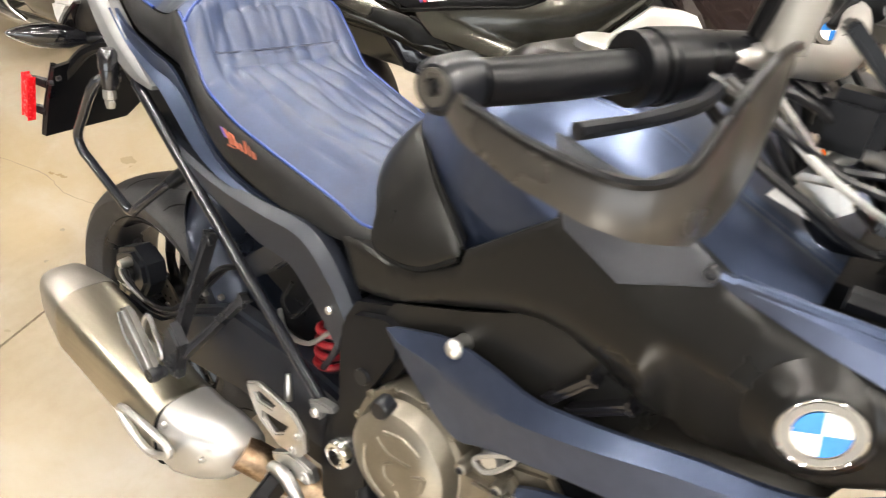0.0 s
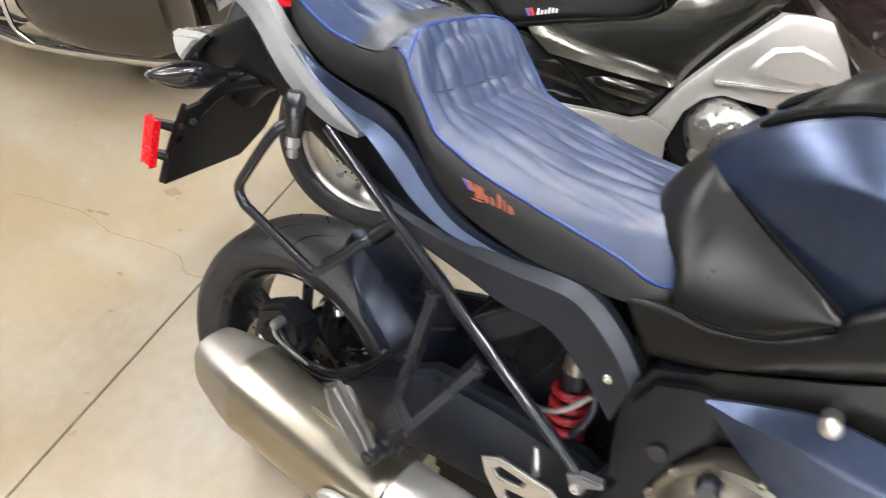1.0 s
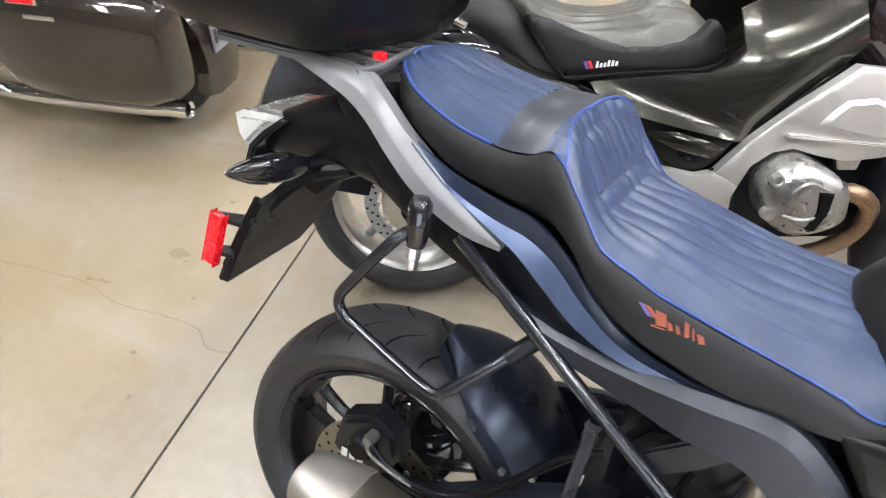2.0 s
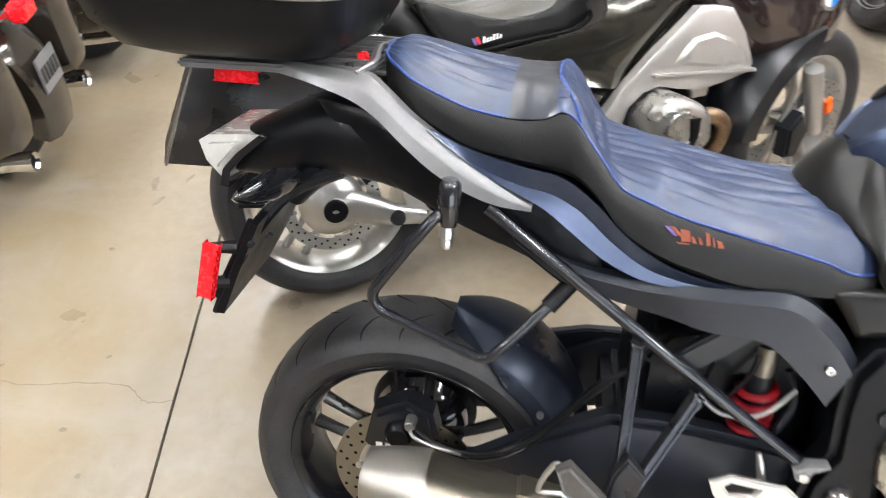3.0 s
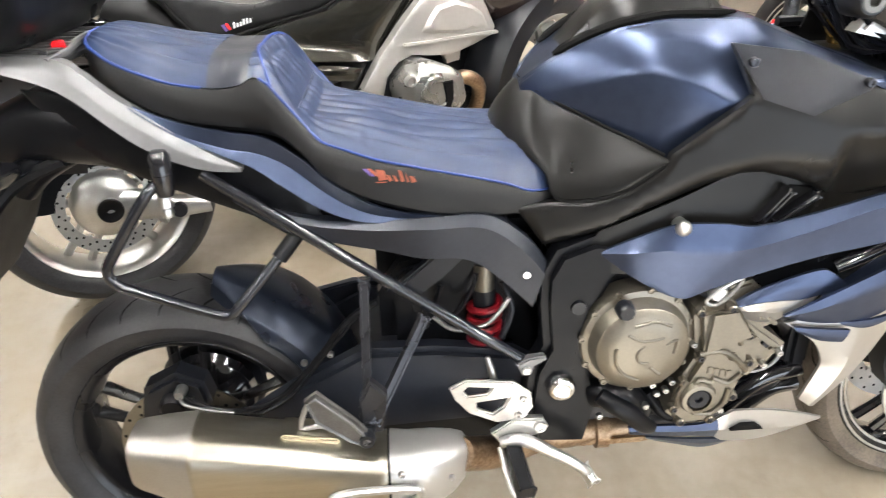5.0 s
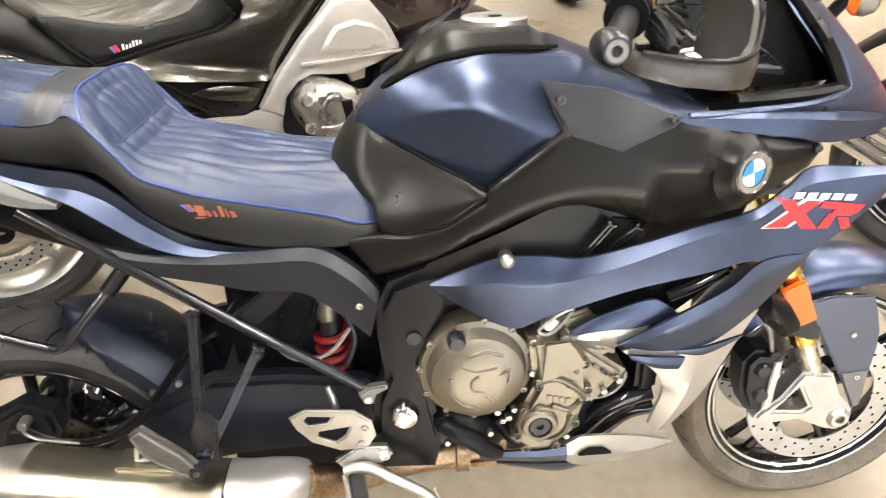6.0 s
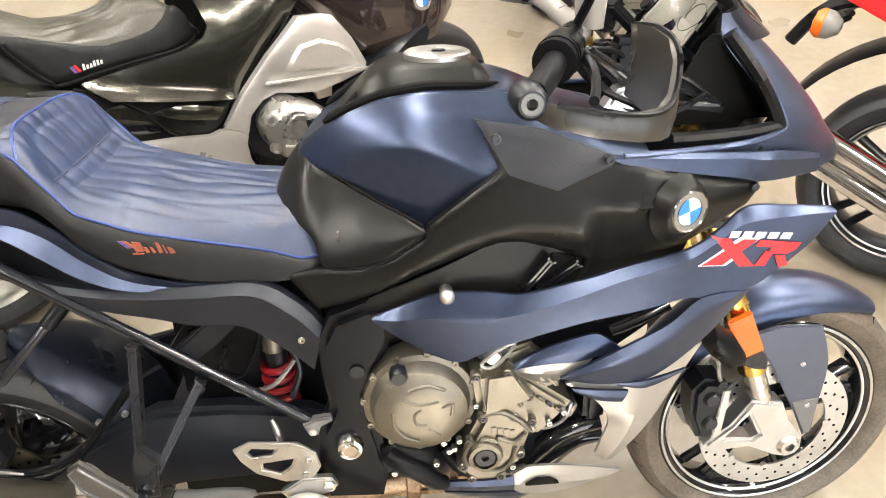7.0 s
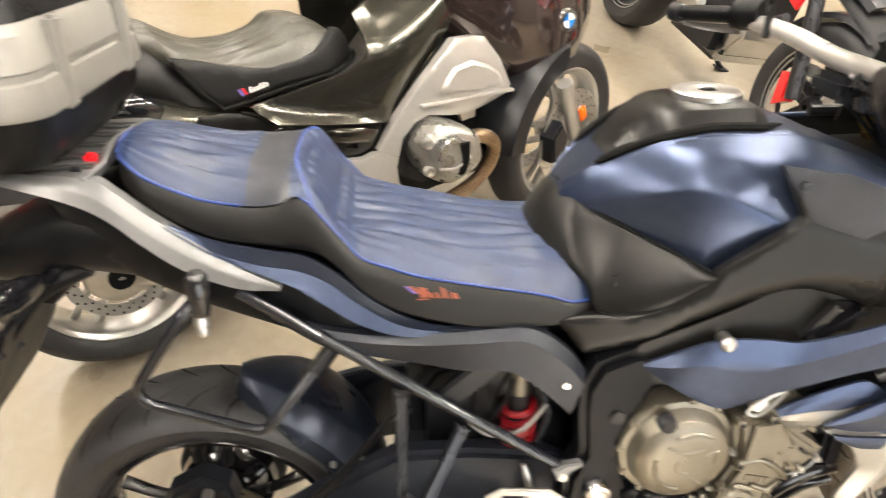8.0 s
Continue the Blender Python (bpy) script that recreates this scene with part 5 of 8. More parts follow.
def seat_point(x, v, pleats):
    w, zp = blend(WID, x), blend(PIPE, x)
    back = x - 0.040 * abs(v) ** 2.2 * (1 if 0.16 < x < 0.36 else 0.25)
    zc = blend(MID, back)
    power = blend([(0.10, 3.0), (0.19, 4.5), (0.26, 3.6), (0.40, 3.2), (0.55, 3.8), (0.63, 6.0)], x)
    z = zp + (max(zc, zp + 0.004) - zp) * (1 - abs(v) ** power)
    wide = 1 - 0.06 * abs(v)
    if pleats:
        fade = min(1, (1 - abs(v)) * 5)
        drift = 0.018 * math.sin(23 * x + 5 * v) + 0.010 * math.sin(61 * x - 9 * v)
        groove_line = abs(math.sin(math.pi * pleats * ((v + drift * (1 - v * v)) * 0.5 + 0.5)))
        slack = 0.75 + 0.35 * math.sin(31 * x + 7 * v) * math.sin(13 * x - 4 * v + 1)
        ends = min(1, max(0.0, (0.645 - x) / 0.10)) if x > 0.3 else min(1, max(0.25, (x + 0.055) / 0.06)) * min(1.0, max(0.0, (0.138 - x) / 0.035)) if x < 0.16 else 1.0
        z += 0.0052 * fade * slack * ends * (groove_line ** 0.55 - 0.6)
        z += 0.0016 * fade * math.sin(47 * x + 11 * v + 2 * math.sin(9 * v)) * math.sin(17 * v + 8 * x)
    z -= 0.0065 * math.exp(-((x - 0.262) / 0.007) ** 2) * (1 - abs(v) ** 3)
    return Vector((x, v * w * wide, z))


def seat_top(name, xs, pleats, material, label, parent):
    cols = 92
    bm = ring_mesh([[seat_point(x, -1 + 2 * j / cols, pleats) for j in range(cols + 1)] for x in xs], False, False)
    return part(name, bm, material, parent, label, sharp=60)


def steps(a, b, n):
    return [a + (b - a) * i / n for i in range(n + 1)]


skirt = []
for x in steps(-0.055, 0.660, 72):
    w, lo, hi = blend(WID, x), blend(LOW, x), blend(PIPE, x)
    h = hi - lo
    right_half = [(0.93 * w, hi - 0.010), (0.965 * w, hi - 0.001), (0.99 * w, hi - 0.12 * h), (1.015 * w, lo + 0.5 * h), (1.0 * w, lo + 0.12 * h), (0.95 * w, lo), (0.5 * w, lo - 0.002)]
    skirt.append([Vector((x, -y, z)) for y, z in right_half] + [Vector((x, y, z)) for y, z in reversed(right_half)] + [Vector((x, 0, hi - 0.035))])
seat = part("seat", ring_mesh(skirt), VINYL, bike, "two-step custom seat with black carbon-look vinyl sides")
seat_top("passenger_pad", steps(-0.055, 0.138, 38), 6, LEATHER, "pleated blue leather passenger pad", seat)
seat_top("seat_band", steps(0.138, 0.199, 14), 0, BANDVINYL, "smooth grey-black vinyl band", seat)
seat_top("rider_pad", steps(0.199, 0.30, 52) + steps(0.302, 0.640, 64) + steps(0.643, 0.660, 7), 9, LEATHER, "pleated blue leather rider pad with a backrest", seat)
for s in (-1, 1):
    part("piping", tube([seat_point(x, s * 1.0, 0) + Vector((0, s * 0.001, 0.0005)) for x in steps(0.215, 0.645, 32)], 0.0021, 6, smooth=1), PIPING, seat, "blue piping")
rim_line = [seat_point(0.200 + 0.030 * abs(v) ** 2.5, v, 0) + Vector((0.001, 0, 0.0012)) for v in steps(-1, 1, 40)]
part("piping", tube(rim_line, 0.0024, 6, smooth=1), PIPING, seat, "blue piping")
part("piping", tube([seat_point(x, -1, 0) for x in steps(0.13, -0.05, 22)] + [seat_point(-0.054, v, 0) for v in (-0.6, -0.2, 0.2, 0.6)] + [seat_point(x, 1, 0) for x in steps(-0.05, 0.13, 22)], 0.0025, 6, smooth=1), PIPING, seat, "blue piping")
seam = [seat_point(0.262, v, 0) + Vector((0, 0, 0.0)) for v in steps(-0.78, 0.78, 30)]
part("seam", tube(seam, 0.0016, 5, smooth=1), surface("dark_seam", (0.02, 0.024, 0.05), 0.6), seat)


def stitched(outline, material, name, label):
    bm = skin(outline, lambda x, z: -1.017 * blend(WID, x) - 0.0012, thick=0.0012, step=0.05, edge=0, drop=0, curve=0)
    return part(name, bm, material, seat, label)


for k, mat in enumerate((PURPLE, ORANGE)):
    x = 0.354 + 0.007 * k
    stitched([(x, 0.852), (x + 0.006, 0.8515), (x + 0.018, 0.8395), (x + 0.012, 0.840)], mat, "embroidery", "coloured embroidered flash")
for k, (a, b, up, down) in enumerate(((0.374, 0.388, 0.850, 0.832), (0.389, 0.396, 0.841, 0.830), (0.3985, 0.4045, 0.840, 0.829), (0.407, 0.414, 0.847, 0.828), (0.4165, 0.4205, 0.842, 0.8265), (0.423, 0.432, 0.837, 0.8255))):
    stitched([(a, up), (b - 0.002, up - 0.002), (b + 0.002, down + 0.001), (a + 0.004, down)], ORANGE, "embroidery", "orange embroidered stroke")
stitched([(0.372, 0.8305), (0.389, 0.8300), (0.389, 0.8285), (0.374, 0.8285)], ORANGE, "embroidery", "orange embroidered stroke")

# panels under the seat and the tail
strip("tail_panel", [(0.02, -0.160, 0.955), (0.09, -0.171, 0.928), (0.16, -0.177, 0.912), (0.215, -0.181, 0.902), (0.262, -0.185, 0.872), (0.305, -0.188, 0.832), (0.36, -0.189, 0.796), (0.42, -0.185, 0.774), (0.487, -0.176, 0.762)],
      [(0.03, -0.172, 0.950), (0.09, -0.180, 0.910), (0.15, -0.184, 0.880), (0.195, -0.186, 0.858), (0.235, -0.187, 0.828), (0.285, -0.188, 0.791), (0.34, -0.186, 0.766), (0.41, -0.182, 0.757), (0.485, -0.176, 0.757)],
      BLUE, "satin blue tail panel", out=-0.012, crease=(0.92, 0.88, 0.76, 0.60, 0.48, 0.50, 0.58, 0.62, 0.6), n=15)
strip("seat_frame_cover", [(0.155, -0.176, 0.808), (0.224, -0.178, 0.782), (0.30, -0.180, 0.766), (0.38, -0.181, 0.762), (0.46, -0.181, 0.764), (0.545, -0.180, 0.762), (0.605, -0.180, 0.722), (0.641, -0.180, 0.676)],
      [(0.165, -0.176, 0.797), (0.235, -0.180, 0.748), (0.31, -0.184, 0.728), (0.38, -0.186, 0.712), (0.44, -0.187, 0.696), (0.515, -0.187, 0.688), (0.575, -0.185, 0.640), (0.620, -0.182, 0.592)],
      SATIN, "charcoal cover under the seat", out=0.012, crease=0.22, n=10, thick=0.02)
bolt("cover_screw", bike, 0.606, -0.192, 0.660, 0.007, CHROME)
both("undertail_side", [(-0.15, 0.965), (-0.07, 0.960), (0.0, 0.930), (0.08, 0.885), (0.174, 0.875), (0.22, 0.845), (0.275, 0.795), (0.285, 0.765), (0.232, 0.735), (0.18, 0.772), (0.10, 0.806), (0.0, 0.845), (-0.09, 0.885)],
     lambda x, z: blend([(-0.15, -0.095), (0.0, -0.145), (0.1, -0.162), (0.3, -0.166)], x), BLACK, "black lower tail panel", curve=0)
strip("grab_rail", [(-0.235, -0.105, 1.026), (-0.15, -0.135, 1.022), (-0.064, -0.152, 1.018), (-0.03, -0.158, 0.998), (0.008, -0.163, 0.966), (0.048, -0.170, 0.940), (0.098, -0.178, 0.906), (0.135, -0.184, 0.884), (0.179, -0.190, 0.862)],
      [(-0.235, -0.118, 1.012), (-0.15, -0.150, 1.002), (-0.080, -0.166, 0.984), (-0.040, -0.174, 0.963), (-0.002, -0.181, 0.931), (0.040, -0.187, 0.899), (0.085, -0.190, 0.875), (0.13, -0.192, 0.860), (0.178, -0.191, 0.855)],
      RAILGREY, "silver-grey grab rail", out=0.004, crease=0.45, n=8, thick=0.02)
rack = part("luggage_rack", box(-0.34, -0.060, -0.135, 0.135, 1.006, 1.018, 0.004), RAILGREY, bike, "silver-grey luggage rack plate")
for y in (-0.105, -0.055, 0.0, 0.055, 0.105):
    part("rack_rib", bar((-0.32, y, 1.021), (-0.065, y, 1.021), 0.016, 0.010), RAILGREY, rack)
part("rack_screw", lathe([(0.0001, 0.004), (0.006, 0.004), (0.007, -0.002)], (-0.09, -0.12, 1.02), 12, axis="z"), MATTE, rack)
for s in (-1, 1):
    part("grab_bridge", tube([(-0.075, s * 0.150, 1.012), (-0.06, s * 0.11, 1.020), (-0.068, s * 0.06, 1.024), (-0.078, 0, 1.024)], 0.010, 10, flat=0.6), RAILGREY, rack)
part("rear_marker", box(-0.085, -0.072, -0.100, -0.080, 1.020, 1.034, 0.002), REDLENS, rack, "small red marker")
part("undertail", ring_mesh([oval(x, 0, z, a, b, 20, 3) for x, z, a, b in ((-0.30, 0.855, 0.07, 0.035), (-0.24, 0.870, 0.09, 0.05), (-0.15, 0.90, 0.105, 0.06), (-0.05, 0.905, 0.13, 0.075), (0.1, 0.86, 0.14, 0.07), (0.22, 0.80, 0.13, 0.06))]), BLACK, bike, "black undertail")
tl = part("tail_light", plate([(-0.350, 0.882), (-0.333, 0.892), (-0.28, 0.897), (-0.240, 0.897), (-0.281, 0.869), (-0.307, 0.842), (-0.314, 0.820), (-0.341, 0.850)], -0.092, 0.092, 0.012), CLEAR, bike, "clear faceted tail light lens")
part("lens_rim", plate([(-0.244, 0.901), (-0.230, 0.899), (-0.270, 0.866), (-0.296, 0.838), (-0.302, 0.812), (-0.316, 0.815), (-0.308, 0.843), (-0.283, 0.870)], -0.097, 0.097, 0.003), GLOSS, tl, "gloss black rim")
for s in (-1, 1):
    stem, tip = Vector((-0.178, s * 0.098, 0.846)), Vector((-0.228, s * 0.232, 0.852))
    leaf = []
    for t, tall, deep in ((0.0, 0.008, 0.007), (0.10, 0.013, 0.010), (0.28, 0.022, 0.016), (0.48, 0.024, 0.017), (0.70, 0.018, 0.013), (0.88, 0.009, 0.007), (1.0, 0.0015, 0.0015)):
        c = stem.lerp(tip, t)
        across = Vector((0.94, s * 0.34, 0))
        leaf.append([c + Vector((0, 0, tall * math.sin(a))) + across * (deep * math.cos(a)) for a in (2 * math.pi * j / 16 for j in range(16))])
    ind = part("turn_signal", ring_mesh(leaf), GLOSS, bike, "smoked leaf-shaped turn signal")
    part("signal_edge", tube([stem.lerp(tip, 0.45) + Vector((0, s * 0.006, 0.0235)), stem.lerp(tip, 0.72) + Vector((0, s * 0.005, 0.0175)), tip, stem.lerp(tip, 0.72) + Vector((0, s * 0.005, -0.0175)), stem.lerp(tip, 0.5) + Vector((0, s * 0.006, -0.0225))], 0.0018, 6), CHROME, ind, "bright lens edge")
    part("signal_stem", tube([(-0.15, s * 0.06, 0.852), stem.lerp(tip, 0.05)], 0.012, 10, smooth=1), BLACK, ind)
ph = part("plate_holder", ring_mesh([[Vector(p) for p in ((-0.305 - t, -0.150, 0.612), (-0.272 - t, -0.152, 0.690), (-0.232 - t, -0.150, 0.778), (-0.215 - t, -0.09, 0.80), (-0.215 - t, 0.05, 0.80), (-0.232 - t, 0.085, 0.778), (-0.272 - t, 0.075, 0.690), (-0.298 - t, 0.03, 0.632))] for t in (0.0, 0.014)]), BLACK, bike, "black number plate bracket")
part("plate_rib", tube([(-0.322, -0.145, 0.612), (-0.287, -0.148, 0.692), (-0.245, -0.145, 0.782)], 0.006, 6), BLACK, ph)
part("bracket_arm", tube([(-0.225, -0.03, 0.79), (-0.18, -0.03, 0.83), (-0.10, -0.02, 0.87)], 0.03, 12), BLACK, ph)
part("hanger_arm", tube([(-0.315, -0.135, 0.635), (-0.265, -0.125, 0.735), (-0.20, -0.10, 0.815), (-0.12, -0.08, 0.85)], 0.012, 8), BLACK, ph)
part("bracket_screw", lathe([(0.0001, -0.004), (0.0045, -0.004), (0.0055, 0.004)], (-0.215, -0.152, 0.762), 10), DARKMETAL, ph)
part("bracket_screw", lathe([(0.0001, -0.004), (0.0045, -0.004), (0.0055, 0.004)], (-0.245, -0.154, 0.745), 10), DARKMETAL, ph)
part("side_reflector", bar((-0.321, -0.172, 0.655), (-0.299, -0.172, 0.747), 0.011, 0.024, up=(1, 0, 0.1)), REDLENS, ph, "red rectangular reflector")
for z in (0.675, 0.738):
    part("reflector_stub", tube([(-0.322 + (z - 0.7) * 0.2, -0.165, z), (-0.285 + (z - 0.7) * 0.3, -0.145, z - 0.004)], [0.008, 0.012], 8, smooth=1), BLACK, ph)

# top case on the rack
tc = thing("top_case", pose(0, 0, 0.004, -LEAN, 0, 0), "light grey top case with a black base on the rack", "luggage")


def case_ring(z, x0, x1, w, r=0.055, n=6):
    out = []
    for cx, cy, a0 in ((x1 - r, -w + r, -90), (x1 - r, w - r, 0), (x0 + r * 1.6, w - r * 1.6, 90), (x0 + r * 1.6, -w + r * 1.6, 180)):
        q = r if cx > (x0 + x1) / 2 else r * 1.6
        out += [Vector((cx + q * math.cos(radians(a0 + 90 * k / n)), cy + q * math.sin(radians(a0 + 90 * k / n)), z)) for k in range(n + 1)]
    return out


part("case_base", ring_mesh([case_ring(1.027, -0.40, -0.12, 0.15), case_ring(1.040, -0.43, -0.100, 0.185), case_ring(1.075, -0.455, -0.082, 0.212), case_ring(1.112, -0.465, -0.076, 0.222)]), BLACK, tc, "black case base")
part("case_lid", ring_mesh([case_ring(1.113, -0.468, -0.072, 0.225), case_ring(1.120, -0.472, -0.070, 0.229), case_ring(1.155, -0.474, -0.074, 0.229), case_ring(1.158, -0.472, -0.078, 0.226), case_ring(1.166, -0.472, -0.078, 0.226), case_ring(1.169, -0.474, -0.075, 0.228),
                            case_ring(1.21, -0.47, -0.080, 0.225), case_ring(1.222, -0.462, -0.090, 0.216)]), GREYCASE, tc, "light grey lid")
part("case_top", ring_mesh([case_ring(1.2225, -0.46, -0.092, 0.214), case_ring(1.27, -0.45, -0.11, 0.20), case_ring(1.30, -0.42, -0.15, 0.17)]), BLACK, tc, "black top shell")
for y in (-0.12, 0.12):
    part("case_rib", box(-0.082, -0.064, y - 0.013, y + 0.013, 1.108, 1.225, 0.005), GREYCASE, tc)

# ---- front end ----
def xf(z):
    return blend([(0.86, 1.52), (0.90, 1.550), (0.97, 1.502), (1.06, 1.418), (1.11, 1.362), (1.16, 1.312)], z)


def open_x(z):
    return blend([(0.900, 1.33), (0.925, 1.24), (0.952, 1.12), (0.966, 1.11), (0.974, 1.30), (0.985, 1.352), (1.05, 1.312), (1.12, 1.265), (1.14, 1.272)], z)


nose = []
for i in range(25):
    z = 0.905 + 0.237 * i / 24
    row = []
    tip = xf(z)
    w = blend([(0.90, 0.225), (0.97, 0.238), (1.05, 0.205), (1.14, 0.165)], z)
    x0 = open_x(z)
    a0 = math.asin(min(0.999, max(0.0, (x0 - 1.08) / (tip - 1.08))))
    for k in range(33):
        a = a0 + (math.pi / 2 - a0) * min(k, 32 - k) / 16
        s = -1 if k <= 16 else 1
        q = 1.35
        row.append(Vector((1.08 + (tip - 1.08) * math.sin(a), s * w * max(0, math.cos(a)) ** (1 / q), z)))
    nose.append(row)
part("nose_fairing", ring_mesh(nose, False, False), BLUE, bike, "satin blue nose fairing", sharp=30)
part("nose_liner", ring_mesh([[Vector((1.08 + (p.x - 1.08) * 0.965, p.y * 0.955, p.z)) for p in row] for row in nose], False, False), GROOVE, bike, "black inner liner of the nose")
for s in (-1, 1):
    part("fairing_seam", tube([(1.285, s * 0.221, 0.926), (1.30, s * 0.222, 0.945), (1.315, s * 0.221, 0.966)], 0.002, 6), GROOVE, bike)
    part("headlight", ring_mesh([[Vector((1.372 + a * math.cos(t) * 0.5 + d * 0.03, s * (0.070 + a * 0.9 * math.sin(t) * 0.55), 0.975 + 0.9 * a * math.sin(t + 0.9) - d * 0.01)) for t in (2 * math.pi * j / 20 for j in range(20))] for a, d in ((0.075, 0), (0.07, 0.6), (0.04, 0.95), (0.005, 1.05))]), CLEAR, bike, "clear headlight lens")
    part("inner_fairing", skin([(1.185, 0.978), (1.375, 0.984), (1.338, 1.05), (1.276, 1.116), (1.250, 1.116), (1.238, 1.105), (1.21, 1.05)], lambda x, z: s * (0.205 - 0.10 * max(0, 1.05 - z) - 0.1 * max(0, x - 1.2)) * 0.72, curve=0, drop=0.002), GROOVE, bike, "black inner panel")
    part("window_rim", tube([(1.175, s * 0.215, 0.980), (1.26, s * 0.208, 0.981), (1.345, s * 0.19, 0.985), (1.352, s * 0.187, 0.995), (1.315, s * 0.186, 1.055), (1.26, s * 0.172, 1.122)], 0.011, 8), BLACK, bike, "black trim rim")
    part("window_lip", tube([(1.10, s * 0.236, 0.966), (1.20, s * 0.232, 0.968), (1.30, s * 0.216, 0.972), (1.352, s * 0.196, 0.980), (1.362, s * 0.190, 0.992), (1.345, s * 0.188, 1.025), (1.318, s * 0.186, 1.06), (1.268, s * 0.172, 1.128)], 0.0055, 8), BLUE, bike, "blue window lip")
strip("nose_strip", [(1.075, -0.234, 0.966), (1.19, -0.238, 0.967), (1.293, -0.231, 0.962), (1.362, -0.215, 0.955), (1.43, -0.188, 0.942)], [(1.10, -0.236, 0.953), (1.19, -0.240, 0.938), (1.27, -0.238, 0.926), (1.332, -0.224, 0.912), (1.43, -0.192, 0.912)], BLUE, "blue lower nose strip", out=0.006, crease=0.25, n=8)
part("nose_screw", lathe([(0.0001, -0.002), (0.004, -0.002), (0.005, 0.003)], (1.345, -0.211, 0.951), 12), ALU, bike)
part("bracket_screw", lathe([(0.0001, -0.005), (0.006, -0.005), (0.008, 0.004)], (1.312, -0.226, 0.905), 12), MATTE, bike)
screen = []
for i in range(13):
    u = i / 12
    z = 1.10 + 0.24 * u
    tip = 1.405 - 0.27 * u
    w = 0.16 - 0.03 * u
    screen.append([Vector((tip - 0.16 * abs(v) ** 2.2, v * w, z)) for v in steps(-1, 1, 16)])
part("windscreen", ring_mesh(screen, False, False), GLASS, bike, "smoked clear windscreen")
dash = part("instrument_panel", box(-0.022, 0.022, -0.092, 0.092, -0.052, 0.052, 0.012), BLACK, bike, "instrument panel")
dash.matrix_basis = pose(1.252, -0.02, 1.108, 0, 42, 10) @ Matrix.Scale(0.88, 4)
part("bezel", plate([(-0.086, -0.046), (0.086, -0.046), (0.078, 0.046), (-0.078, 0.046)], -0.006, 0.003, 0.003), surface("pale_bezel_plastic", (0.34, 0.32, 0.28), 0.4), dash, "pale grey bezel").matrix_basis = pose(-0.024, 0, 0, 0, 0, -90)
part("display", plate([(-0.070, -0.030), (0.030, -0.030), (0.024, 0.034), (-0.064, 0.034)], -0.0085, -0.005, 0), surface("grey_display", (0.30, 0.30, 0.26), 0.2, coat=0.5), dash, "grey display").matrix_basis = pose(-0.0235, 0, 0, 0, 0, -90)
part("dial", lathe([(0.0001, -0.002), (0.022, -0.002), (0.026, -0.006), (0.028, 0.0)], (0.055, 0, 0.005), 28), MATTE, dash).matrix_basis = pose(-0.025, 0, 0, 0, 0, -90)
for k in range(2):
    part("dash_button", lathe([(0.0001, -0.004), (0.007, -0.004), (0.008, 0.002)], (-0.045 + 0.02 * k, 0, -0.038), 12), BLACK, dash).matrix_basis = pose(-0.026, 0, 0, 0, 0, -90)
part("dash_stay", tube([(1.22, -0.04, 1.12), (1.26, -0.06, 1.05), (1.28, -0.08, 0.98)], 0.012, 8), MATTE, bike)
part("dash_stay", tube([(1.22, 0.04, 1.12), (1.26, 0.06, 1.05), (1.28, 0.08, 0.98)], 0.012, 8), MATTE, bike)
part("cowl_floor", box(1.10, 1.42, -0.16, 0.16, 0.90, 0.955, 0.03), BLACK, bike, "black inner cowl")

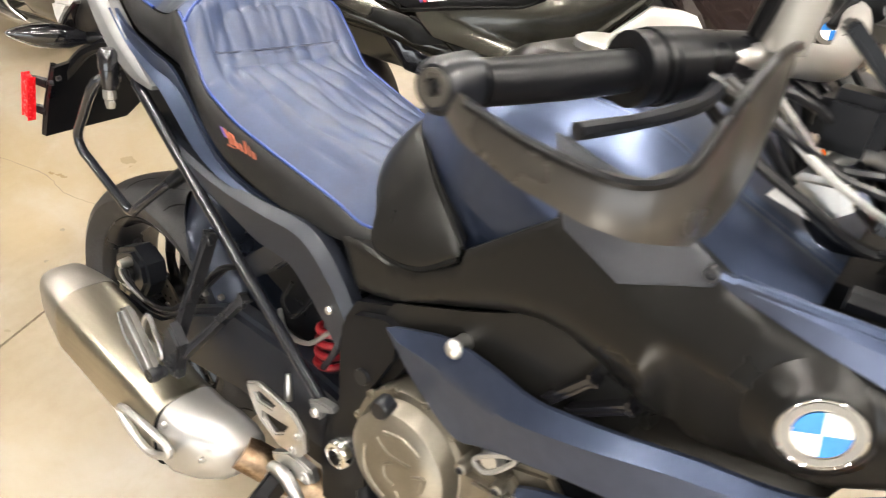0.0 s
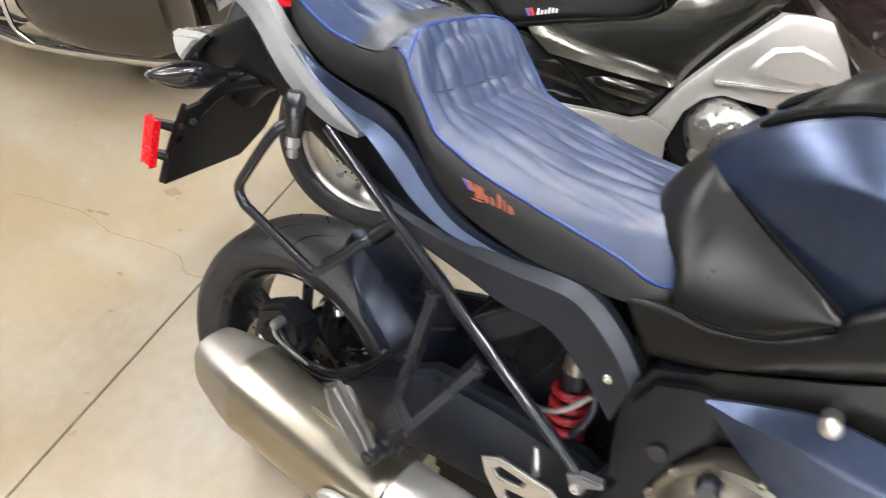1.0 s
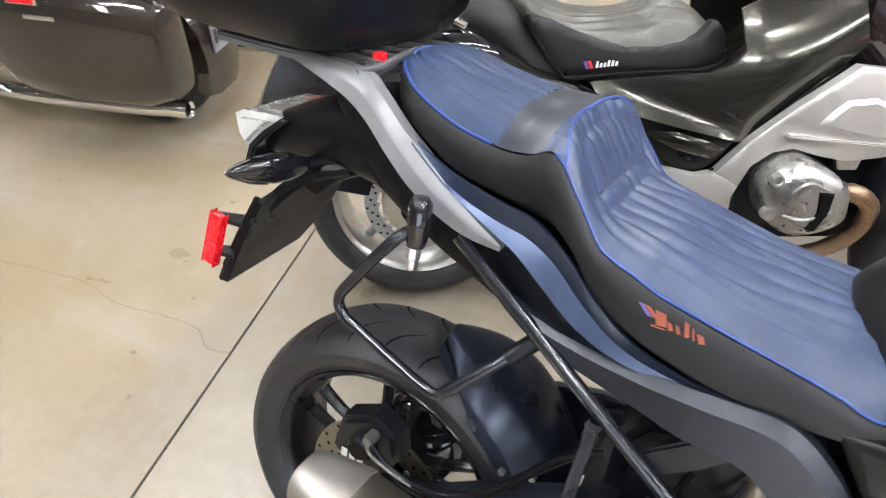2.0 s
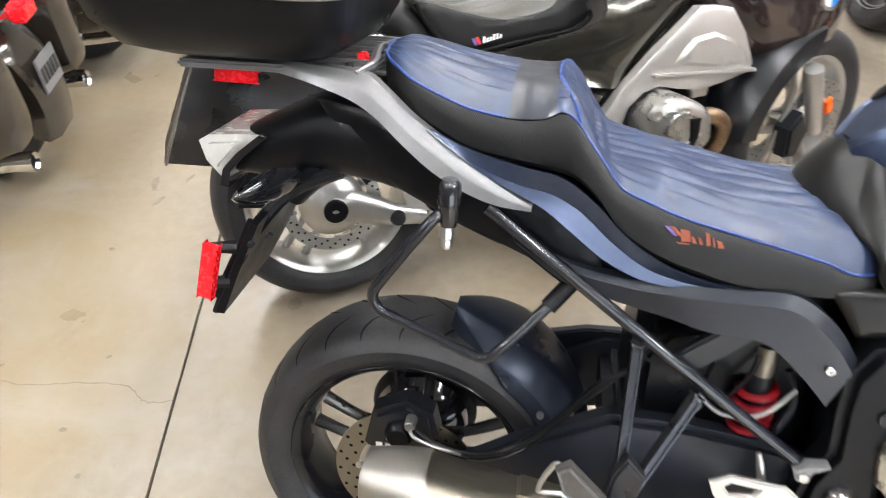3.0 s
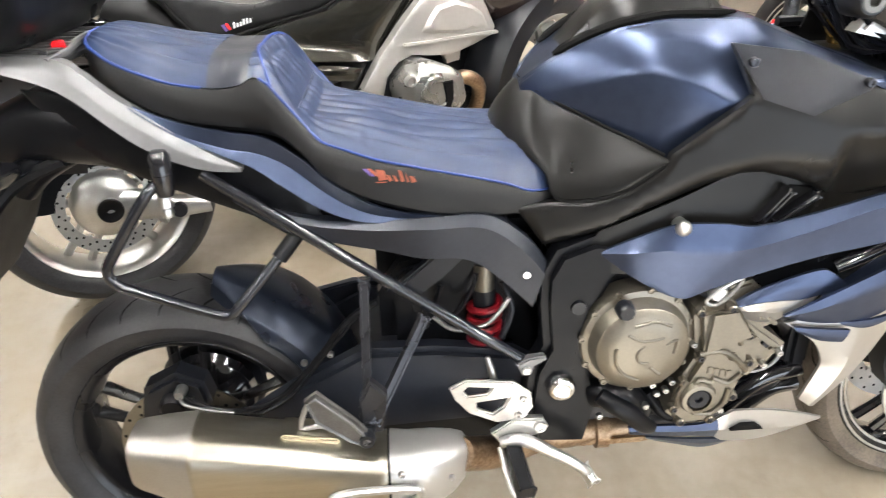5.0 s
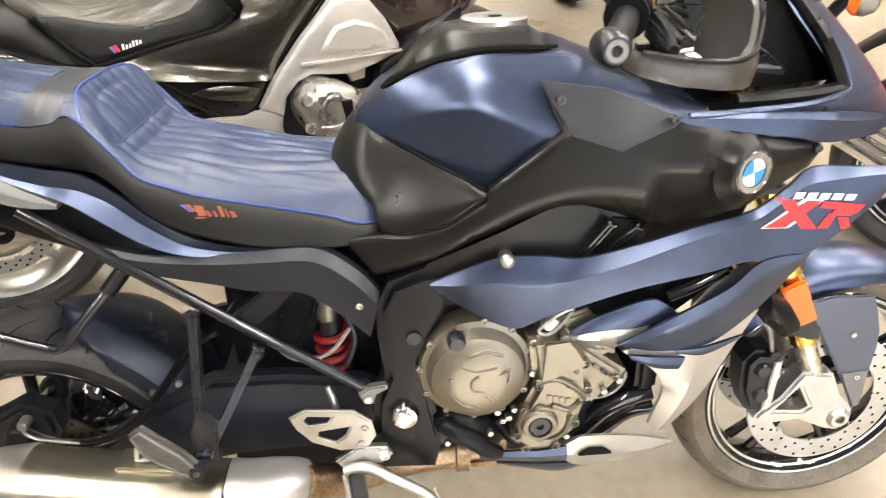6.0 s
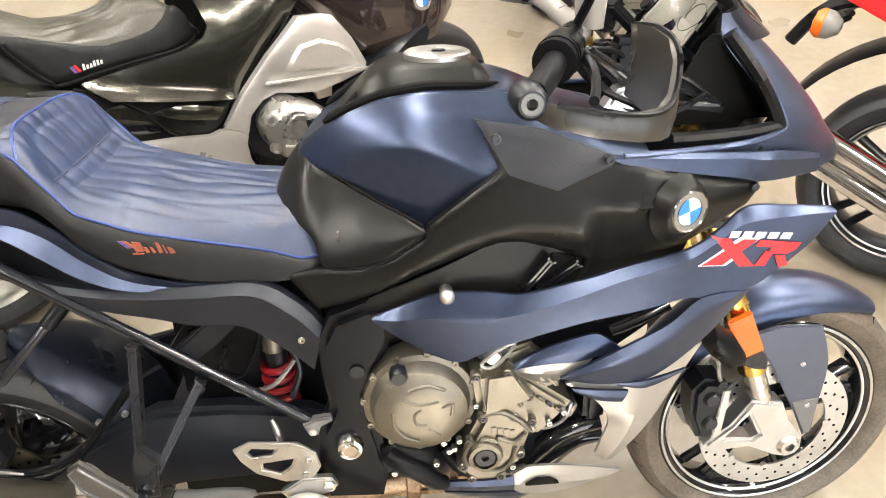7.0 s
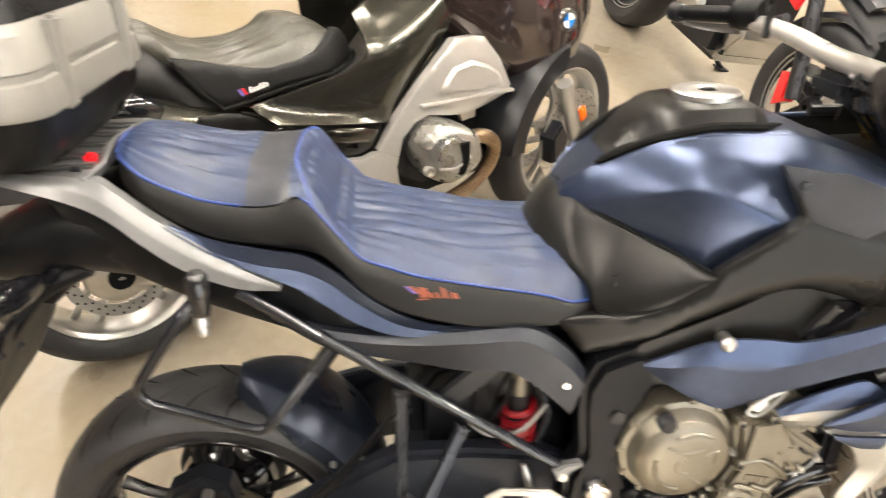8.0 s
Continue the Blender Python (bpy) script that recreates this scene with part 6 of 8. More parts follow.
# fork, steered straight
rake = Vector((1.490 - 1.380, 0, 0.385 - 0.645)).normalized()
for s in (-1, 1):
    y = s * 0.105
    top = Vector((1.380, y, 0.645)) - rake * 0.46
    fk = part("fork_leg", tube([top, Vector((1.448, y, 0.485))], 0.0255, 20, smooth=1), GOLD, bike, "gold anodised fork tube")
    part("fork_seal", tube([Vector((1.440, y, 0.505)), Vector((1.453, y, 0.472))], 0.0275, 20, smooth=1), GOLD, fk)
    part("fork_slider", tube([Vector((1.442, y, 0.500)), Vector((1.499, y, 0.365))], 0.0215, 20, smooth=1), surface("polished_slider", (0.68, 0.67, 0.65), 0.28, 1.0, 0.05, 20), fk, "bright fork slider")
    part("fork_foot", plate([(1.455, 0.408), (1.520, 0.398), (1.545, 0.345), (1.580, 0.305), (1.582, 0.275), (1.557, 0.255), (1.528, 0.262), (1.470, 0.290), (1.392, 0.284), (1.372, 0.300), (1.378, 0.312), (1.420, 0.350)], y - 0.026, y + 0.020, 0.006,
                         holes=([(1.414, 0.318), (1.456, 0.372), (1.484, 0.322), (1.470, 0.312)],)), ALU, fk, "silver alloy fork foot with a cut-out")
    part("axle_clamp", lathe([(0.010, -0.034), (0.018, -0.034), (0.024, -0.028), (0.027, 0.02)], (1.551, y if s < 0 else y + 0.01, 0.290), 28), ALU, fk)
    fcal = part("front_caliper", plate([(1.328, 0.44), (1.350, 0.466), (1.388, 0.462), (1.408, 0.41), (1.402, 0.355), (1.380, 0.318), (1.352, 0.325), (1.332, 0.375)], s * 0.132, s * 0.065, 0.01), MATTE, fk, "black front brake caliper")
    for px2, pz in ((1.366, 0.425), (1.372, 0.365)):
        part("caliper_piston", lathe([(0.0001, -0.010 * 1), (0.012, -0.010), (0.017, -0.004), (0.018, 0.006)], (px2, s * 0.130, pz), 18), DARKMETAL, fcal)
    part("caliper_bridge", plate([(1.385, 0.445), (1.400, 0.445), (1.396, 0.335), (1.378, 0.330)], s * 0.138, s * 0.13, 0.002), ALU, fcal, "silver caliper bridge")
    part("brake_hose", tube([(1.380, s * 0.132, 0.462), (1.371, s * 0.135, 0.480), (1.363, s * 0.134, 0.513), (1.350, s * 0.128, 0.542), (1.36, s * 0.12, 0.62), (1.33, s * 0.10, 0.75)], 0.0045, 8), WIRE, fk, "braided front brake line")
    part("hose_banjo", lathe([(0.0001, -0.006), (0.009, -0.006), (0.010, 0.006)], (1.38, s * 0.134, 0.462), 14), MATTE, fk)
    part("slider_cover", plate([(1.365, 0.564), (1.393, 0.578), (1.43, 0.556), (1.462, 0.513), (1.464, 0.488), (1.44, 0.490), (1.405, 0.505), (1.375, 0.535)], s * 0.140, s * 0.118, 0.007), DARKMETAL, fk, "grey plastic slider cover")
    # paler than BLUE: the colour carries light the flat plate does not reflect
    part("fork_guard", plate([(1.446, 0.545), (1.503, 0.560), (1.585, 0.556), (1.603, 0.513), (1.617, 0.470), (1.621, 0.431), (1.619, 0.354), (1.620, 0.290), (1.603, 0.281), (1.568, 0.351), (1.540, 0.398), (1.509, 0.450), (1.472, 0.505)], s * 0.098, s * 0.091, 0.003), surface("paled_blue_paint", (0.105, 0.118, 0.158), 0.34, 0.8, 0.05, 6), fk, "blue fork guard, paled for reflected light")
    # highlight on the guard's lower end, painted as a silver-grey plate
    part("guard_edge", plate([(1.558, 0.376), (1.615, 0.380), (1.614, 0.292), (1.604, 0.288), (1.574, 0.345)], s * 0.1005, s * 0.0975, 0.001), RAILGREY, fk, "lower end of the guard, highlight painted silver-grey")
for z, x in ((0.470, 1.560), (0.365, 1.592)):
    bolt("guard_screw", bike, x, -0.099, z, 0.006, CHROME)
part("fork_reflector", bar((1.384, -0.138, 0.616), (1.424, -0.138, 0.530), 0.012, 0.046, up=(1, 0, 0.5)), AMBER, bike, "amber fork reflector")
part("side_duct", ring_mesh([oval(x, -0.165, z, a, b, 16) for x, z, a, b in ((1.30, 0.60, 0.01, 0.012), (1.32, 0.592, 0.028, 0.03), (1.36, 0.565, 0.03, 0.036), (1.39, 0.545, 0.012, 0.014))]), BLACK, bike, "black horn")
for x, z in ((1.205, 1.03), (1.30, 0.80)):
    part("fork_yoke", box(x - 0.035, x + 0.04, -0.135, 0.135, z - 0.016, z + 0.016, 0.01), MATTE, bike, "black fork yoke")
fender = []
for i in range(29):
    u = i / 28
    a = radians(150 - 96 * u)
    w = 0.076 * math.sin(math.pi * (0.22 + 0.66 * u)) ** 0.5
    deep = 0.064 * math.sin(math.pi * min(1, 0.30 + 0.62 * u)) + 0.006
    sec = []
    for k in range(13):
        f = radians(-92 + 184 * k / 12)
        sec.append((w * math.sin(f), 0.322 - deep * (1 - max(0.0, math.cos(f)) ** 0.8)))
    fender.append([Vector((FX + q * math.cos(a), y, FZ + q * math.sin(a))) for y, q in sec] + [Vector((FX + (q - 0.004) * math.cos(a), y * 0.95, FZ + (q - 0.004) * math.sin(a))) for y, q in reversed(sec)])
part("front_mudguard", ring_mesh(fender), BLUE, bike, "satin blue front mudguard", sharp=30)

# handlebar
hb = part("handlebar", tube([(0.918, -0.412, 1.099), (0.985, -0.265, 1.112), (1.04, -0.15, 1.125), (1.072, -0.05, 1.118), (1.074, 0.03, 1.120), (1.062, 0.12, 1.136), (1.047, 0.20, 1.145), (1.022, 0.30, 1.148), (0.982, 0.412, 1.147)], [0.010, 0.010, 0.015, 0.017, 0.017, 0.017, 0.016, 0.011, 0.010], 14), PALESILVER, bike, "silver alloy handlebar")
def at_bar(s, x, y, z):
    """A place on the bar; the left end stands a little forward and higher."""
    return Vector((x + (0.050 if s > 0 else 0), s * y, z + (0.044 if s > 0 else 0)))


for s in (-1, 1):
    gp = part("grip", tube([at_bar(s, 0.926, 0.398, 1.100), at_bar(s, 0.955, 0.335, 1.105), at_bar(s, 0.982, 0.272, 1.111)], [0.0165, 0.0172, 0.0165], 16), BLACK, hb, "ribbed rubber grip")
    part("grip_collar", tube([at_bar(s, 0.978, 0.280, 1.111), at_bar(s, 0.984, 0.266, 1.112)], 0.029, 20, smooth=1), BLACK, gp)
    part("switch_housing", tube([at_bar(s, 0.985, 0.264, 1.113), at_bar(s, 1.003, 0.222, 1.118)], [0.030, 0.027], 18, smooth=1), BLACK, hb)
    part("bar_weight", lathe([(0.0001, -0.012), (0.008, -0.012), (0.009, -0.020), (0.015, -0.020), (0.0195, -0.014), (0.0205, 0.016), (0.012, 0.02)], at_bar(s, 0.917, 0.417, 1.099), 24), MATTE, hb, "bar end weight")
    part("end_screw", lathe([(0.0001, s * 0.010), (0.006, s * 0.010), (0.0065, s * 0.021), (0.0125, s * 0.0212), (0.0135, s * 0.018)], at_bar(s, 0.917, 0.417, 1.099), 20), surface("worn_end_metal", (0.15, 0.142, 0.13), 0.34, 0.8, 0.15, 40), hb, "grey end screw")
    part("lever", tube([at_bar(s, 1.03, 0.20, 1.115), at_bar(s, 1.035, 0.26, 1.10), at_bar(s, 1.02, 0.33, 1.092), at_bar(s, 1.0, 0.39, 1.088)], [0.009, 0.007, 0.006, 0.0065], 8), MATTE, hb, "black lever")
    guard_path = [(0.915, 0.428, 1.097, 0.011), (0.945, 0.437, 1.084, 0.013), (0.99, 0.440, 1.074, 0.015), (1.04, 0.438, 1.068, 0.016), (1.068, 0.430, 1.068, 0.018), (1.084, 0.416, 1.074, 0.024), (1.092, 0.400, 1.090, 0.042), (1.094, 0.370, 1.100, 0.052), (1.092, 0.32, 1.106, 0.052), (1.086, 0.265, 1.108, 0.046)]
    rows_g = []
    guard_path = guard_path if s < 0 else guard_path[:5]
    for x, y, z, h in [tuple(v) for v in (Vector((a, b, c, d4)) for a, b, c, d4 in guard_path)]:
        inx = 0.008 if y > 0.4 else 0.003
        x, z = x + (0.05 if s > 0 else 0), z + (0.044 if s > 0 else 0)
        rows_g.append([Vector((x, s * y, z - h)), Vector((x + 0.003, s * (y + 0.004), z)), Vector((x, s * y, z + h)), Vector((x - 0.005, s * (y - inx), z + h)), Vector((x - 0.002, s * (y - 0.004), z)), Vector((x - 0.005, s * (y - inx), z - h))])
    gd = part("hand_guard", ring_mesh(rows_g), GUARD, hb, "black plastic hand guard", sharp=50)
    part("guard_edge", tube([at_bar(s, x, y + 0.001, z + h) for x, y, z, h in guard_path[1:]], 0.0035, 6), BLACK, gd)
    part("mirror_stem", tube([(1.03, s * 0.17, 1.13), (1.05, s * 0.21, 1.20), (1.06, s * 0.27, 1.27)], 0.007, 8), BLACK, hb)
part("throttle_housing", tube([(0.990, -0.256, 1.113), (1.012, -0.208, 1.118), (1.036, -0.158, 1.124)], [0.030, 0.026, 0.021], 18, smooth=2), BLACK, hb, "black throttle housing")
part("brake_reservoir", lathe([(0.0001, 0.03), (0.021, 0.03), (0.023, 0.025), (0.020, -0.02), (0.0001, -0.022)], (1.055, -0.165, 1.155), 20, axis="z"), GREYCASE, hb, "pale fluid reservoir")
part("reservoir_stay", tube([(1.055, -0.165, 1.13), (1.06, -0.15, 1.10)], 0.007, 8, smooth=1), GOLD, hb)
part("bar_clamp", box(1.05, 1.09, -0.05, 0.05, 1.06, 1.10, 0.012), MATTE, hb, "black bar clamp")
for k in range(6):
    part("cable", tube([(1.03 + 0.01 * k, -0.20 + 0.05 * k, 1.11), (1.10 + 0.012 * k, -0.17 + 0.05 * k, 1.10 - 0.015 * k), (1.16, -0.11 + 0.04 * k, 1.03), (1.22, -0.06 + 0.02 * k, 0.95)], 0.0042, 6), BLACK, hb)
for k in range(5):
    part("wiring", tube([(1.02, -0.23 + 0.03 * k, 1.10), (1.06, -0.20 + 0.03 * k, 1.06 + 0.012 * k), (1.12, -0.19 + 0.02 * k, 1.03 - 0.01 * k), (1.18, -0.16, 1.0), (1.25, -0.15, 1.03)], 0.005, 6), BLACK, hb)
part("master_cylinder", tube([(1.02, -0.215, 1.122), (1.045, -0.165, 1.128)], 0.014, 12, smooth=1), ALU, hb, "silver master cylinder")
part("lever_perch", plate([(1.085, 1.020), (1.105, 1.048), (1.140, 1.052), (1.152, 1.030), (1.130, 1.010)], -0.175, -0.135, 0.006), ALU, hb, "silver lever perch")
part("switch_pod", box(1.095, 1.150, -0.165, -0.115, 1.068, 1.118, 0.010), BLACK, hb, "black switch pod")
part("hose_union", tube([(1.115, -0.16, 1.052), (1.135, -0.13, 1.066), (1.170, -0.10, 1.058)], 0.008, 10), RAILGREY, hb, "grey hose union")
part("ignition_lock", lathe([(0.0001, 0.014), (0.010, 0.014), (0.012, 0.020), (0.022, 0.018), (0.025, 0.0), (0.025, -0.03)], (1.128, -0.02, 1.072), 24, axis="z"), DARKMETAL, hb, "grey ignition lock")
for k in range(3):
    part("cable", tube([(1.00 + 0.02 * k, -0.24, 1.118), (1.06 + 0.02 * k, -0.21, 1.10 - 0.01 * k), (1.13, -0.19 + 0.02 * k, 1.055), (1.20, -0.15, 1.02 + 0.02 * k), (1.28, -0.14, 1.01)], 0.0038, 6), MATTE if k else WIRE, hb)
part("fork_cap", lathe([(0.0001, 0.012), (0.014, 0.012), (0.022, 0.006), (0.026, -0.02)], (1.195, -0.105, 1.062), 20, axis="z"), GOLD, hb, "gold fork cap")
part("dash_brace", bar((1.09, -0.14, 1.165), (1.20, -0.10, 1.07), 0.03, 0.012), BLACK, hb)
part("dash_brace", bar((1.17, -0.14, 1.02), (1.29, -0.13, 1.0), 0.016, 0.016), MATTE, hb)
for k in range(2):
    part("steel_cable", tube([(1.05, -0.16 + 0.1 * k, 1.11), (1.11, -0.15 + 0.1 * k, 1.06), (1.17, -0.10 + 0.07 * k, 1.0)], 0.004, 6), WIRE, hb)


# ---- neighbouring tourer ----
tour = thing("motorcycle", pose(-0.385, 0.735, 0.004, -13, 0, 29), "dark olive and silver touring motorcycle parked alongside", "motorcycle")
rw = wheel(tour, 0.01, 0.305, 0.305, 0.088, ALU, 5, True, tread=False, spoke_w=0.014)
disc_rotor(rw, 0.01, -0.10, 0.305, 0.135, 0.10)
fw = wheel(tour, 1.485, 0.30, 0.298, 0.06, SILVER, 5, True, tread=False, spoke_w=0.014)
STEER = pose(1.415, -0.170, 0.270, 6, 0, 13) @ pose(-1.485, 0, -0.30)
fw.matrix_basis = STEER
for y in (-0.075, 0.075):
    disc_rotor(fw, 1.485, y, 0.30, 0.16, 0.11)


def tp(name, bm, mat, label="", sharp=38):
    return part(name, bm, mat, tour, label, sharp)


def tskin(name, outline, depth, mat, label, mirror=True, **kw):
    kw = {"curve": 0, **kw}
    tp(name, skin(outline, depth, **kw), mat, label)
    if mirror:
        tp(name, skin(outline, lambda x, z: -depth(x, z), **{**kw, "thick": -kw.get("thick", 0.004), "drop": -kw.get("drop", 0.005)}), mat, label)


hubp = tp("final_drive", lathe([(0.020, -0.172), (0.030, -0.176), (0.034, -0.168), (0.052, -0.162), (0.076, -0.150), (0.086, -0.13), (0.088, -0.10)], (0.009, 0, 0.316), 40), ALU, "silver final drive housing")
part("hub_bore", lathe([(0.0001, -0.174), (0.021, -0.176), (0.029, -0.180), (0.032, -0.178), (0.032, -0.16)], (0.009, 0, 0.316), 28), BLACK, hubp, "black hub bore")
tp("drive_arm", ring_mesh([oval(x, -0.145, z, 0.03, b, 16) for x, z, b in ((-0.01, 0.315, 0.03), (0.06, 0.306, 0.048), (0.12, 0.281, 0.042), (0.17, 0.258, 0.032), (0.25, 0.235, 0.024))]), ALU, "silver swingarm")
tp("arm_bolt", lathe([(0.0001, -0.185), (0.018, -0.185), (0.022, -0.175), (0.022, -0.16)], (0.168, 0, 0.256), 20), MATTE)
tp("inner_mudguard", plate([(0.232 * math.cos(radians(a)), 0.302 + 0.232 * math.sin(radians(a))) for a in range(18, 169, 10)] + [(0.112 * math.cos(radians(a)), 0.302 + 0.112 * math.sin(radians(a))) for a in range(168, 17, -15)], -0.104, -0.094, 0.003), BLACK, "black inner rear mudguard")
tp("swingarm_spar", bar((0.2, -0.12, 0.28), (0.62, -0.12, 0.36), 0.08, 0.08), ALU)
tp("wheel_arch", ring_mesh([[Vector((0.01 + r * math.cos(radians(a)), y, 0.305 + r * math.sin(radians(a)))) for y, r in ((-0.10, 0.34), (-0.06, 0.362), (0.06, 0.362), (0.10, 0.34), (0.06, 0.352), (-0.06, 0.352))] for a in range(40, 145, 10)]), BLACK, "black rear mudguard")

pan = thing("pannier", pose(-0.385, 0.735, 0.004, -13, 0, 29), "black side pannier with a red reflector on the touring motorcycle", "luggage")
prow = []
for i in range(8):
    u = i / 7
    x0, z0 = -0.338 + 0.113 * u, 0.575 + 0.205 * u
    prow.append([Vector((x0 - 0.005, y, z0)) for y in (-0.305, -0.15)] + [Vector((x0 + 0.33 - 0.02 * u, y, z0 - 0.115 + 0.03 * u)) for y in (-0.15, -0.27)])
prow = [[Vector((v.x, v.y - (0.015 if k in (0, 3) else 0) * math.sin(math.pi * i / 7), v.z)) for k, v in enumerate(r)] for i, r in enumerate(prow)]
pbm = ring_mesh(prow)
bmesh.ops.bevel(pbm, geom=[e for e in pbm.edges if e.calc_face_angle(0) > 0.7], offset=0.008, segments=2, affect="EDGES", clamp_overlap=True)
part("shell", pbm, surface("scuffed_black_plastic", (0.016, 0.014, 0.013), 0.3, 0.0, 0.3, 10, bump=0.1, bump_scale=200), pan, "scuffed black shell")
part("reflector", bar((-0.198, -0.324, 0.744), (-0.116, -0.318, 0.720), 0.026, 0.014, up=(0, -1, 0.2)), REDLENS, pan, "red reflector")
part("edge_trim", tube([(-0.34, -0.312, 0.572), (-0.285, -0.325, 0.68), (-0.228, -0.312, 0.782)], 0.0028, 6), surface("worn_grey_edge", (0.16, 0.15, 0.13), 0.5), pan)


# tail fairing, seats, tank
def body_ring(x, low, top, w, shoulder):
    half = [(0, top), (0.5 * w, top - 0.004), (0.82 * w, top - 0.02), (0.97 * w, shoulder), (1.0 * w, shoulder - 0.04), (0.93 * w, (low + shoulder) / 2), (0.72 * w, low)]
    return [Vector((x, -y, z)) for y, z in reversed(half)] + [Vector((x, y, z)) for y, z in half[1:]]


tp("tail_fairing", ring_mesh([body_ring(x, lo, hi, w, sh) for x, lo, hi, w, sh in ((-0.18, 0.66, 0.76, 0.07, 0.71), (-0.10, 0.62, 0.785, 0.13, 0.72), (0.0, 0.58, 0.79, 0.17, 0.71), (0.10, 0.56, 0.785, 0.19, 0.70), (0.20, 0.54, 0.75, 0.198, 0.675), (0.30, 0.51, 0.70, 0.20, 0.645), (0.42, 0.48, 0.64, 0.205, 0.60), (0.55, 0.44, 0.58, 0.215, 0.55), (0.68, 0.40, 0.54, 0.225, 0.50))], False, False), TOURER, "dark olive metallic tail fairing", 50)
tp("rear_grip", tube([(-0.1, -0.19, 0.79), (-0.02, -0.205, 0.815), (0.09, -0.205, 0.80), (0.14, -0.19, 0.775)], 0.011, 8), CHROME, "bright grab handle")
for s in (-1, 1):
    tp("tail_blister", ring_mesh([oval(x, s * 0.15, z, a, b, 18) for x, z, a, b in ((0.05, 0.735, 0.01, 0.01), (0.09, 0.735, 0.05, 0.045), (0.15, 0.72, 0.058, 0.05), (0.21, 0.695, 0.045, 0.036), (0.25, 0.68, 0.01, 0.008))]), GLOSS, "gloss black tail blister")


def seat_ring(x, low, edge_z, top, w, k=0.0):
    half = []
    for j in range(29):
        v = j / 28
        z = edge_z + (top - edge_z) * (1 - v ** 3) + 0.010 * (abs(math.sin(math.pi * (4.5 * v + 8.0 * x + 0.6 * math.sin(17 * x)))) ** 0.6 - 0.6) * min(1, (1 - v) * 5) * (0.6 + 0.4 * math.sin(29 * x + 3 * v))
        half.append((v * w * 0.95, z))
    half += [(w, edge_z - 0.3 * (edge_z - low)), (w * 1.02, low + 0.3 * (edge_z - low)), (w * 0.9, low)]
    return [Vector((x, -y, z)) for y, z in reversed(half)] + [Vector((x, y, z)) for y, z in half[1:]]


RTS = ((0.235, 0.80, 0.85, 0.872, 0.122), (0.27, 0.77, 0.835, 0.86, 0.135), (0.305, 0.735, 0.800, 0.835, 0.148), (0.35, 0.72, 0.775, 0.805, 0.157), (0.40, 0.71, 0.752, 0.780, 0.161), (0.47, 0.70, 0.738, 0.772, 0.163), (0.55, 0.70, 0.734, 0.785, 0.163), (0.60, 0.70, 0.734, 0.812, 0.161), (0.65, 0.70, 0.728, 0.800, 0.157), (0.70, 0.69, 0.718, 0.770, 0.152), (0.74, 0.69, 0.706, 0.730, 0.144), (0.76, 0.68, 0.690, 0.700, 0.13))
RTS = [[blend([(r[0], r[k]) for r in RTS], 0.235 + 0.525 * i / 60) if k else 0.235 + 0.525 * i / 60 for k in range(5)] for i in range(61)]
front_seat = tp("rider_seat", ring_mesh([seat_ring(*r) for r in RTS], False, False), BLACKLEATHER, "creased olive-grey leather rider seat", 50)
SEATLINE = [(0.278, 0.796), (0.302, 0.746), (0.330, 0.702), (0.361, 0.664), (0.385, 0.654), (0.526, 0.663), (0.640, 0.666), (0.689, 0.670), (0.728, 0.682), (0.742, 0.696), (0.736, 0.712)]
for s in (-1, 1):
    part("seat_side", skin(SEATLINE + [(0.729, 0.748), (0.712, 0.770), (0.696, 0.772), (0.672, 0.742), (0.640, 0.727), (0.584, 0.719), (0.512, 0.717), (0.455, 0.732), (0.400, 0.752), (0.337, 0.778)], lambda x, z: s * (0.172 - 0.12 * max(0, x - 0.68)), curve=0, thick=-s * 0.03, drop=-s * 0.004, edge=0.006), VINYL, front_seat, "black vinyl seat side")
    part("seat_welt", tube([(x, s * (0.176 - 0.12 * max(0, x - 0.68)), z - 0.003) for x, z in SEATLINE], 0.006, 6), GROOVE, front_seat)
part("embroidery", skin([(0.412, 0.688), (0.420, 0.689), (0.428, 0.671), (0.420, 0.670)], lambda x, z: -0.1745, thick=0.001, edge=0, drop=0, curve=0), PURPLE, front_seat, "violet flash")
part("embroidery", skin([(0.422, 0.689), (0.429, 0.690), (0.437, 0.672), (0.430, 0.671)], lambda x, z: -0.1745, thick=0.001, edge=0, drop=0, curve=0), REDPRINT, front_seat, "red flash")
for k, tall in enumerate((0.015, 0.010, 0.010, 0.014, 0.013, 0.010)):
    x, foot = 0.441 + 0.0088 * k, 0.673 + 0.0009 * k
    part("embroidery", skin([(x + 0.002, foot + tall), (x + 0.0075, foot + tall), (x + 0.0062, foot), (x, foot)], lambda x2, z: -0.1745, thick=0.001, edge=0, drop=0, curve=0), WHITE, front_seat, "white embroidered stroke")
tp("passenger_seat", ring_mesh([seat_ring(*r) for r in ((-0.12, 0.80, 0.86, 0.88, 0.10), (-0.05, 0.80, 0.865, 0.895, 0.145), (0.08, 0.765, 0.85, 0.885, 0.165), (0.17, 0.735, 0.825, 0.865, 0.17), (0.235, 0.70, 0.80, 0.85, 0.168), (0.30, 0.648, 0.735, 0.80, 0.165), (0.355, 0.637, 0.672, 0.73, 0.158))], False, False), VINYL, "black passenger seat", 50)
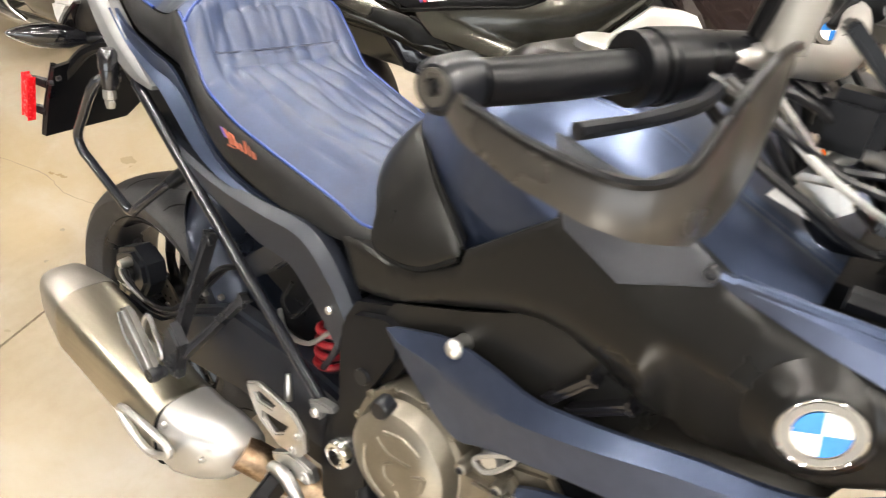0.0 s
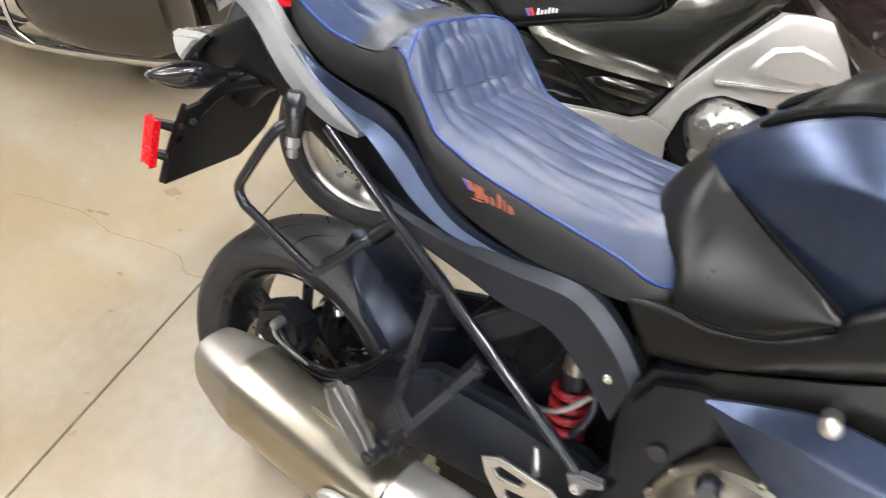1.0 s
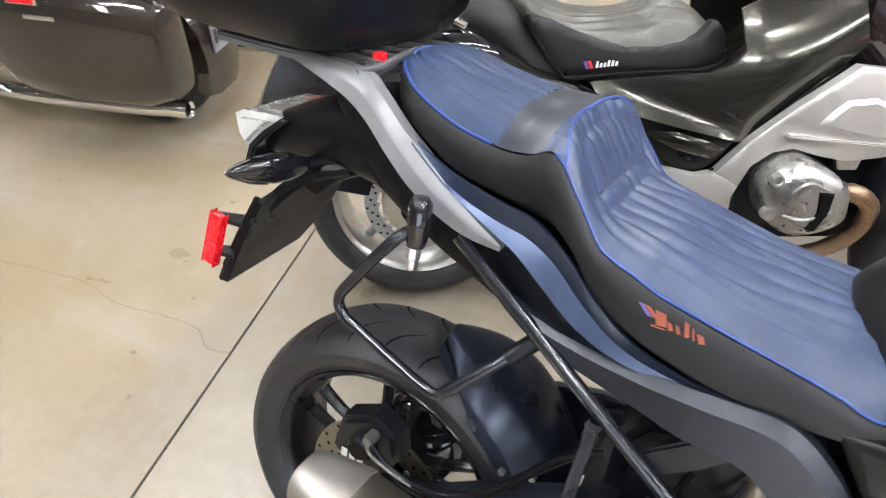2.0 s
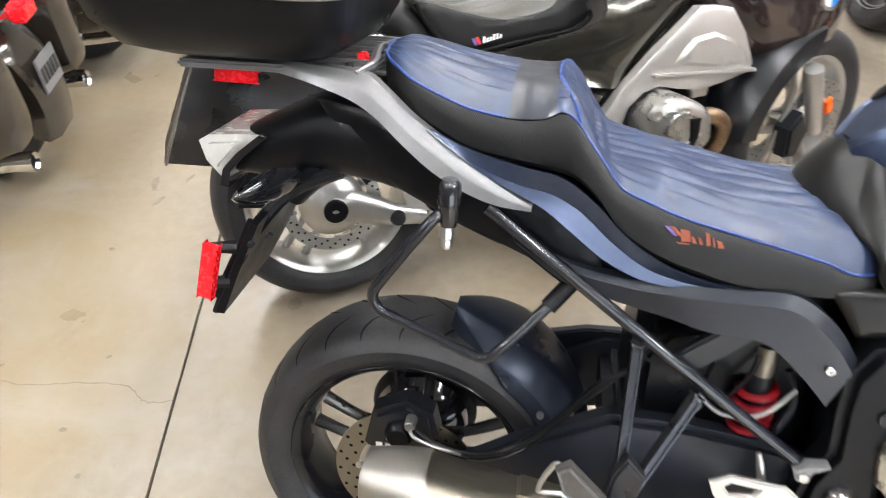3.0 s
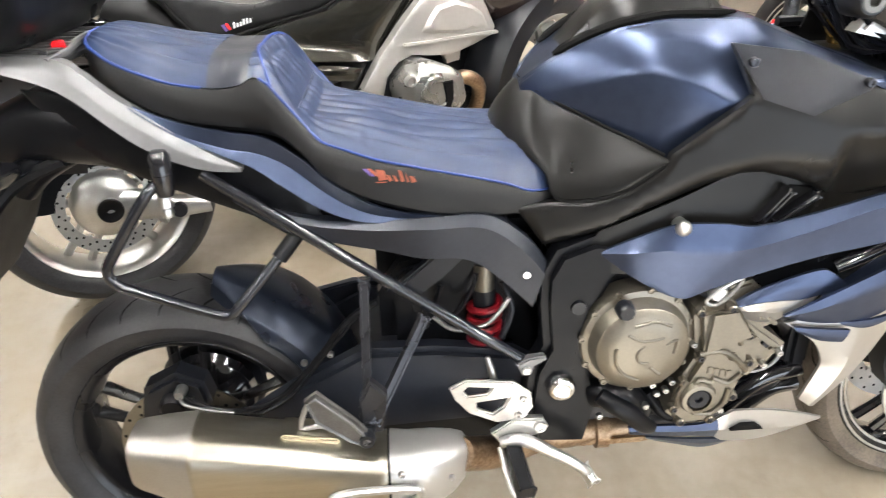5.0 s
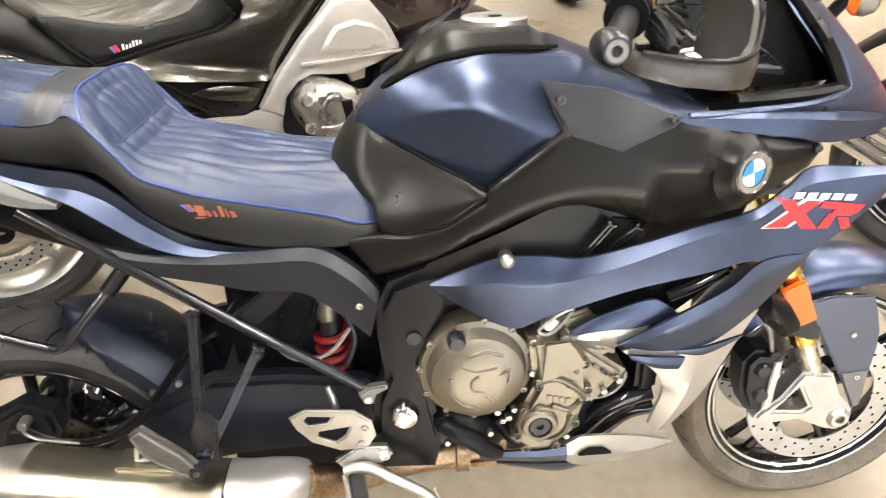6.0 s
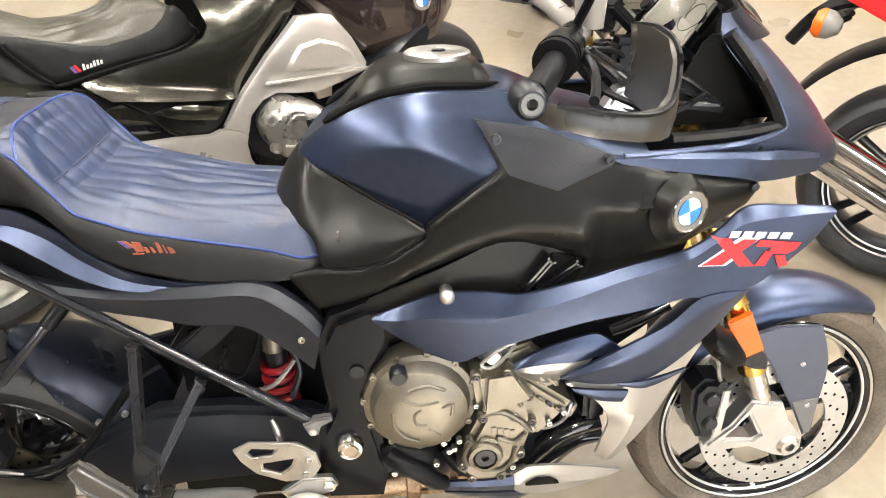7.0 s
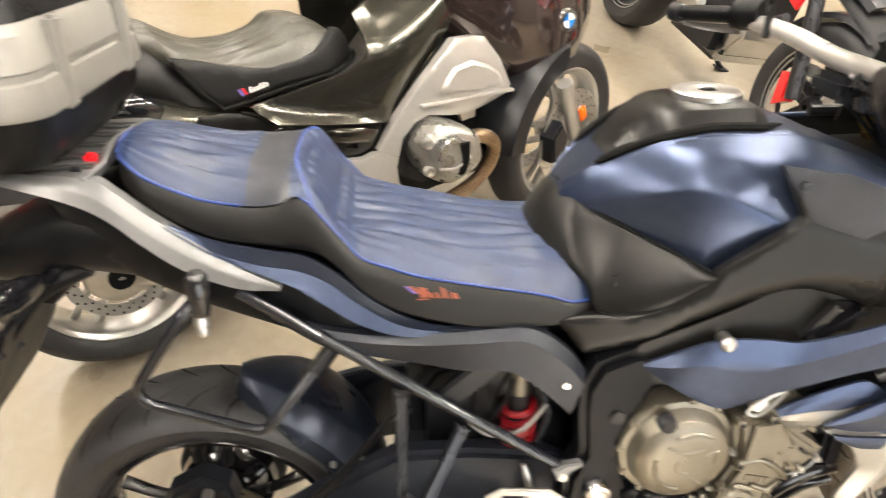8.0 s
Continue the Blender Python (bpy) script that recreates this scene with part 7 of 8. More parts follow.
def d_tank(x, z):
    u = z - 0.60 - 0.28 * max(0.0, x - 0.80)
    roll = 0.020 * math.exp(-max(0.0, (0.36 * (z - 0.515) - 0.36 * (x - 0.795)) + 0.028) ** 2 / 0.0009)
    rise = max(0.0, 1 - max(0.0, z - 0.599 + 0.282 * (x - 0.47)) / 0.055)
    return min(-0.001, -0.232 + (1.25 if u > 0 else 0.45) * u * u + roll - 0.019 * rise ** 2)


tskin("fuel_tank", [(0.434, 0.634), (0.470, 0.599), (0.61, 0.557), (0.768, 0.515), (0.798, 0.517), (0.89, 0.603), (0.997, 0.693), (1.09, 0.78), (1.10, 0.98), (1.0, 0.98), (0.9, 0.90), (0.80, 0.82), (0.752, 0.80), (0.765, 0.712), (0.745, 0.690), (0.69, 0.670), (0.573, 0.664), (0.42, 0.655)],
      d_tank, TOURER, "dark olive metallic tank", step=0.014, curve=0, edge=0, drop=0, thick=0.01)
tskin("tank_pod", [(0.490, 0.586), (0.62, 0.551), (0.772, 0.510), (0.752, 0.475), (0.722, 0.444), (0.694, 0.435), (0.645, 0.444), (0.60, 0.473), (0.54, 0.540)], lambda x, z: -0.222, COVER, "charcoal panel under the tank", curve=0, edge=0.004, drop=0.004)
tskin("pod_spear", [(0.556, 0.534), (0.585, 0.540), (0.63, 0.538), (0.70, 0.517), (0.745, 0.497), (0.715, 0.470), (0.62, 0.500)], lambda x, z: -0.228 - 0.018 * max(0, 1 - ((x - 0.66) / 0.11) ** 2) * max(0, 1 - ((z - 0.508 + 0.28 * (x - 0.66)) / 0.032) ** 2), TOURER, "olive spear-shaped pod", curve=0, step=0.01, edge=0, drop=0)
tskin("side_cover", [(0.30, 0.66), (0.36, 0.650), (0.42, 0.630), (0.50, 0.574), (0.612, 0.447), (0.54, 0.513), (0.43, 0.549), (0.36, 0.600), (0.28, 0.63)], lambda x, z: -0.204, COVER, "charcoal side cover", curve=0, edge=0.003, drop=0.002)
tskin("lower_black", [(0.30, 0.62), (0.36, 0.598), (0.43, 0.547), (0.54, 0.511), (0.602, 0.447), (0.495, 0.459), (0.38, 0.50)], lambda x, z: -0.199, GLOSS, "gloss black lower panel", curve=0, edge=0.003, drop=0.002)


def d_silver(x, z):
    return -0.262 - 0.02 * math.exp(-((x - 1.0) / 0.15) ** 2) + 0.10 * max(0, z - 0.62)


tskin("silver_upper", [(0.725, 0.446), (0.793, 0.523), (0.89, 0.611), (0.997, 0.692), (1.063, 0.684), (1.10, 0.674), (1.15, 0.600), (1.185, 0.516), (1.174, 0.494), (1.09, 0.483), (1.005, 0.478), (0.94, 0.492), (0.889, 0.506), (0.845, 0.496), (0.803, 0.462), (0.782, 0.412), (0.755, 0.430)], d_silver, PALESILVER, "pale silver fairing", step=0.02, thick=0.03, curve=0, edge=0.004, drop=0.002)
tskin("silver_lower", [(0.475, 0.478), (0.60, 0.456), (0.682, 0.437), (0.724, 0.444), (0.755, 0.429), (0.781, 0.411), (0.771, 0.385), (0.770, 0.34), (0.786, 0.292), (0.87, 0.235), (0.925, 0.200), (0.72, 0.20), (0.50, 0.36)], d_silver, PALESILVER, "pale silver lower fairing", step=0.03, thick=0.03, curve=0, edge=0.003, drop=0.001)
tp("silver_shelf", bar((0.862, -0.280, 0.540), (1.18, -0.280, 0.503), 0.022, 0.009), PALESILVER, "silver shelf edge")
tskin("silver_inset", [(0.925, 0.560), (0.955, 0.598), (0.98, 0.620), (1.042, 0.624), (1.10, 0.598), (1.138, 0.568), (1.158, 0.518), (1.05, 0.530)], lambda x, z: d_silver(x, z) - 0.010, PALESILVER, "raised silver inset", curve=0, edge=0.010, drop=0.009)
for s in (-1, 1):
    tp("panel_gap", tube([(0.436, s * 0.226, 0.631), (0.468, s * 0.228, 0.597), (0.61, s * 0.2285, 0.555), (0.768, s * 0.2285, 0.513), (0.80, s * 0.229, 0.516), (0.89, s * 0.230, 0.602), (0.99, s * 0.230, 0.686)], 0.0045, 6), GROOVE)
    tp("panel_gap", tube([(0.40, s * 0.206, 0.640), (0.425, s * 0.207, 0.628), (0.50, s * 0.208, 0.574), (0.56, s * 0.215, 0.508), (0.612, s * 0.222, 0.452), (0.66, s * 0.228, 0.436), (0.70, s * 0.232, 0.433), (0.73, s * 0.24, 0.446)], 0.005, 6), GROOVE)
tp("engine_core", box(0.62, 1.12, -0.16, 0.16, 0.22, 0.55, 0.03), MATTE, "dark engine")
for s in (-1, 1):
    tp("head_housing", plate([(0.775, 0.485), (0.82, 0.524), (0.88, 0.528), (0.95, 0.50), (0.96, 0.32), (0.86, 0.295), (0.785, 0.345), (0.755, 0.425)], s * 0.248, s * 0.18, 0.01), MATTE, "black cylinder housing")
    hd = tp("cylinder_head", dome([(0.812, 0.420), (0.828, 0.466), (0.874, 0.498), (0.92, 0.490), (0.995, 0.445), (1.010, 0.395), (1.005, 0.350), (0.95, 0.322), (0.885, 0.318), (0.834, 0.355)], [(s * y, k) for y, k in ((0.24, 1.0), (0.325, 1.0), (0.340, 0.97), (0.355, 0.86), (0.362, 0.70), (0.364, 0.60), (0.369, 0.56), (0.370, 0.02))]), surface("cast_head_silver", (0.33, 0.325, 0.31), 0.30, 0.8, 0.08, 20, bump=0.06, bump_scale=500), "silver cylinder head cover")
    part("head_clip", plate([(0.918, 0.440), (0.952, 0.436), (0.948, 0.385), (0.925, 0.345), (0.905, 0.35), (0.922, 0.39)], s * 0.374, s * 0.34, 0.003), BLACK, hd)
    for x, z in ((0.828, 0.462), (0.822, 0.382), (0.960, 0.360)):
        part("head_bolt", lathe([(0.0001, s * 0.004), (0.008, s * 0.004), (0.009, s * 0.010), (0.014, s * 0.010), (0.016, -s * 0.01)], (x, s * 0.352, z), 14), ALU, hd)
    part("head_rib", tube([(0.845, s * 0.368, 0.385), (0.90, s * 0.370, 0.372), (0.955, s * 0.368, 0.392)], 0.004, 8), SILVER, hd)
    tp("exhaust_header", tube([(0.95, s * 0.30, 0.40), (1.03, s * 0.305, 0.41), (1.09, s * 0.29, 0.36), (1.07, s * 0.26, 0.27), (0.96, s * 0.22, 0.20), (0.7, s * 0.15, 0.17)], 0.022, 14), HEAT, "copper-tinted exhaust header")
    tp("bracket_plate", plate([(1.0, 0.50), (1.08, 0.50), (1.065, 0.44), (1.02, 0.44)], s * 0.24, s * 0.22, 0.003), ALU)
    leg = tp("fork_leg", tube([(1.398, s * 0.10, 0.52), (1.42, s * 0.10, 0.46), (1.48, s * 0.10, 0.31)], [0.026, 0.026, 0.022], 14, smooth=1), SILVER, "silver fork leg")
    leg.matrix_basis = STEER
    part("fork_reflector", bar((1.462, s * 0.128, 0.425), (1.48, s * 0.128, 0.38), 0.012, 0.03, up=(1, 0, 0)), AMBER, leg, "amber reflector")
    part("front_caliper", plate([(1.33, 0.36), (1.38, 0.40), (1.42, 0.34), (1.39, 0.26), (1.34, 0.27)], s * 0.12, s * 0.06, 0.008), MATTE, leg, "black brake caliper")
    bd = tp("badge", lathe([(0.0001, -0.004), (0.022, -0.004), (0.0225, -0.007), (0.032, -0.007), (0.036, 0.004)], (1.385, s * 0.296 - (0 if s < 0 else 0.0), 0.66), 32), CHROME, "round badge")
    for q in range(4):
        part("badge_quarter", lathe([(0.0001, -0.0052), (0.0215, -0.0052)], (1.385, s * 0.296, 0.66), 8, arc=(q * 90, q * 90 + 90)), BRIGHTBLUE if q % 2 else WHITE, bd)
tp("radiator_side", plate([(0.80, 0.53), (1.0, 0.53), (1.15, 0.49), (1.15, 0.24), (0.8, 0.24)], -0.20, -0.17, 0.01), BLACK, "black engine bay")
tp("fork_fender", ring_mesh([[Vector((1.485 + r * math.cos(radians(a)), y, 0.30 + r * math.sin(radians(a)))) for y, r in ((-0.085, 0.26 if a > 100 else 0.30), (-0.085, 0.325), (-0.04, 0.342), (0.04, 0.342), (0.085, 0.325), (0.085, 0.26 if a > 100 else 0.30), (0.04, 0.33), (-0.04, 0.33))] for a in range(98, 176, 6)]), MATTE, "dark front mudguard").matrix_basis = STEER
up = []
for x, lo, hi, w, sh in ((1.02, 0.72, 1.02, 0.22, 0.92), (1.10, 0.64, 1.06, 0.27, 0.90), (1.20, 0.54, 1.08, 0.295, 0.86), (1.32, 0.50, 1.08, 0.30, 0.82), (1.44, 0.52, 1.04, 0.285, 0.78), (1.54, 0.58, 0.96, 0.23, 0.76), (1.62, 0.66, 0.88, 0.14, 0.75), (1.66, 0.72, 0.80, 0.05, 0.75)):
    half = [(0, hi), (0.5 * w, hi - 0.004), (0.82 * w, hi - 0.02), (0.96 * w, sh), (1.0 * w, sh - 0.05), (1.0 * w, lo + 0.09), (0.95 * w, lo + 0.02), (0.80 * w, lo - 0.02), (0.4 * w, lo - 0.03)]
    up.append([Vector((x, -y, z)) for y, z in reversed(half)] + [Vector((x, y, z)) for y, z in half[1:]])
tp("front_fairing", ring_mesh(up, False, False), MAROON, "dark glossy front fairing", 50)
tp("handlebar", tube([(0.95, -0.40, 1.02), (1.05, -0.28, 1.04), (1.12, -0.12, 1.03), (1.13, 0, 1.02), (1.12, 0.12, 1.03), (1.05, 0.28, 1.04), (0.95, 0.40, 1.02)], 0.013, 10), MATTE, "black handlebar")
tp("centre_stand", tube([(0.55, 0.16, 0.25), (0.60, 0.21, 0.12), (0.63, 0.27, 0.062)], 0.013, 8), MATTE)


# ---- black cruiser at the back ----
cru = thing("motorcycle", pose(-1.817, 1.099, 0.004, 0, 0, 194), "black touring cruiser with saddlebags and chrome exhausts", "motorcycle")
BAGS = surface("black_bronze_gloss", (0.03, 0.024, 0.018), 0.14, 0.3, 0.2, 8, coat=0.8)


def cp(name, bm, mat, label="", sharp=38):
    return part(name, bm, mat, cru, label, sharp)


wheel(cru, 0.0, 0.31, 0.31, 0.075, CHROME, 9, False, tread=False)
wheel(cru, 1.60, 0.31, 0.31, 0.06, CHROME, 9, False, tread=False)
for s in (-1, 1):
    bagr = []
    for x, lo, hi, w in ((-0.37, 0.34, 0.52, 0.05), (-0.35, 0.28, 0.58, 0.085), (-0.24, 0.245, 0.62, 0.105), (0.03, 0.235, 0.64, 0.11), (0.24, 0.255, 0.64, 0.105), (0.335, 0.33, 0.61, 0.08), (0.355, 0.40, 0.55, 0.05)):
        bagr.append([Vector((x, s * 0.27 + p.y, p.z)) for p in oval(0, 0, (lo + hi) / 2, w, (hi - lo) / 2, 20, 4)])
    bag = cp("saddlebag", ring_mesh(bagr), BAGS, "gloss black saddlebag")
    part("bag_reflector", box(0.02, 0.14, s * 0.379 - 0.006, s * 0.379 + 0.006, 0.60, 0.63, 0.003), CHROME, bag, "chrome-framed reflector")
    part("reflector_lens", box(0.03, 0.13, s * 0.382 - 0.006, s * 0.382 + 0.006, 0.605, 0.625, 0.002), REDLENS, bag)
    part("bag_latch", box(-0.02, 0.10, s * 0.375 - 0.006, s * 0.375 + 0.006, 0.55, 0.565, 0.003), CHROME, bag)
    ex = cp("exhaust", tube([(-0.30, s * 0.275, 0.22), (-0.1, s * 0.275, 0.205), (0.5, s * 0.262, 0.20), (0.8, s * 0.2, 0.24)], [0.028, 0.030, 0.030, 0.026], 18, smooth=3), CHROME, "chrome exhaust")
    part("tip", lathe([(0.022, -0.06), (0.030, -0.07), (0.033, -0.06), (0.032, 0.02)], (-0.28, s * 0.275, 0.22), 24, axis="x"), CHROME, ex)
    part("tip_bore", lathe([(0.0001, -0.04), (0.024, -0.058)], (-0.28, s * 0.275, 0.22), 20, axis="x"), GROOVE, ex)
    sg = cp("turn_signal", lathe([(0.0001, -0.035), (0.022, -0.028), (0.03, -0.01), (0.03, 0.02), (0.015, 0.03)], (-0.30, s * 0.16, 0.62), 20, axis="x"), CHROME, "chrome turn signal")
    part("lens", lathe([(0.0001, -0.042), (0.02, -0.036), (0.027, -0.02)], (-0.302, s * 0.16, 0.62), 20, axis="x"), REDLENS, sg, "red lens")
    cp("bag_guard", tube([(0.34, s * 0.34, 0.24), (0.39, s * 0.36, 0.32), (0.38, s * 0.35, 0.50)], 0.010, 10), CHROME, "chrome guard bar")
cp("rear_fender", ring_mesh([[Vector((r * math.cos(radians(a)), y, 0.31 + r * math.sin(radians(a)))) for y, r in ((-0.11, 0.30), (-0.11, 0.35), (-0.06, 0.372), (0.06, 0.372), (0.11, 0.35), (0.11, 0.30), (0.06, 0.36), (-0.06, 0.36))] for a in range(30, 205, 9)]), BAGS, "gloss black rear fender")
cp("tail_light", box(-0.39, -0.33, -0.05, 0.05, 0.57, 0.63, 0.012), REDLENS, "red tail light")
tag_ = cp("number_plate", box(-0.372, -0.364, -0.075, 0.075, 0.34, 0.46, 0.003), surface("plate_grey", (0.16, 0.16, 0.17), 0.4), "grey number plate")
for k in range(5):
    part("plate_bar", box(-0.3745, -0.372, -0.062 + 0.027 * k, -0.046 + 0.027 * k, 0.375, 0.425, 0), MATTE, tag_, "dark bar")
cp("light_bar", tube([(-0.31, -0.18, 0.62), (-0.33, 0, 0.60), (-0.31, 0.18, 0.62)], 0.014, 10), CHROME, "chrome light bar")
cp("engine", box(0.44, 1.05, -0.16, 0.16, 0.18, 0.62, 0.04), CHROME, "chrome engine")
for k in range(2):
    cp("cylinder", lathe([(0.07, 0), (0.075, 0.02), (0.07, 0.04), (0.075, 0.06), (0.07, 0.08), (0.075, 0.1), (0.07, 0.12), (0.06, 0.18), (0.0001, 0.19)], (0.70 + 0.2 * k, 0, 0.52), 24, axis="z"), MATTE)
cp("side_cover", lathe([(0.0001, -0.02), (0.07, -0.02), (0.085, -0.01), (0.09, 0.03)], (0.53, -0.20, 0.33), 32), CHROME, "chrome round cover")
cp("side_cover", lathe([(0.0001, 0.02), (0.07, 0.02), (0.085, 0.01), (0.09, -0.03)], (0.53, 0.20, 0.33), 32), CHROME, "chrome round cover")
cp("tank", ring_mesh([oval(x, 0, 0.80, a, b, 20) for x, a, b in ((0.55, 0.05, 0.05), (0.62, 0.13, 0.09), (0.85, 0.16, 0.11), (1.05, 0.13, 0.10), (1.15, 0.05, 0.05))]), BAGS, "gloss black tank")
cp("seat", ring_mesh([oval(x, 0, z, a, b, 18) for x, z, a, b in ((-0.25, 0.75, 0.1, 0.05), (-0.1, 0.75, 0.15, 0.07), (0.1, 0.73, 0.16, 0.07), (0.35, 0.70, 0.17, 0.07), (0.55, 0.74, 0.1, 0.05))]), VINYL, "black seat")
cp("fork", tube([(1.30, -0.12, 0.95), (1.60, -0.12, 0.31)], 0.028, 14, smooth=1), CHROME)
cp("fork", tube([(1.30, 0.12, 0.95), (1.60, 0.12, 0.31)], 0.028, 14, smooth=1), CHROME)
cp("frame_rail", tube([(0.0, 0.11, 0.31), (0.5, 0.12, 0.25), (0.9, 0.12, 0.2), (1.3, 0.05, 0.8)], 0.022, 8), MATTE)
cp("frame_rail", tube([(0.0, -0.11, 0.31), (0.5, -0.12, 0.25), (0.9, -0.12, 0.2), (1.3, -0.05, 0.8)], 0.022, 8), MATTE)
copy_thing(cru, pose(-1.962, 2.03, 0.004, 0, 0, 194))


# ---- a red-framed bike beyond, and a red one by the front wheel ----
def naked(m, label, colour, frame_mat, bars, parked=False):
    wide = 0.44 if parked else 0.375
    nb = thing("motorcycle", m, label, "motorcycle", "bikes in the back row")

    def q(name, bm, mat, lab="", sharp=38):
        return part(name, bm, mat, nb, lab, sharp)

    wheel(nb, 0, 0.31, 0.31, 0.09, MATTE, 5, True, tread=False, stripe=ALU)
    f = wheel(nb, 1.42, 0.30, 0.30, 0.06, MATTE, 5, True, tread=False, stripe=ALU)
    for y in (-0.075, 0.075):
        disc_rotor(f, 1.42, y, 0.30, 0.155, 0.11, holes=False)
    q("swingarm", bar((0, -0.12, 0.31), (0.55, -0.12, 0.42), 0.04, 0.07), MATTE)
    q("swingarm", bar((0, 0.12, 0.31), (0.55, 0.12, 0.42), 0.04, 0.07), MATTE)
    q("engine", box(0.55, 0.98, -0.17, 0.17, 0.24, 0.60, 0.04), MATTE, "dark engine")
    q("engine_cover", lathe([(0.0001, -0.03), (0.07, -0.03), (0.09, -0.01), (0.095, 0.03)], (0.72, -0.17, 0.40), 32), ALU)
    q("skid_plate", plate([(0.62, 0.26), (0.95, 0.24), (1.05, 0.38), (1.03, 0.46), (0.93, 0.38), (0.64, 0.33)], -0.13, 0.13, 0.012), ALU, "silver skid plate")
    for s in (-1, 1):
        q("frame_tube", tube([(0.45, s * 0.13, 0.42), (0.50, s * 0.15, 0.65), (0.85, s * 0.15, 0.78), (1.15, s * 0.06, 0.86)], 0.022, 10), frame_mat, "painted frame tube")
        q("frame_tube", tube([(0.50, s * 0.15, 0.65), (0.80, s * 0.16, 0.58), (1.12, s * 0.06, 0.80)], 0.018, 10), frame_mat, "painted frame tube")
        q("tail_tube", tube([(0.50, s * 0.12, 0.66), (0.1, s * 0.10, 0.82), (-0.2, s * 0.07, 0.90)], 0.015, 8), frame_mat)
        q("fork_leg", tube([(1.13, s * 0.10, 0.98), (1.40, s * 0.10, 0.32)], 0.027, 14, smooth=1), CHROME if parked else DARKMETAL, "chrome fork leg" if parked else "dark fork leg")
        q("caliper", plate([(1.30, 0.38), (1.36, 0.40), (1.38, 0.30), (1.33, 0.26)], s * 0.12, s * 0.06, 0.01), MATTE if parked else frame_mat)
        if not parked:
            q("fork_shroud", plate([(1.10, 0.80), (1.20, 0.78), (1.27, 0.66), (1.25, 0.58), (1.18, 0.60), (1.14, 0.70)], s * 0.150, s * 0.128, 0.006), frame_mat, "red fork shroud")
        si = q("turn_signal", lathe([(0.0001, -0.03), (0.028, -0.024), (0.04, -0.006), (0.038, 0.02), (0.02, 0.045), (0.0001, 0.05)], (0, 0, 0), 22, axis="x"), GREYCASE, "round turn signal")
        si.matrix_basis = pose(-0.39, s * 0.13, 0.72, 0, 0, 0)
        part("lens", lathe([(0.030, -0.025), (0.041, -0.010), (0.041, 0.002)], (0, 0, 0), 22, axis="x"), AMBER, si, "amber lens ring")
        part("stem", tube([(0.02, 0, 0), (0.05, -s * 0.10, 0.01)], 0.009, 8, smooth=1), BLACK, si)
    q("tank", ring_mesh([oval(x, 0, z, a, b, 20) for x, z, a, b in ((0.45, 0.80, 0.06, 0.03), (0.55, 0.84, 0.11, 0.07), (0.75, 0.87, 0.15, 0.10), (0.95, 0.88, 0.15, 0.10), (1.08, 0.86, 0.08, 0.06))]), colour, "painted tank")
    q("seat", ring_mesh([oval(x, 0, z, a, b, 18) for x, z, a, b in ((-0.22, 0.90, 0.05, 0.03), (-0.1, 0.88, 0.11, 0.05), (0.2, 0.82, 0.13, 0.05), (0.45, 0.80, 0.1, 0.04), (0.5, 0.81, 0.04, 0.02))]), VINYL, "black seat")
    q("front_fender", ring_mesh([[Vector((1.42 + r * math.cos(radians(a)), y, 0.30 + r * math.sin(radians(a)))) for y, r in ((-0.06, 0.31), (-0.05, 0.33), (0, 0.338), (0.05, 0.33), (0.06, 0.31), (0, 0.33))] for a in range(70, 160, 9)]), MATTE, "black front fender")
    hbar = q("handlebar", tube([(0.92, -0.38, 1.02), (1.05, -0.22, 1.06), (1.10, -0.06, 1.02), (1.10, 0.06, 1.02), (1.05, 0.22, 1.06), (0.92, 0.38, 1.02)], 0.014, 10), bars, "handlebar")
    for s in (-1, 1):
        part("grip", tube([(0.93, s * 0.37, 1.022), (1.0, s * 0.28, 1.045)], 0.019, 12, smooth=1), BLACK, hbar, "black grip")
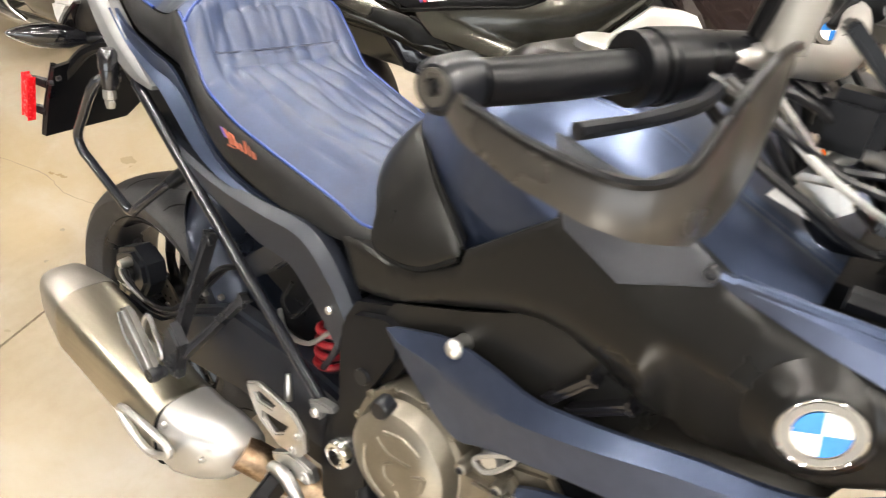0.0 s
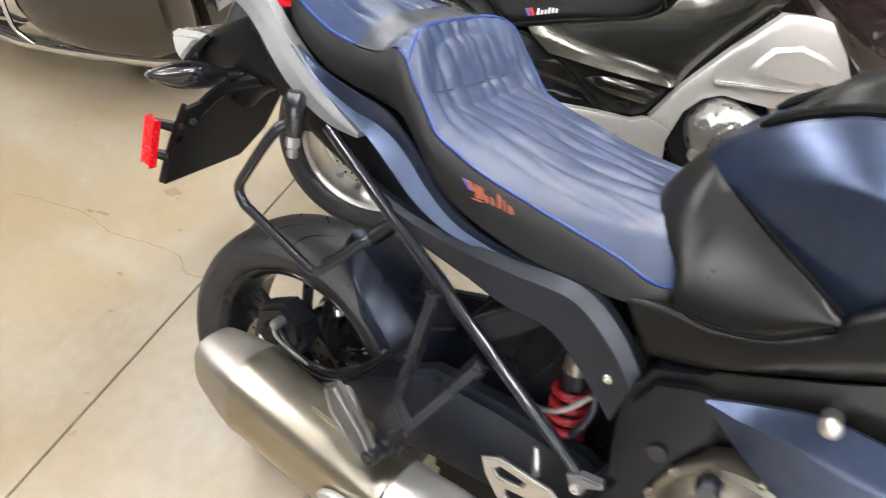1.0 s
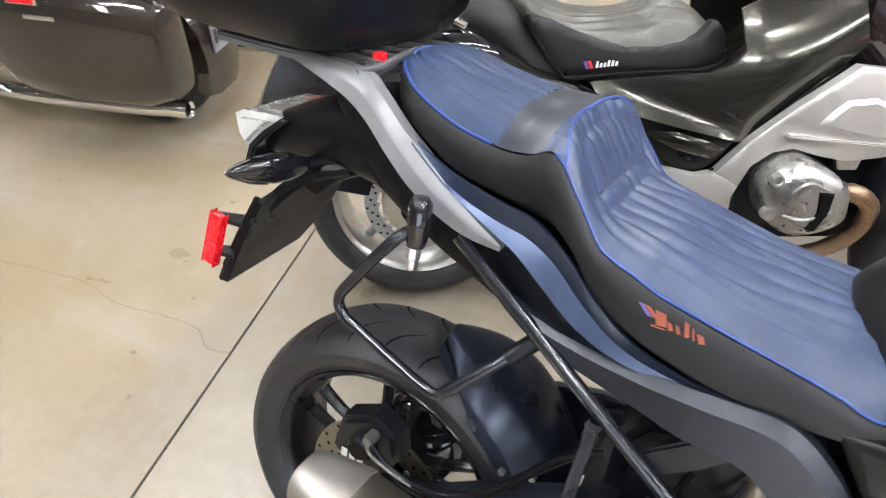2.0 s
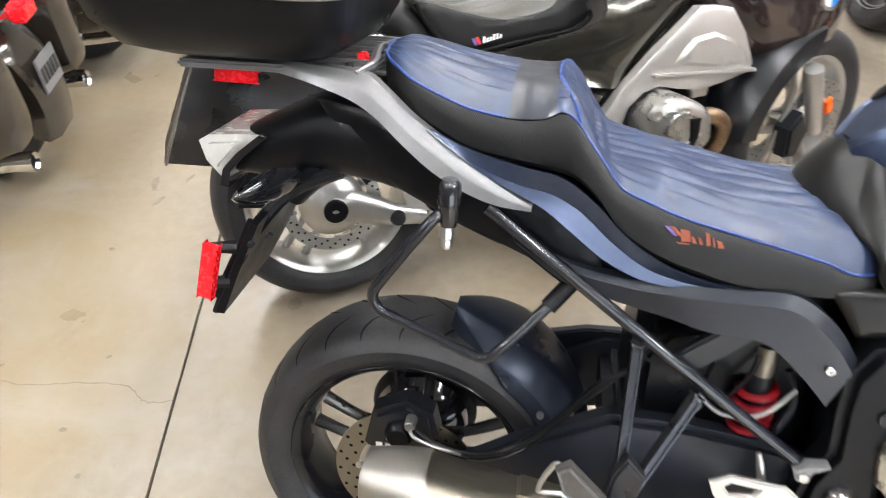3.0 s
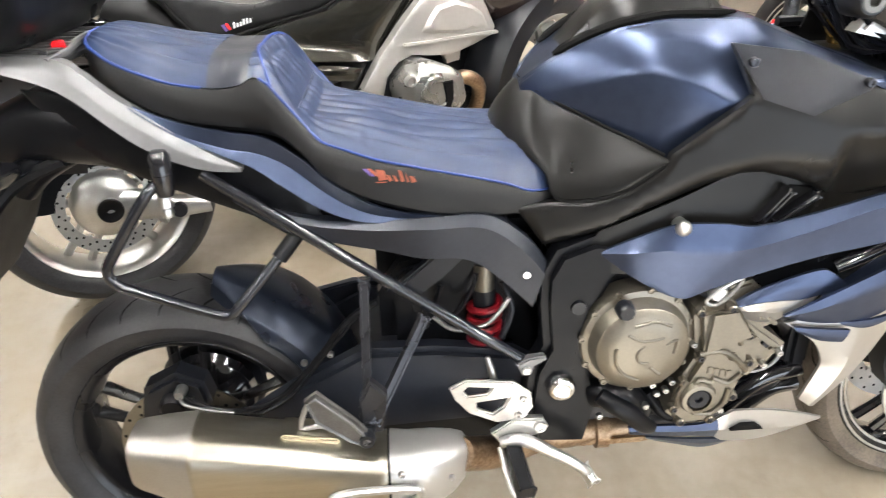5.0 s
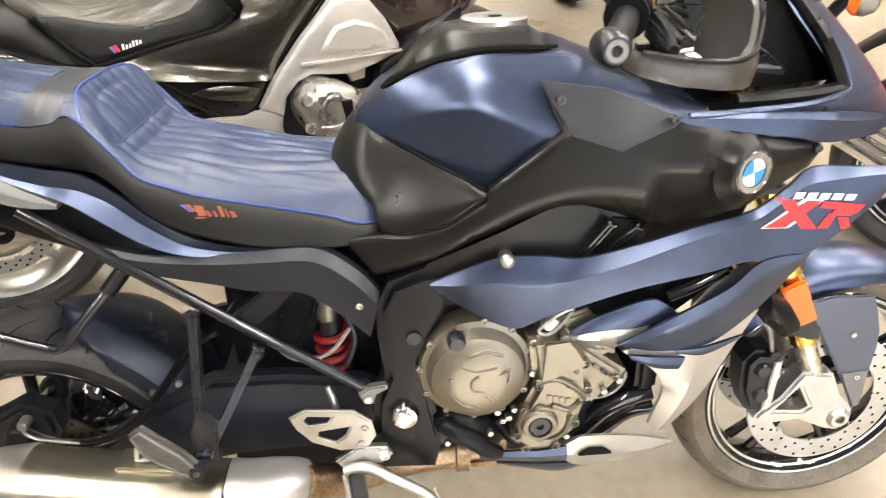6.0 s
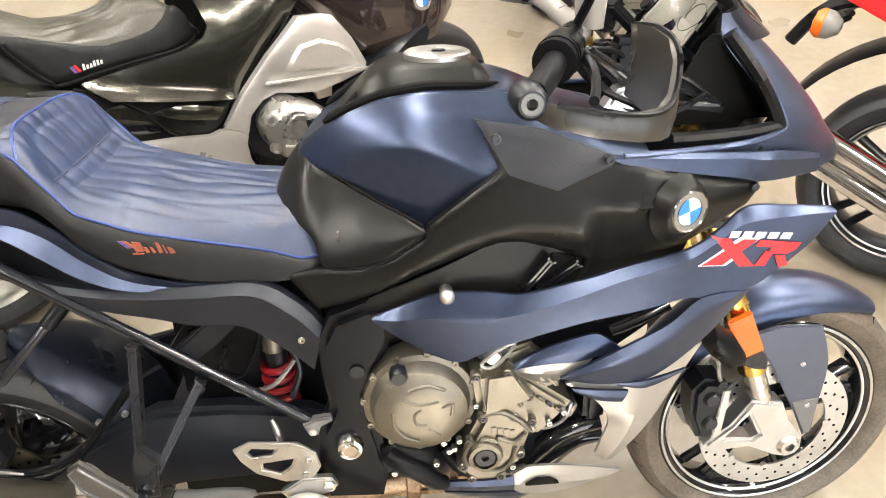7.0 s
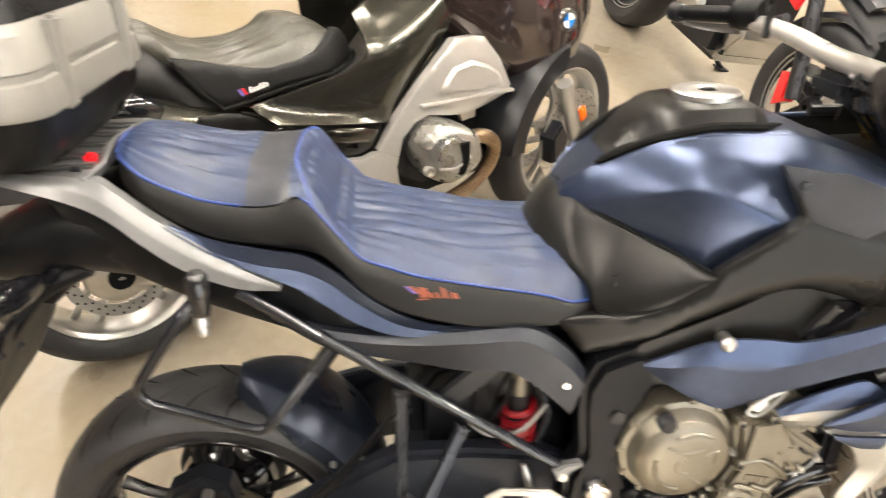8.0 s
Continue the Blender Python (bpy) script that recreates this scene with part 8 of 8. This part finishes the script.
    q("headlight", lathe([(0.0001, 0.07), (0.06, 0.06), (0.085, 0.02), (0.08, -0.03), (0.04, -0.08)], (1.22, 0, 0.88), 28, axis="x"), MATTE)
    for k in range(2 if parked else 0):
        q("exhaust", tube([(0.95, -0.1, 0.4), (1.02, -0.12, 0.25), (0.7, -0.16, 0.17 + 0.05 * k), (0.25, -0.19, 0.22 + 0.07 * k), (-0.32, -0.21 - 0.02 * k, 0.38 + 0.08 * k)], [0.022, 0.022, 0.026, 0.032, 0.034], 14), CHROME, "chrome exhaust")
    q("tail_unit", ring_mesh([oval(x, 0, z, a, b, 18) for x, z, a, b in ((-0.46, 0.86, 0.03, 0.02), (-0.38, 0.87, 0.07, 0.045), (-0.2, 0.86, 0.10, 0.06), (0.1, 0.80, 0.11, 0.06))]), colour, "painted tail unit")
    q("rear_mudguard", ring_mesh([[Vector((r * math.cos(radians(a)), y, 0.31 + r * math.sin(radians(a)))) for y, r in ((-0.10, wide - 0.015), (-0.07, wide), (0.07, wide), (0.10, wide - 0.015), (0, wide - 0.01))] for a in range(95, 165, 7)]), BLACK, "black rear mudguard")
    for s in (-1, 1):
        q("side_panel", plate([(-0.36, 0.80), (-0.12, 0.73), (0.15, 0.70), (0.22, 0.86), (-0.20, 0.91)], s * 0.175, s * 0.13, 0.012), colour, "painted side panel")
    q("plate_stay", tube([(-0.25, 0, 0.80), (-0.40, 0, 0.74), (-0.47, 0, 0.62)], 0.02, 8), BLACK)
    q("side_stand", tube([(0.60, 0.14, 0.22), (0.58, 0.20, 0.1), (0.58, 0.25, 0.052)], 0.012, 8), MATTE)
    q("stand_foot", box(0.545, 0.615, 0.225, 0.275, 0.046, 0.054, 0.002), MATTE)
    return nb


naked(pose(1.64, 2.82, 0.004, -11, 0, -82), "red-framed black motorcycle with a silver skid plate on its stand", MATTE, RACEREd, MATTE)
naked(pose(2.31, 0.76, 0.004, -9, 0, -40), "red motorcycle with chrome exhausts and amber rear signals", RACEREd, MATTE, CHROME, True)
